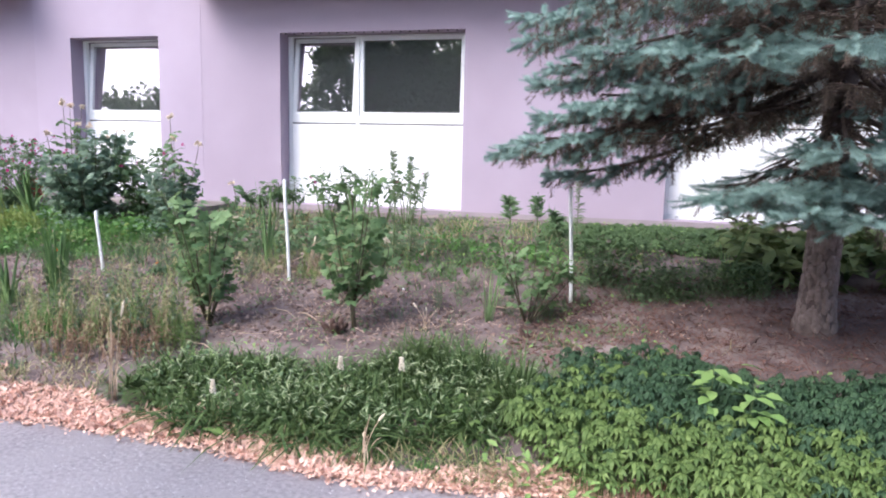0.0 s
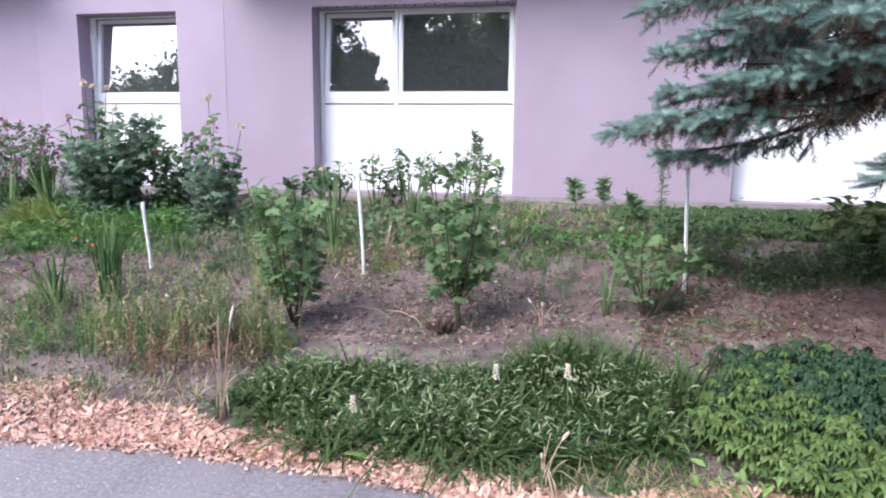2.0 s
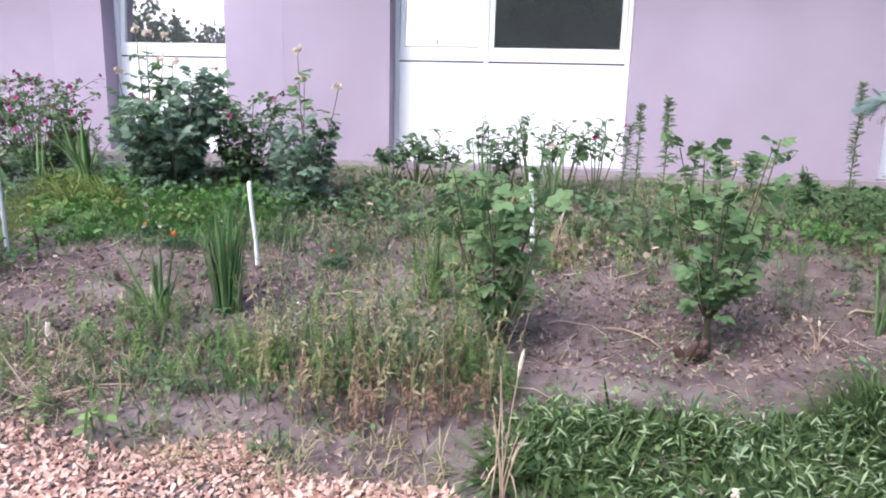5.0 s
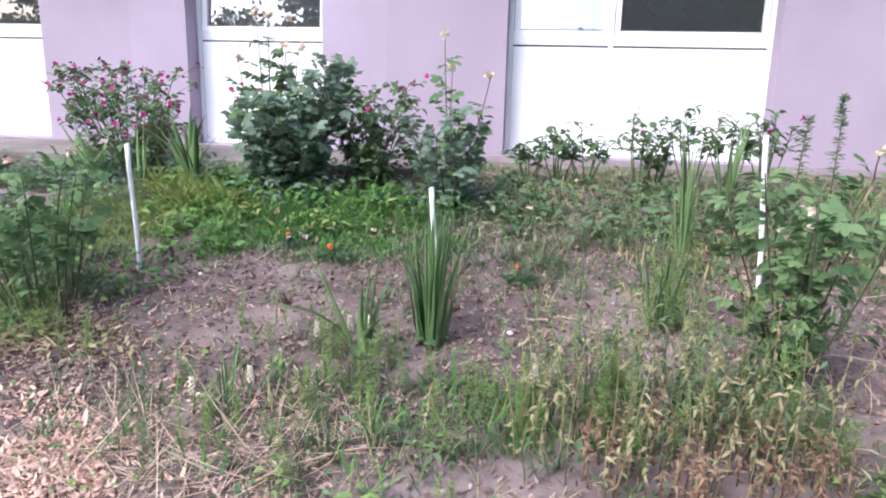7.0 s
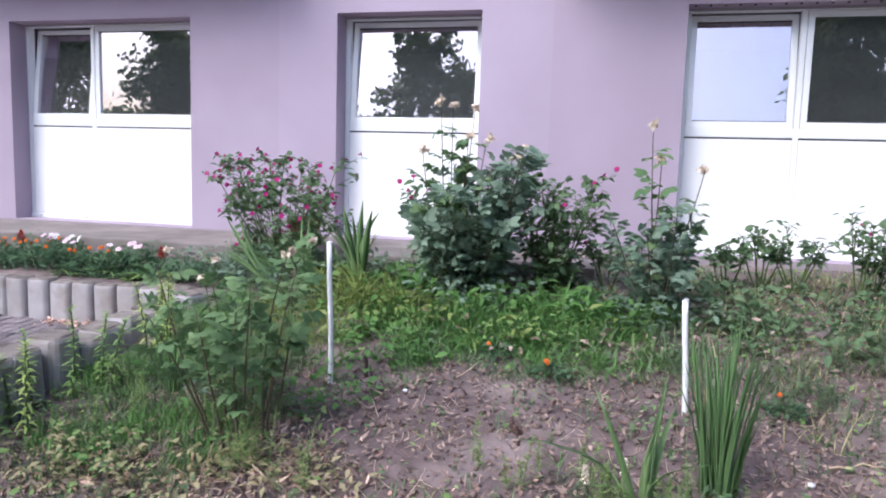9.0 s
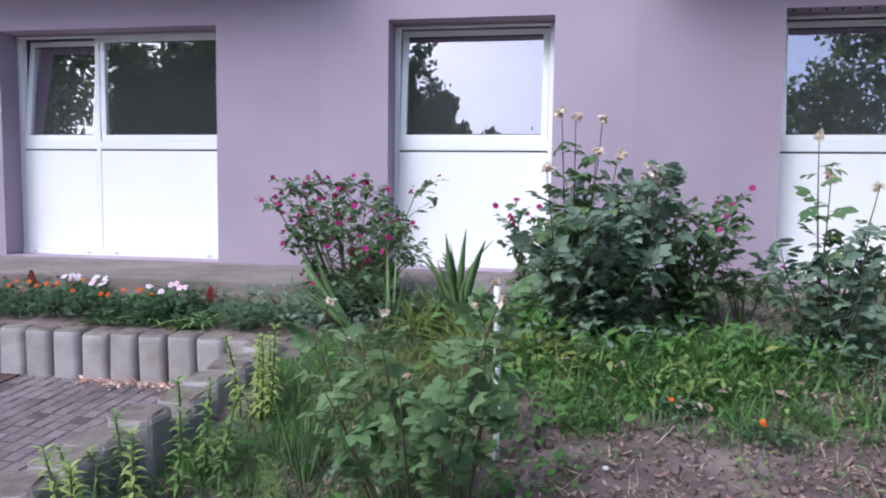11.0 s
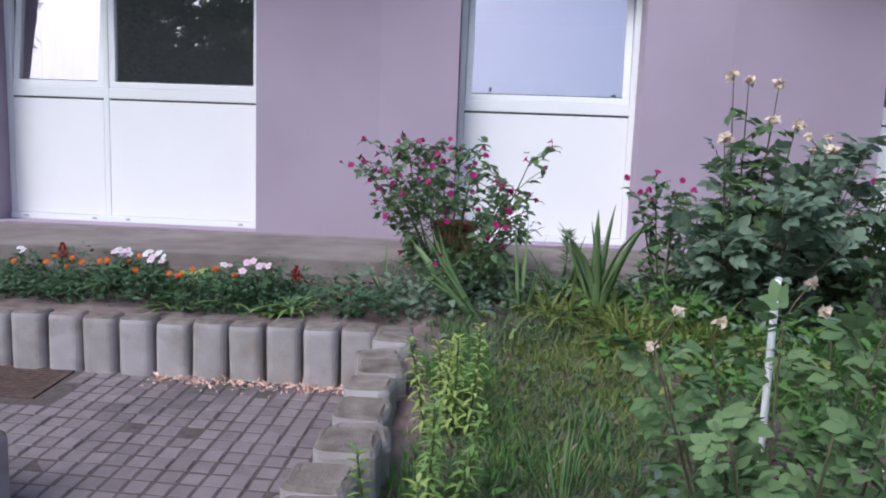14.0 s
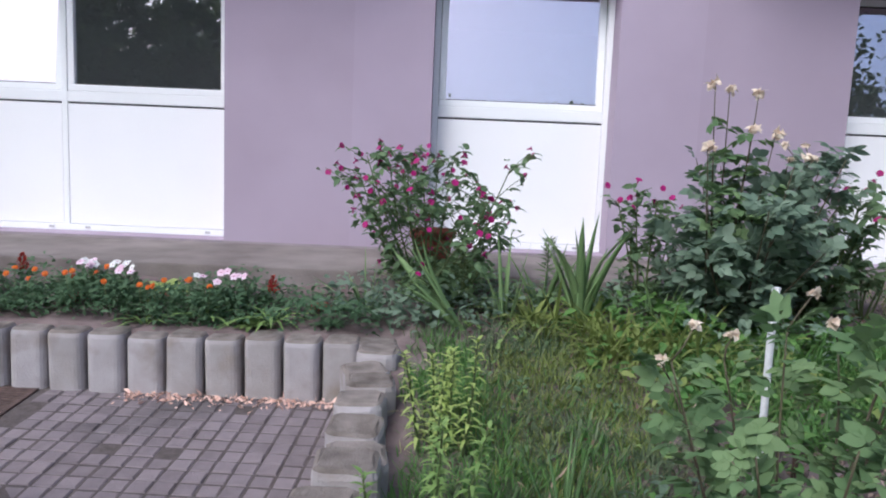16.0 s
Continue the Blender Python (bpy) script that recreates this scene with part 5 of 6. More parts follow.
broad_field("weeds", "broad-leaved weeds with yellowing edges", "weeds", cat_([spots(30, -6.3, 5.95, 0.35, 0.3, r), spots(22, -6.0, 5.5, 0.35, 0.2, r), spots(30, -5.3, 6.3, 0.6, 0.2, r), spots(20, -6.2, 5.0, 0.35, 0.25, r), spots(6, -6.7, 4.6, 0.5, 0.5, r)]), 5, 0.12, 0.07, GRASS, 305)
broad_field("weeds", "dark leafy weeds under rose bushes", "weeds", cat_([spots(40, -4.6, 6.25, 0.5, 0.3, r), spots(5, -6.4, 4.8, 0.4, 0.25, r), spots(26, -5.7, 6.25, 0.5, 0.3, r), spots(40, -7.6, 6.7, 0.4, 0.3, r)]), 8, 0.22, 0.055, ROSE_LEAF, 306)
broad_field("weeds", "broad dark leaves crowding the foot of the roses", "weeds", cat_([spots(60, -5.7, 6.35, 0.75, 0.22, r), spots(14, -6.35, 6.55, 0.4, 0.2, r), spots(30, -4.75, 6.25, 0.4, 0.2, r)]), 8, 0.15, 0.1, GRASS, 331, "lance", 0.4)
tuft_field("day_lilies", "yellow-green arching strap leaves beside roses", "day lily", cat_([spots(16, -6.35, 6.2, 0.3, 0.22, r), spots(8, -6.75, 6.45, 0.25, 0.15, r)]), 26, 0.3, 0.015, MOSS, 337, 1.1, 1.3, "blade", 0.03)
tuft_field("day_lilies", "fresh green arching strap leaves in lush grass", "day lily", cat_([spots(16, -5.35, 6.15, 0.45, 0.2, r), spots(8, -4.9, 6.2, 0.25, 0.15, r)]), 24, 0.27, 0.012, GRASS, 338, 1.1, 1.3, "blade", 0.03)
broad_field("weeds", "dark low leaves before the walk", "weeds", cat_([spots(40, -6.75, 6.75, 0.45, 0.2, r), spots(30, -6.2, 6.75, 0.35, 0.2, r)]), 8, 0.13, 0.06, MIRABILIS_LEAF, 339)
# the weedy slope below the windows
tuft_field("weeds", "mixed green weeds on the upper slope", "weeds", patchy(cat_([spots(330, -3.3, 6.6, 1.5, 0.7, r), spots(200, -2.3, 5.9, 1.3, 0.5, r), spots(160, -4.1, 5.9, 0.6, 0.5, r)]), 0.0, 2.6, 2), 6, 0.13, 0.01, GRASS_GREY, 311)
tuft_field("weeds", "half-dry weeds on the upper slope", "weeds", patchy(cat_([spots(300, -3.2, 6.7, 1.7, 0.8, r), spots(150, -2.6, 5.9, 1.0, 0.5, r), spots(60, -1.2, 6.9, 0.8, 0.5, r)]), 0.0, 2.6, 3), 6, 0.17, 0.008, GRASS_DRY, 312)
broad_field("weeds", "low green broad-leaved weeds on the slope", "weeds", cat_([spots(170, -3.4, 6.4, 1.4, 0.6, r), spots(90, -2.4, 6.2, 0.9, 0.5, r), spots(40, -4.2, 6.6, 0.4, 0.5, r)]), 6, 0.13, 0.07, MIRABILIS_LEAF, 313)
tuft_field("weeds", "greener weeds under the window", "weeds", patchy(cat_([spots(240, -1.3, 6.1, 0.9, 0.5, r), spots(170, -1.5, 6.9, 0.8, 0.5, r)]), 0.02, 2.6, 4), 7, 0.1, 0.008, GRASS, 314)
tuft_field("weeds", "sparse grey-green weeds on bare soil", "weeds", cat_([spots(50, -5.6, 5.45, 0.7, 0.2, r), spots(45, -5.0, 5.0, 1.2, 0.5, r), spots(45, -3.5, 5.4, 0.9, 0.3, r), spots(30, -1.8, 5.2, 0.8, 0.5, r)]), 9, 0.1, 0.006, GRASS_GREY, 315, 0.9)
# the front slope: sparse tufts, the dry clump
tuft_field("weeds", "scattered green tufts among litter", "weeds", cat_([spots(22, -4.9, 3.9, 0.95, 0.5, r), spots(12, -4.4, 4.1, 0.5, 0.5, r), spots(22, -4.1, 3.6, 0.7, 0.35, r), spots(12, -5.9, 4.1, 0.6, 0.45, r)]), 9, 0.15, 0.008, GRASS_GREY, 321)
tuft_field("weeds", "fresh green tufts among litter", "weeds", cat_([spots(14, -4.75, 3.85, 0.9, 0.45, r), spots(24, -3.8, 4.1, 0.5, 0.3, r)]), 10, 0.18, 0.01, GRASS, 322)
stalk_field("dry_weeds", "half-dry pale green stalks with hanging curled leaves", cat_([spots(60, -3.4, 3.95, 0.6, 0.36, r), spots(14, -3.0, 4.1, 0.3, 0.25, r)]), 0.54, 13, 0.036, GRASS_DRY, 323)
stalk_field("dry_weeds", "green stalks with narrow leaves in a dry clump", cat_([spots(34, -3.55, 4.05, 0.45, 0.3, r), spots(16, -3.1, 4.0, 0.35, 0.3, r)]), 0.5, 16, 0.04, GRASS_GREY, 324)
stalk_field("dry_weeds", "withered red-brown stalks low in a dry clump", spots(95, -3.25, 3.82, 0.5, 0.26, r), 0.24, 13, 0.03, GRASS_BROWN, 325)
feather_field("feathery_weeds", "soft feathery upright green weeds", cat_([spots(18, -3.75, 4.15, 0.4, 0.25, r), spots(20, -4.5, 3.9, 0.7, 0.5, r), spots(20, -3.0, 4.05, 0.3, 0.2, r), spots(14, -5.0, 4.2, 0.6, 0.4, r), spots(16, -2.4, 5.5, 0.9, 0.3, r)]), 0.2, 75, 0.045, SPRIG, 328)
feather_field("feathery_weeds", "tall soft green sprigs in a dry clump", cat_([spots(18, -3.55, 4.05, 0.45, 0.3, r), spots(8, -3.05, 4.1, 0.25, 0.25, r), spots(10, -3.25, 4.85, 0.15, 0.15, r)]), 0.5, 90, 0.05, SPRIG, 330)
feather_field("feathery_weeds", "grey-green feathery upright weeds", cat_([spots(26, -4.6, 4.0, 0.9, 0.6, r), spots(5, -6.5, 4.6, 0.4, 0.2, r), spots(30, -3.6, 5.6, 0.9, 0.4, r), spots(24, -0.9, 5.3, 0.7, 0.4, r), spots(26, -2.2, 6.1, 0.9, 0.4, r)]), 0.17, 60, 0.05, GRASS_GREY, 329)
tuft_field("dry_weeds", "dry weeds at the path's edge", "weeds", cat_([spots(60, -3.5, 3.45, 0.7, 0.2, r), spots(50, -0.6, 3.14, 0.5, 0.09, r), spots(34, -1.35, 3.15, 0.3, 0.1, r)]), 8, 0.13, 0.006, GRASS_DRY, 326, 1.1, 0.9)
broad_field("dry_leaves", "curled dry leaves standing in weeds", "leaf litter", cat_([spots(90, -3.0, 6.3, 1.6, 0.7, r), spots(40, -5.0, 5.9, 1.2, 0.3, r), spots(50, -2.5, 5.6, 0.6, 0.2, r)]), 3, 0.1, 0.06, LITTER_PALE, 327)


# small weeds and seedlings all over the bed, in clusters, thin on the bare patches
def weediness(x, y):
    d = 0.55
    if y > 5.65:
        d = 1.0
    if x < -5.9:
        d = 0.6
    if ((x + 5.0) / 1.15) ** 2 + ((y - 4.75) / 0.65) ** 2 < 1 or ((x + 2.1) / 1.3) ** 2 + ((y - 4.9) / 0.55) ** 2 < 1:
        d = 0.22
    if ((x + 5.8) / 0.8) ** 2 + ((y - 3.95) / 0.5) ** 2 < 1:
        d = 0.3
    if x > 0.2 and y < 5.9:
        d = 0.03
    return d * (0.35 + 1.3 * max(0.0, noise.noise((x * 2.4, y * 2.4, 17)) + 0.25))


r = np.random.default_rng(381)
c = free(np.column_stack([r.uniform(-7.45, 1.5, 9000), r.uniform(3.3, 7.9, 9000)]))
c = c[[q < weediness(a, b) for (a, b), q in zip(c, r.random(len(c)))]]
kinds = r.choice(5, len(c), p=(0.27, 0.2, 0.24, 0.14, 0.15))
tuft_field("weeds", "small fine green weeds scattered over soil", "weeds", c[kinds == 0], 10, 0.09, 0.005, GRASS, 382, 0.9, 0.8)
tuft_field("weeds", "small grey-green feathery weeds on soil", "weeds", c[kinds == 1], 12, 0.07, 0.005, GRASS_GREY, 383, 1.3, 0.6, "lance", 0.05)
broad_field("weeds", "small broad-leaved seedlings on soil", "weeds", c[kinds == 2], 8, 0.07, 0.04, MIRABILIS_LEAF, 384)
tuft_field("weeds", "small withered tan weeds on soil", "weeds", c[kinds == 3], 8, 0.09, 0.005, GRASS_DRY, 385, 1.2, 0.9)
broad_field("weeds", "small pale green leafy weeds on soil", "weeds", c[kinds == 4], 7, 0.08, 0.035, LIGHT_LEAF, 386)
broad_field("weeds", "dark leafy weeds below the walk", "weeds", cat_([spots(50, -6.3, 6.85, 0.9, 0.2, r), spots(34, -5.6, 6.9, 0.7, 0.18, r), spots(40, -7.3, 6.6, 0.4, 0.25, r)]), 8, 0.16, 0.065, ROSE_LEAF, 387)
tuft_field("weeds", "tall weeds beside roses on the slope", "weeds", cat_([spots(18, -3.9, 5.7, 0.7, 0.4, r), spots(12, -4.6, 5.85, 0.4, 0.2, r), spots(30, -2.0, 6.0, 0.7, 0.3, r)]), 8, 0.17, 0.007, GRASS_GREY, 388, 0.5, 0.5, "lance", 0.05)
tuft_field("weeds", "tall half-dry weeds on the slope", "weeds", cat_([spots(40, -3.7, 5.5, 0.9, 0.5, r), spots(40, -2.6, 5.7, 0.6, 0.3, r), spots(30, -4.4, 3.9, 0.5, 0.4, r)]), 7, 0.16, 0.006, GRASS_DRY, 389, 0.6, 0.6, "lance", 0.05)


# dark strap-leaved ground cover
def strap_cover():
    r = np.random.default_rng(331)
    c = cat_([spots(120, -2.15, 3.55, 0.72, 0.36, r, -3), spots(135, -1.25, 3.62, 0.75, 0.42, r, 3), spots(48, -0.7, 3.75, 0.42, 0.42, r), spots(40, -1.6, 3.25, 0.7, 0.13, r), spots(70, -1.0, 3.95, 0.42, 0.3, r)])
    return c[(c[:, 0] > -2.76) & ~((c[:, 1] < 3.2 + 0.06 * np.sin(c[:, 0] * 9)) & (c[:, 0] > -1.75))]


straps = strap_cover()
tuft_field("ground_cover", "dense dark green strap-leaved ground cover", "ground cover", straps, 38, 0.18, 0.013, LIRIOPE, 332, 1.6, 1.7, "blade", 0.04)
broad_field("ground_cover", "pale leaf undersides in strap-leaved ground cover", "ground cover", straps, 5, 0.18, 0.05, LIRIOPE_PALE, 333, "lance", 0.16)
tuft_field("ground_cover", "tall dark crest of strap-leaved ground cover", "ground cover", cat_([spots(34, -1.05, 4.0, 0.3, 0.2, r), spots(20, -0.55, 3.85, 0.25, 0.2, r)]), 40, 0.3, 0.009, LIRIOPE, 334, 0.9, 1.3)


def rosette():
    r = np.random.default_rng(9)
    g = Geo()
    a = np.arange(7) * 0.8976 + r.normal(0, 0.1, 7)
    d = np.stack([np.cos(a), np.sin(a), 0.5 + 0.3 * r.random(7)], 1)
    leaves(g, np.zeros((7, 3)), d, (0, 0, 1), 0.95 + 0.3 * r.random(7), 0.62, 1.5, 0.35, "round")
    a = np.arange(3) * 2.1 + 0.3
    d = np.stack([np.cos(a), np.sin(a), 1.2 * np.ones(3)], 1)
    leaves(g, np.zeros((3, 3)), d, (0, 0, 1), 0.6, 0.25, 0.4, 0.25, "ovate")
    return template(g)


ROSETTE = rosette()


def rosette_field(name, label, c, h, size, material, seed):
    r = np.random.default_rng(seed)
    c = free(np.asarray(c))
    n = len(c)
    p = np.column_stack([c, lands(c) + h * (0.5 + 0.65 * r.random(n))])
    up = np.array([0, 0, 1]) + r.normal(0, 0.26, (n, 3))
    a = r.random(n) * 6.28
    d = np.stack([np.cos(a), np.sin(a), np.zeros(n)], 1)
    g = scatter(Geo(), *ROSETTE, p, d, up, size * (0.75 + 0.5 * r.random(n)))
    for q, w in zip(p[::1], c):
        tube(g, [(w[0], w[1], q[2] - h), q], 0.0025, 3)
    return thing(name, g, material, label, "ground cover", kind="stuff", smooth=True)


r = np.random.default_rng(341)
field = np.column_stack([r.uniform(-0.75, 2.6, 9500), r.uniform(2.5, 4.7, 9500)])
left = -0.42 + 0.12 * np.sin(field[:, 1] * 5)
back = 4.35 - 0.1 * field[:, 0] + 0.08 * np.sin(field[:, 0] * 6)
field = field[(field[:, 0] > left + np.clip(3.45 - field[:, 1], 0, 1) * 0.7) & (field[:, 1] < back) & (field[:, 1] > 3.04 - 0.06 * field[:, 0])]
blend = np.array([noise.noise((x * 1.3, y * 1.3, 7)) for x, y in field]) + 0.9 * (3.45 - field[:, 1]) - 0.45 * (field[:, 0] - 0.55) + r.normal(0, 0.2, len(field)) + 0.15
rosette_field("ground_cover", "dense low dark green leafy ground cover", field[blend < 0.1], 0.15, 0.0255, PACHY, 342)
rosette_field("ground_cover", "bright yellow-green leafy ground cover", field[blend >= 0.1], 0.15, 0.0265, PACHY_LIGHT, 343)
tuft_field("grass", "mossy tufts between the two ground covers", "grass", cat_([spots(60, -0.75, 3.15, 0.45, 0.09, r), spots(34, -0.2, 3.15, 0.3, 0.12, r), spots(40, -1.4, 3.13, 0.3, 0.08, r)]), 22, 0.06, 0.004, GRASS, 335, 1.2, 0.9)
broad_field("weeds", "bright young leaves between the two ground covers", "weeds", cat_([spots(16, -0.3, 3.15, 0.22, 0.12, r), spots(10, 0.05, 3.05, 0.2, 0.08, r)]), 7, 0.12, 0.055, LIGHT_LEAF, 336, "lance", 0.4)
hedge = cat_([np.column_stack([r.uniform(-0.9, 3.2, 1500), r.uniform(6.6, 7.7, 1500)])])
rosette_field("ground_cover", "low dark leafy cover at the wall's foot", hedge, 0.07, 0.04, COVER_MID, 344)
hosta = np.column_stack([r.uniform(0.75, 3.4, 200), r.uniform(5.9, 6.8, 200)])
broad_field("broad_leaved_plants", "broad dark drooping leaves beneath the spruce", "ground cover", hosta, 8, 0.34, 0.17, HOSTA, 345, "ovate", 0.5)
tuft_field("grey_shrub", "fine grey-green low shrub under the spruce", "shrub", cat_([spots(14, 0.25, 5.6, 0.2, 0.12, r), spots(14, 0.75, 5.75, 0.22, 0.1, r), spots(8, -0.2, 5.75, 0.12, 0.1, r)]), 60, 0.12, 0.008, GRASS_GREY, 346, 1.6, 0.6, "lance", 0.08)
feather_field("grey_shrub", "soft feathery grey-green shrub beside a stake", cat_([spots(10, 0.2, 5.6, 0.3, 0.12, r), spots(8, 0.75, 5.75, 0.3, 0.12, r), spots(5, -0.3, 5.8, 0.2, 0.15, r)]), 0.25, 90, 0.06, GRASS_GREY, 348)
broad_field("grey_shrub", "small dark bluish leaves of a low shrub", "shrub", cat_([spots(24, 0.25, 5.6, 0.22, 0.13, r), spots(22, 0.75, 5.75, 0.22, 0.12, r), spots(14, -0.2, 5.8, 0.15, 0.12, r), spots(30, -0.3, 6.4, 0.5, 0.15, r)]), 26, 0.22, 0.045, COVER_MID, 347, "ovate", 0.5)
broad_field("weeds", "broad bright green leaves below the wall", "weeds", cat_([spots(26, -0.95, 6.15, 0.4, 0.15, r), spots(12, -1.5, 6.2, 0.25, 0.15, r)]), 8, 0.14, 0.085, GRASS, 349, "lance", 0.35)
tuft_field("dry_weeds", "purplish dry heath-like weeds below the wall", "weeds", cat_([spots(40, -0.8, 6.75, 0.6, 0.2, r), spots(24, -1.5, 6.7, 0.4, 0.2, r)]), 16, 0.13, 0.006, HEATH, 350, 1.0, 0.5, "lance", 0.05)


# fallen leaves, straw and twigs
def litter(name, label, p, size, material, seed, lift=0.01, kind="ovate", slim=0.4):
    r = np.random.default_rng(seed)
    n = len(p)
    z = np.array([max(land(a, b), 0.0) if not (a < PAL_X and b < PAL_Y) else paver_z(b) for a, b in p])
    q = np.column_stack([p, z + lift + 0.012 * r.random(n)])
    a = r.random(n) * 6.283
    d = np.stack([np.cos(a), np.sin(a), r.normal(0, 0.07 if kind == "blade" else 0.25, n)], 1)
    ln = size * (0.5 + 0.8 * r.random(n))
    g = ribbons(Geo(), q, d, np.array([0, 0, 1]) + r.normal(0, 0.45, (n, 3)), ln, ln * (slim * 0.8 + slim * 0.5 * r.random(n)), r.normal(0.1, 0.6, n), (0.3, 0.68), 0.8)
    return thing(name, g, material, label, "leaf litter", kind="stuff")


r = np.random.default_rng(351)
bx = r.uniform(-6.6, 0.9, 30000)
edge = np.array([lane_edge(q) for q in bx])
back = np.interp(bx, (-6.6, -4.6, -3.3, -2.7, -1.6, -0.6, 0.9), (0.5, 0.46, 0.36, 0.22, 0.17, 0.15, 0.1)) * (1 + 0.35 * np.sin(bx * 5.3) * np.sin(bx * 2.1))
by = edge + 0.012 + back * r.random(30000) ** 1.25
thick = r.random(30000) < np.interp(bx, (-6.6, -4.8, -3.3, -0.4, 0.9), (0.55, 0.85, 1, 0.9, 0.4))
litter("fallen_leaves", "thick drift of pinkish dry leaves along asphalt", np.column_stack([bx, by])[thick], 0.027, LITTER, 352, 0.006, slim=0.5)
ex = r.uniform(-5.5, 0.6, 2600)
litter("fallen_leaves", "dry leaves spilling onto asphalt", np.column_stack([ex, [lane_edge(q) for q in ex] - 0.035 * np.abs(r.normal(0, 1, 2600)) + 0.02]), 0.028, LITTER, 358, 0.004, slim=0.5)
p = cat_([spots(1200, -6.5, 4.3, 0.8, 0.4, r), spots(2200, -5.2, 3.75, 1.2, 0.6, r), spots(3000, -5.0, 4.7, 1.5, 0.8, r), spots(1900, -2.6, 4.8, 1.5, 0.6, r), spots(2000, -6.6, 4.2, 0.8, 0.7, r), spots(1300, -1.2, 5.0, 1.3, 0.6, r), spots(2400, -3.5, 6.0, 1.8, 0.7, r), spots(500, 1.2, 5.2, 1.8, 0.6, r), spots(500, -3.6, 3.4, 0.7, 0.3, r)])
litter("fallen_leaves", "scattered small dry leaves on soil", free(p), 0.03, LITTER_PALE, 353)
p = free(np.column_stack([r.uniform(-7.4, 0.4, 9500), r.uniform(3.2, 7.4, 9500)]))
litter("fallen_leaves", "drift of dry leaves on bare soil", patchy(free(np.column_stack([r.normal(-5.8, 0.45, 2200), r.normal(3.75, 0.28, 2200)])), -0.05, 4.0, 5), 0.032, LITTER, 359)
litter("fallen_leaves", "scattered brown crumbled leaves on soil", p, 0.03, LITTER_DARK, 357)
litter("fallen_leaves", "dry leaves swept against concrete blocks", np.column_stack([r.uniform(-8.85, -7.72, 420), 6.13 - 0.05 * np.abs(r.normal(0, 1, 420))]), 0.028, LITTER, 354, 0.004)
p = free(cat_([spots(700, -5.3, 3.55, 0.75, 0.28, r), spots(240, -4.9, 3.75, 0.6, 0.3, r), spots(130, -2.7, 5.5, 0.5, 0.25, r), spots(120, -3.4, 6.2, 1.5, 0.5, r), spots(60, -2.4, 4.6, 0.5, 0.4, r)]))
litter("straw", "long dry straw stalks lying on soil", p, 0.2, STRAW, 355, 0.012, "blade", 0.018)
p = patchy(free(cat_([spots(1300, -5.2, 4.4, 1.5, 1.0, r), spots(800, -2.6, 4.9, 1.8, 0.7, r), spots(500, -3.4, 6.0, 1.6, 0.6, r)])), -0.1, 2.2, 7)
litter("straw", "fine dry stalks and grass scattered on soil", p, 0.09, STRAW, 360, 0.008, "blade", 0.035)
p = patchy(free(cat_([spots(1100, -5.2, 4.3, 1.5, 1.0, r), spots(700, -2.6, 4.9, 1.8, 0.7, r)])), -0.1, 2.2, 8)
litter("straw", "thin brown twigs scattered on soil", p, 0.08, LITTER_DARK, 361, 0.006, "blade", 0.04)
p = np.column_stack([r.uniform(-0.7, 2.8, 22000), r.uniform(4.3, 6.1, 22000)])
litter("needle_litter", "brown fallen needles under the spruce", p, 0.055, NEEDLE_FALL, 356, 0.003, "blade", 0.09)


def clods():
    r = np.random.default_rng(361)
    g = Geo()
    p = free(cat_([spots(700, -4.9, 4.7, 1.6, 0.8, r), spots(400, -2.2, 4.8, 1.3, 0.5, r), spots(200, -6.6, 4.0, 0.7, 0.4, r)]))
    for x, y in p:
        s = 0.006 + 0.02 * r.random() ** 3
        blob(g, (x, y, land(x, y) + s * 0.2), s, 0.6 + 0.3 * r.random(), 5)
    return g


thing("soil_clods", clods(), mat("soil clod", (0.19, 0.14, 0.125), (0.115, 0.08, 0.075), 0.95, 30, 0.8, 80, vary="island"), "crumbled clods and small stones of dry soil", "soil", kind="stuff")


def grit():
    r = np.random.default_rng(362)
    g = Geo()
    for x, y in np.column_stack([r.uniform(-5.2, -0.3, 2600), r.uniform(2.1, 2.98, 2600)]):
        blob(g, (x, y, 0.0005), 0.0015 + 0.002 * r.random(), 0.5, 5)
    return g


thing("grit", grit(), GRIT, "pale grit on asphalt", "grit", kind="stuff")


def seed_spike(x, y, h, seed):
    """A short stalk with a whitish cone of dry florets."""
    r = np.random.default_rng(seed)
    b = base("seed_spike", x, y, land(x, y), "pale dry flower spike on a short stalk", "dry flower", "pale dry flower spikes")
    part("stalk", tube(Geo(), [(0, 0, -0.01), (0.01 * r.normal(), 0, h * 0.5), (0.02 * r.normal(), 0.01 * r.normal(), h)], 0.003, 5), STEM, b)
    g = Geo()
    for k in range(26):
        u = k / 26
        a = k * 2.4
        blob(g, (0.014 * (1 - 0.6 * u) * math.cos(a), 0.014 * (1 - 0.6 * u) * math.sin(a), h - 0.03 + 0.07 * u), 0.0065, 0.9, 5)
    part("head", g, mat_head, b, kind="stuff", smooth=True)


mat_head = mat("bleached florets", (0.72, 0.66, 0.54), (0.5, 0.42, 0.33), 0.8, 60)
for k, (x, y, h) in enumerate([(-4.71, 4.45, 0.14), (-4.62, 4.46, 0.14), (-5.0, 4.01, 0.13), (-5.19, 3.89, 0.12), (-3.86, 4.1, 0.2), (-3.78, 4.14, 0.22), (-4.85, 4.4, 0.12), (-1.08, 3.45, 0.3), (-1.4, 3.4, 0.3), (-2.0, 3.15, 0.24)]):
    seed_spike(x, y, h, 400 + k)


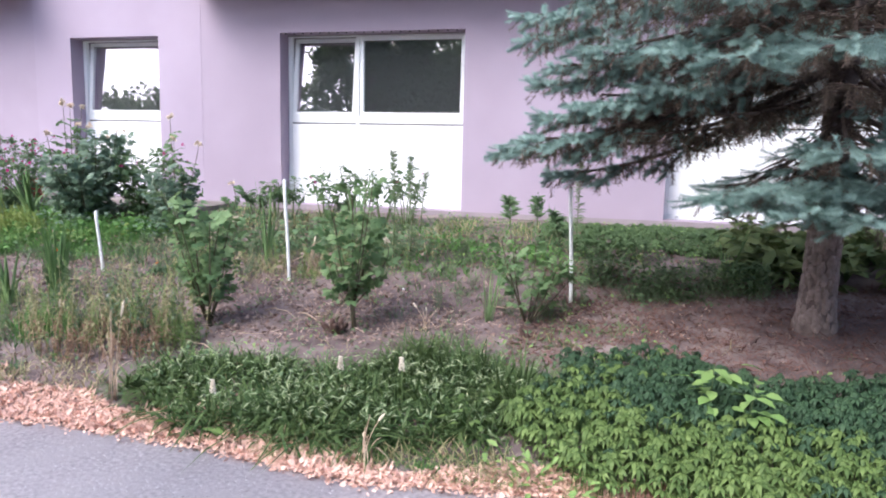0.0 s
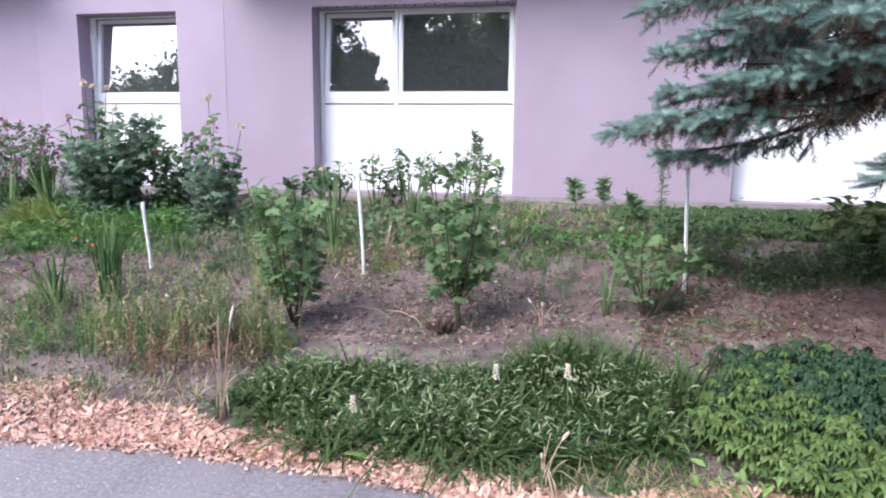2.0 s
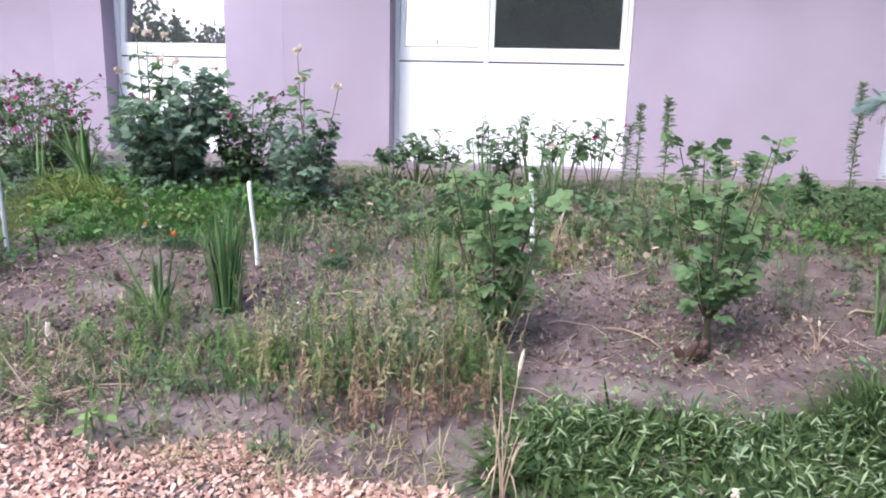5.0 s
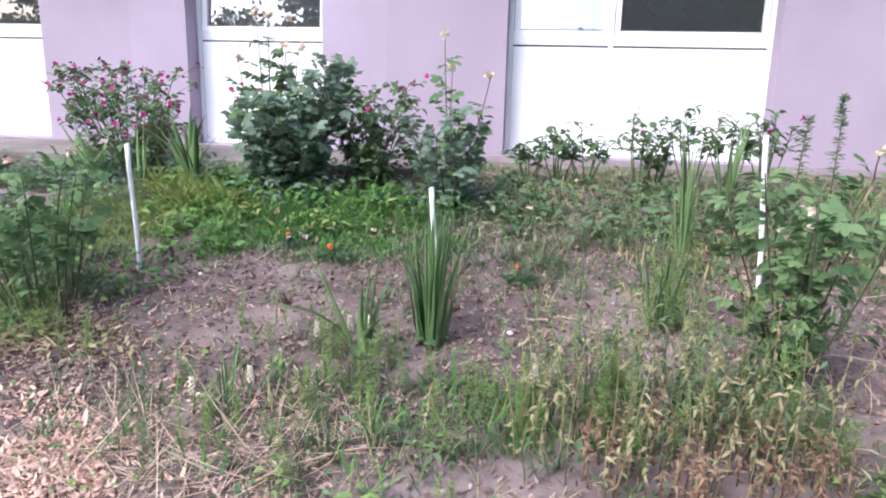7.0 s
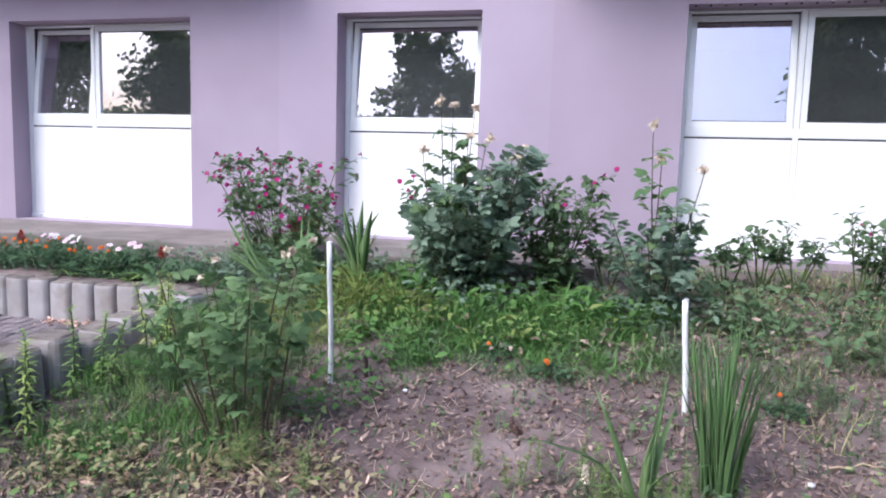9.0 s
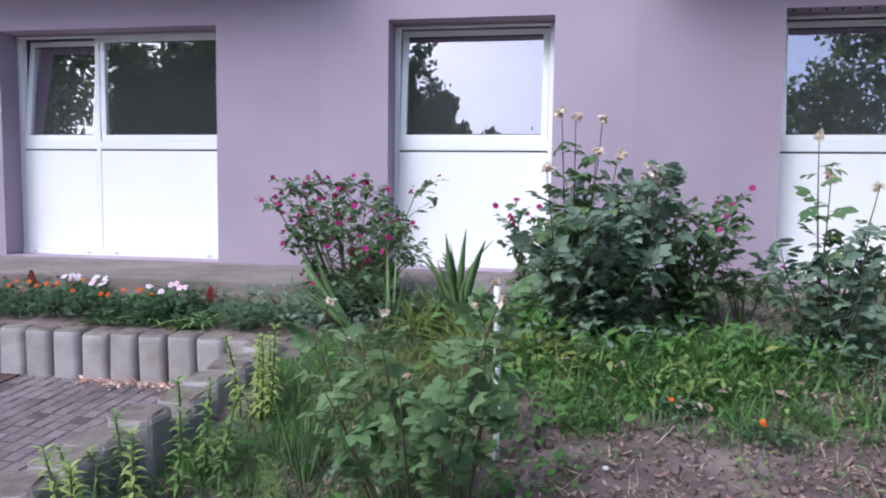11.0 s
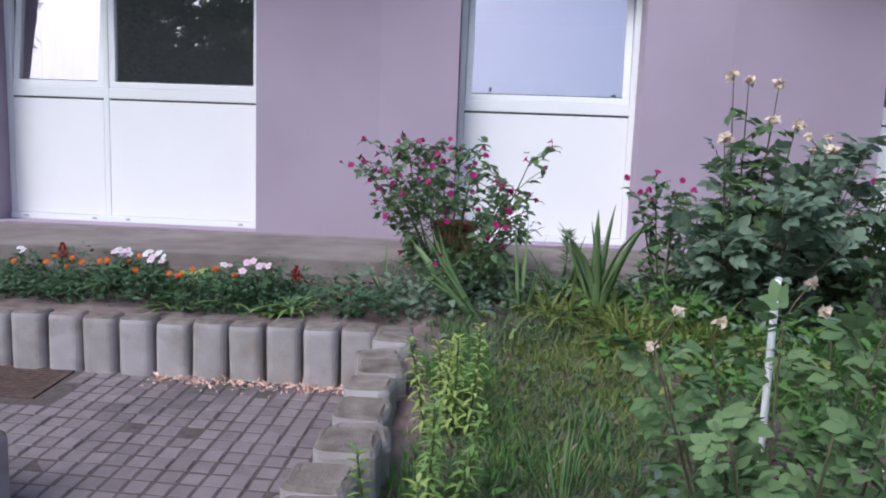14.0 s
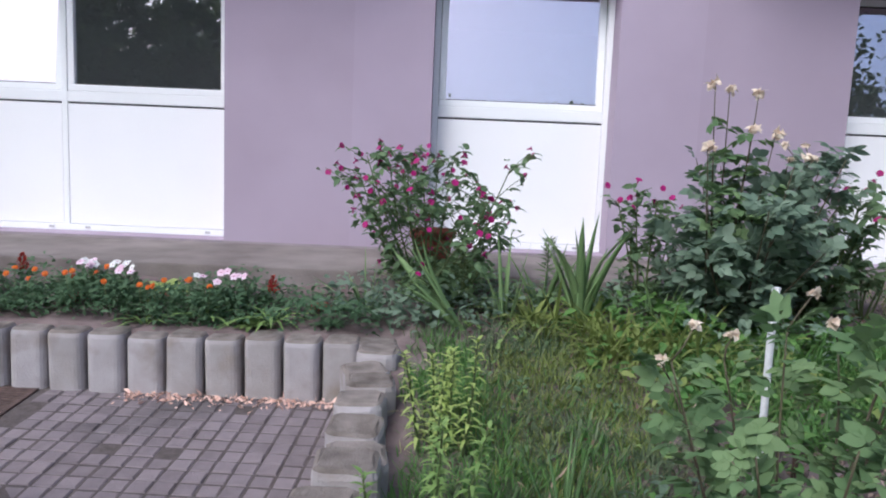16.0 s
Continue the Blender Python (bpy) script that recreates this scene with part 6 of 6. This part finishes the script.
EAR = mat("bleached grass ear", (0.78, 0.72, 0.58), (0.60, 0.50, 0.36), 0.85, 90, 0.8, 300)


def dry_grass(x, y, h, n, seed, label):
    r = np.random.default_rng(seed)
    b = base("dry_grass_stalk", x, y, land(x, y), label, "dry grass")
    for k in range(n):
        top = np.array([r.normal(0, 0.05), r.normal(0, 0.04), h * (0.95 if k == 0 else 0.45 + 0.45 * r.random())])
        c = bez((r.normal(0, 0.02), r.normal(0, 0.02), -0.01), top * (0.2, 0.2, 0.6), top, 7)
        st = part("stalk", tube(Geo(), c, np.linspace(0.0035, 0.0018, 7), 4), STRAW, b)
        if k < 1 + (h < 0.3):
            ear = np.array([along(c, q)[0] for q in np.linspace(0.8, 1.0, 7)])
            part("ear", tube(Geo(), ear, np.array([0.002, 0.005, 0.0065, 0.007, 0.0065, 0.005, 0.002]) * (1 if k else 1.15), 7), EAR, st, "bleached ear", smooth=True)
        else:
            part("dry_blade", leaves(Geo(), c[3:4], r.normal(0, 1, (1, 3)) + (0, 0, 0.6), (0, 0, 1), 0.12, 0.007, 0.9, 0.2, "blade"), STRAW, st)


dry_grass(-2.72, 3.28, 0.6, 7, 421, "pale dry grass with bleached ears at the lane's edge")
dry_grass(-1.15, 3.1, 0.25, 6, 422, "small tuft of dry grass at the lane's edge")
dry_grass(-2.6, 5.5, 0.35, 8, 423, "tuft of bent dry straw near a stake")
dry_grass(-1.3, 4.6, 0.2, 5, 424, "bent dry straw on bare soil")


def seedling(x, y, h, seed, label, material=LIGHT_LEAF, leaf=0.1, n=20):
    r = np.random.default_rng(seed)
    b = base("seedling", x, y, land(x, y), label, "seedling")
    top = np.array([r.normal(0, 0.03), r.normal(0, 0.03), h])
    c = bez((0, 0, -0.01), top * (0.5, 0.5, 0.5), top, 6)
    part("stem", tube(Geo(), c, np.linspace(0.004, 0.002, 6), 4), STEM, b)
    g = Geo()
    for k in range(n):
        p, _ = along(c, 0.4 + 0.6 * r.random())
        a = 6.28 * r.random()
        o = np.array([math.cos(a), math.sin(a), 0.15])
        leaves(g, p + o * 0.12 * r.random(), o, (0, 0, 1) + r.normal(0, 0.25, 3), leaf * (0.6 + 0.5 * r.random()), leaf * 0.5, 0.3, 0.2, "ovate")
    part("leaves", g, material, b, kind="stuff", smooth=True)


seedling(0.45, 3.72, 0.34, 431, "light green tree seedling above ground cover", LIGHT_LEAF, 0.13, 26)
seedling(0.62, 3.66, 0.33, 432, "light green tree seedling above ground cover", LIGHT_LEAF, 0.12, 18)
seedling(-0.72, 3.3, 0.28, 433, "bright young seedling at the edge of cover", PACHY_LIGHT, 0.06, 16)
seedling(-2.05, 3.05, 0.06, 434, "flat green rosette leaf at the lane's edge", LIGHT_LEAF, 0.16, 5)
seedling(-4.3, 3.4, 0.12, 435, "small fresh weed in litter", LIGHT_LEAF, 0.07, 10)
seedling(-8.98, 4.86, 0.52, 437, "small green plant behind concrete blocks", BED_LEAF, 0.07, 60)
seedling(-7.2, 4.0, 0.15, 436, "small fresh weed by lilies", LIGHT_LEAF, 0.09, 12)


def marigold(x, y, z, seed, n, material, label, h=0.12, size=0.02, petals=9, leaf=0.04):
    r = np.random.default_rng(seed)
    b = base("bedding_flower", x, y, z, label, "bedding flower", "bedding flowers")
    m = 150
    a, q, u = r.random(m) * 6.28, 0.085 * np.sqrt(r.random(m)), r.random(m)
    p = np.column_stack([q * np.cos(a), q * np.sin(a), h * (1 - (q / 0.12) ** 2) * (0.35 + 0.65 * u)])
    d = np.stack([np.cos(a), np.sin(a), r.normal(0.6, 0.5, m)], 1)
    part("foliage", leaves(Geo(), p, d, np.array([0, 0, 1]) + r.normal(0, 0.4, (m, 3)), leaf, leaf * 0.36, 0.4, 0.3, "lance"), BED_LEAF, b, kind="stuff", smooth=True)
    for k in range(n):
        q = np.array([r.normal(0, 0.035), r.normal(0, 0.03) - 0.015, h + 0.03 * r.random()])
        part("stalk", tube(Geo(), [(q[0] * 0.5, q[1] * 0.5, 0), q], 0.002, 4), STEM, b)
        g = Geo()
        ax = unit(np.array([0.5 * r.normal(), -0.9 + 0.5 * r.normal(), 0.8]))
        e1 = unit(np.cross(ax, (1, 0.1, 0)))
        e2 = np.cross(ax, e1)
        for ring in range(1 if petals < 7 else 2):
            a = np.arange(petals) * 6.28 / petals + ring * 0.3
            leaves(g, np.tile(q + ax * 0.004 * ring, (petals, 1)), np.outer(np.cos(a), e1) + np.outer(np.sin(a), e2) + (0.2 + 0.6 * ring) * ax, ax, size * (1 - 0.3 * ring), size * 0.85, 0.2, 0.2, "round")
        part("flower", g, material, b, smooth=True)
        if petals < 7:
            part("flower_centre", blob(Geo(), q + ax * 0.003, size * 0.16, 0.6, 6), PINK, b)


COLEUS = green("dark red coleus leaf", (0.20, 0.035, 0.03), (0.34, 0.07, 0.05))
marigold(-5.08, 5.4, land(-5.08, 5.4), 500, 3, ORANGE, "small orange marigold on bare soil", 0.08, 0.016)
marigold(-5.4, 5.62, land(-5.4, 5.62), 501, 1, ORANGE, "small orange marigold in weeds", 0.08, 0.014)
marigold(-3.98, 5.35, land(-3.98, 5.35), 502, 1, ORANGE, "small orange marigold beside sword leaves", 0.08, 0.014)
r = np.random.default_rng(505)
for k, (x, y) in enumerate([(-9.5, 6.42), (-9.43, 6.5), (-9.36, 6.58), (-9.23, 6.42), (-9.03, 6.42), (-8.9, 6.45), (-8.76, 6.4), (-8.66, 6.47), (-8.54, 6.38), (-9.62, 6.5), (-9.8, 6.45), (-9.95, 6.5), (-10.2, 6.45), (-10.45, 6.5), (-10.7, 6.45), (-9.12, 6.55), (-8.82, 6.56)]):
    marigold(x, y, land(x, y), 510 + k, 1 + k % 2, ORANGE, "ferny marigold with small orange flowers behind concrete blocks", 0.19, 0.018)
for k, (x, y, c, n) in enumerate([(-9.25, 6.66, PALE_PINK, 5), (-9.17, 6.78, WHITE_PETAL, 5), (-9.3, 6.7, WHITE_PETAL, 4), (-9.04, 6.62, PALE_PINK, 3), (-8.47, 6.7, PALE_PINK, 3), (-8.46, 6.5, PALE_PINK, 1), (-8.64, 6.58, WHITE_PETAL, 1), (-8.56, 6.52, PALE_PINK, 1), (-8.37, 6.63, PALE_PINK, 2), (-9.9, 6.7, WHITE_PETAL, 2), (-10.5, 6.7, PALE_PINK, 3)]):
    marigold(x, y, land(x, y), 530 + k, n, c, "white bedding flowers among green leaves" if c is WHITE_PETAL else "pale pink bedding flowers among green leaves", 0.2, 0.026, 5, 0.05)


def plume(x, y, seed):
    b = base("red_plume_flower", x, y, land(x, y), "upright dark red plume flower", "bedding flower", "red plume flowers")
    r = np.random.default_rng(seed)
    m = 30
    part("leaves", leaves(Geo(), np.column_stack([r.normal(0, 0.03, (m, 2)), 0.12 * r.random(m)]), r.normal(0, 1, (m, 3)) + (0, 0, 0.4), (0, 0, 1), 0.06, 0.025, 0.3), BED_LEAF, b, kind="stuff")
    m = 110
    u = r.random(m)
    a = r.random(m) * 6.28
    w = 0.026 * (1 - u ** 2)
    g = leaves(Geo(), np.stack([w * np.cos(a), w * np.sin(a), 0.12 + 0.09 * u], 1), np.stack([np.cos(a), np.sin(a), 1.4 * np.ones(m)], 1), (0, 0, 1), 0.02, 0.012, 0.1)
    part("plume", g, RED, b)


plume(-9.75, 6.82, 551), plume(-8.26, 6.66, 552)


def rosette_plant(x, y, n, length, width, seed, material, label, name="bedding_plant"):
    r = np.random.default_rng(seed)
    b = base(name, x, y, land(x, y), label, "bedding plant")
    for k in range(n):
        a = 6.28 * (k + r.random()) / n
        g = leaves(Geo(), (0.01 * math.cos(a), 0.01 * math.sin(a), 0), (math.cos(a), math.sin(a), 1.0 + 0.5 * r.random()), (-math.cos(a), -math.sin(a), 0.6), length * (0.7 + 0.5 * r.random()), width, 0.8, 0.3, "lance")
        part("leaf", g, material, b, smooth=True)


rosette_plant(-8.97, 6.9, 14, 0.22, 0.06, 561, LILY, "variegated yellow-green leaf rosette in the flower bed")
rosette_plant(-8.92, 6.76, 18, 0.11, 0.035, 565, COLEUS, "dark red leafy plant in the flower bed", "coleus_plant")
rosette_plant(-9.38, 6.62, 14, 0.12, 0.03, 568, COLEUS, "dark red leafy plant in the flower bed", "coleus_plant")
rosette_plant(-7.98, 6.7, 14, 0.11, 0.03, 566, COLEUS, "dark red leafy plant in the flower bed", "coleus_plant")
rosette_plant(-8.22, 6.47, 16, 0.27, 0.026, 562, LIGHT_LEAF, "arching pale green strap leaves in the flower bed")
rosette_plant(-8.54, 6.42, 7, 0.24, 0.02, 567, LIGHT_LEAF, "few arching strap leaves over the edging")
rosette_plant(-8.84, 6.35, 6, 0.2, 0.022, 563, LIGHT_LEAF, "few yellowing strap leaves over the edging")
rosette_plant(-8.3, 6.36, 16, 0.1, 0.05, 564, PACHY_LIGHT, "low fresh green leafy plant over the edging")
rosette_plant(-7.9, 6.42, 16, 0.09, 0.04, 569, BED_LEAF, "low bluish leafy plant over the edging")


def bed_leaves():
    r = np.random.default_rng(571)
    n = 7000
    x, y = r.uniform(-12.4, -7.65, n), 6.29 + 0.66 * r.random(n)
    z = np.array([land(a, b) for a, b in zip(x, y)]) + 0.17 * r.random(n) * (0.65 + 0.5 * np.sin(x * 5) * np.sin(y * 7 + x))
    a = r.random(n) * 6.28
    d = np.stack([np.cos(a), np.sin(a), r.normal(0.4, 0.4, n)], 1)
    return leaves(Geo(), np.stack([x, y, z], 1), d, np.array([0, 0, 1]) + r.normal(0, 0.4, (n, 3)), 0.03 + 0.035 * r.random(n), 0.02, 0.4, 0.3, "ovate")


thing("bed_foliage", bed_leaves(), BED_LEAF, "dense green bedding foliage behind concrete blocks", "bedding plants", kind="stuff", smooth=True)


# ---- trees across the lane, seen in the window panes ----
def far_tree(x, y, h, crown_r, crown_z, seed, n=9500):
    r = np.random.default_rng(seed)
    b = base("garden_tree", x, y, 0, "tall dark green broadleaf tree across the lane", "tree", "trees across the lane")
    part("trunk", tube(Geo(), [(0, 0, -0.1), (0.05, 0, h * 0.25), (0.1, 0.1, h * 0.55), (0, 0, h * 0.85)], [0.22, 0.17, 0.12, 0.04], 8), BARK, b, smooth=True)
    cl = r.normal(0, 1, (150, 3))
    cl = unit(cl) * (0.2 + 0.8 * r.random((150, 1)) ** 0.6) * (crown_r, crown_r, (h - crown_z) / 2) + (0, 0, (h + crown_z) / 2)
    wood = Geo()
    for c in cl[:16]:
        tube(wood, bez((0.05, 0, h * 0.3), c * (0.3, 0.3, 0.8), c, 6), np.linspace(0.06, 0.015, 6), 5)
    part("limbs", wood, BARK, b)
    k = r.integers(0, 150, n)
    p = cl[k] + r.normal(0, 1, (n, 3)) * (0.06 + 0.11 * r.random((150, 1)))[k] * crown_r
    d, s, _ = frames_of(r.normal(0, 1, (n, 3)), r.normal(0, 1, (n, 3)))
    q = (0.09 + 0.09 * r.random(n))[:, None]
    v = np.stack([p - d * q, p + s * q * 0.6, p + d * q, p - s * q * 0.6], 1).reshape(-1, 3)
    a = 4 * np.arange(n)[:, None]
    part("crown", Geo().add(v, np.concatenate([a + (0, 1, 2), a + (0, 2, 3)])), TREE_LEAF, b, kind="stuff")


for k, (x, y, h, cr, cz) in enumerate([(-12.1, -10, 10.9, 1.7, 1.5), (-10.6, -10.3, 8.4, 0.9, 2.0), (-8.7, -10.6, 7.4, 0.9, 1.2), (-19, -10, 8.0, 2.3, 0.8), (-22.2, -11, 7.6, 2.3, 0.8), (-25.5, -11, 3.4, 2.0, 0.6), (-15.9, -11, 7.6, 2.2, 0.8), (-6.5, -11, 6.4, 2.5, 0.6), (-3.0, -11, 6.4, 2.5, 0.6), (0.3, -11.5, 6.6, 2.4, 0.6), (-9.2, -12, 6.5, 2.4, 0.6), (-4.8, -13, 6.7, 2.4, 0.6), (-1.4, -13, 6.8, 2.4, 0.6), (1.8, -10, 9.6, 1.7, 1.5), (4.8, -11, 13.0, 2.7, 1.0), (8, -11, 8.4, 2.6, 0.6), (-28.5, -10, 14, 3.0, 6.5), (-34, -12, 3.8, 3, 0.8), (12, -12, 7, 3, 1.0), (-11.8, -11.8, 6.4, 2.2, 1.0)]):
    far_tree(x, y, h, cr, cz, 600 + k)


# ---- small odd things on the soil ----
def root_stump(x, y, size, seed, label):
    r = np.random.default_rng(seed)
    b = base("root_stump", x, y, land(x, y), label, "stump")
    for k in range(7):
        a = 6.28 * r.random()
        e = np.array([math.cos(a) * size, math.sin(a) * size, size * (0.3 + 0.9 * r.random())])
        part("root_knob", tube(Geo(), bez((0, 0, -0.02), e * (0.6, 0.6, 0.2), e, 6), np.linspace(size * 0.4, size * 0.16, 6), 6), RUST, b, smooth=True)


root_stump(-1.93, 4.5, 0.09, 701, "dark gnarled root stump at a rose's foot")
root_stump(-0.62, 4.72, 0.06, 702, "dark curled root on bare soil")
root_stump(-5.15, 4.85, 0.05, 703, "dark clump of earth and roots")


def stick(x, y, length, ang, seed, label):
    r = np.random.default_rng(seed)
    d = np.array([math.cos(radians(ang)), math.sin(radians(ang)), 0])
    pts = [np.array([x, y, 0]) + d * length * u + (0, 0, land(x + d[0] * length * u, y + d[1] * length * u) + 0.012 + 0.03 * math.sin(u * 3.1)) for u in np.linspace(0, 1, 7)]
    return thing("stick", tube(Geo(), np.array(pts) + r.normal(0, 0.006, (7, 3)), np.linspace(0.006, 0.003, 7), 5), STRAW, label, "stick", "dry sticks on the soil")


for k, (x, y, ln, ang) in enumerate([(-2.6, 4.75, 0.35, -20), (-2.3, 4.7, 0.3, -35), (-3.0, 4.1, 0.45, -12), (-2.9, 5.6, 0.4, 60), (-2.45, 5.75, 0.35, 110), (-3.9, 4.9, 0.25, 10), (-6.1, 4.3, 0.3, 150), (-4.8, 3.5, 0.5, 30), (-1.0, 5.1, 0.3, 5), (-6.95, 5.0, 0.3, 60)]):
    stick(x, y, ln, ang, 710 + k, "bent dry pale stick lying on soil")
for k, (x, y) in enumerate([(-3.05, 3.5), (-2.55, 3.62), (-4.0, 4.75), (-1.7, 5.3), (-5.75, 5.05), (-3.2, 5.9)]):
    thing("pale_stone", blob(Geo(), (x, y, land(x, y) + 0.012), 0.011 + 0.003 * (k % 3), 0.7, 8), STAKE, "small pale stone lying on soil", "stone", "pale stones on the soil", smooth=True)


def crack(points, width, seed):
    """A thin dark wandering crack in the asphalt."""
    r = np.random.default_rng(seed)
    k = np.linspace(0, 1, 40)
    xs = np.interp(k, np.linspace(0, 1, len(points)), [p[0] for p in points]) + r.normal(0, 0.008, 40)
    ys = np.interp(k, np.linspace(0, 1, len(points)), [p[1] for p in points]) + r.normal(0, 0.008, 40)
    w = width * (0.4 + 0.8 * r.random(40))
    v = np.concatenate([np.stack([xs - w, ys, np.full(40, 0.0015)], 1), np.stack([xs + w, ys + w, np.full(40, 0.0015)], 1)])
    i = np.arange(39)
    return thing("asphalt_crack", Geo().add(v, np.concatenate([np.stack([i, i + 40, i + 41], 1), np.stack([i, i + 41, i + 1], 1)])), JOINT, "thin dark crack in worn asphalt", "crack", kind="structure")


crack([(-4.2, 2.2), (-3.8, 2.5), (-3.62, 2.9)], 0.004, 731)
crack([(-2.2, 2.1), (-1.95, 2.45), (-1.5, 2.7)], 0.003, 732)
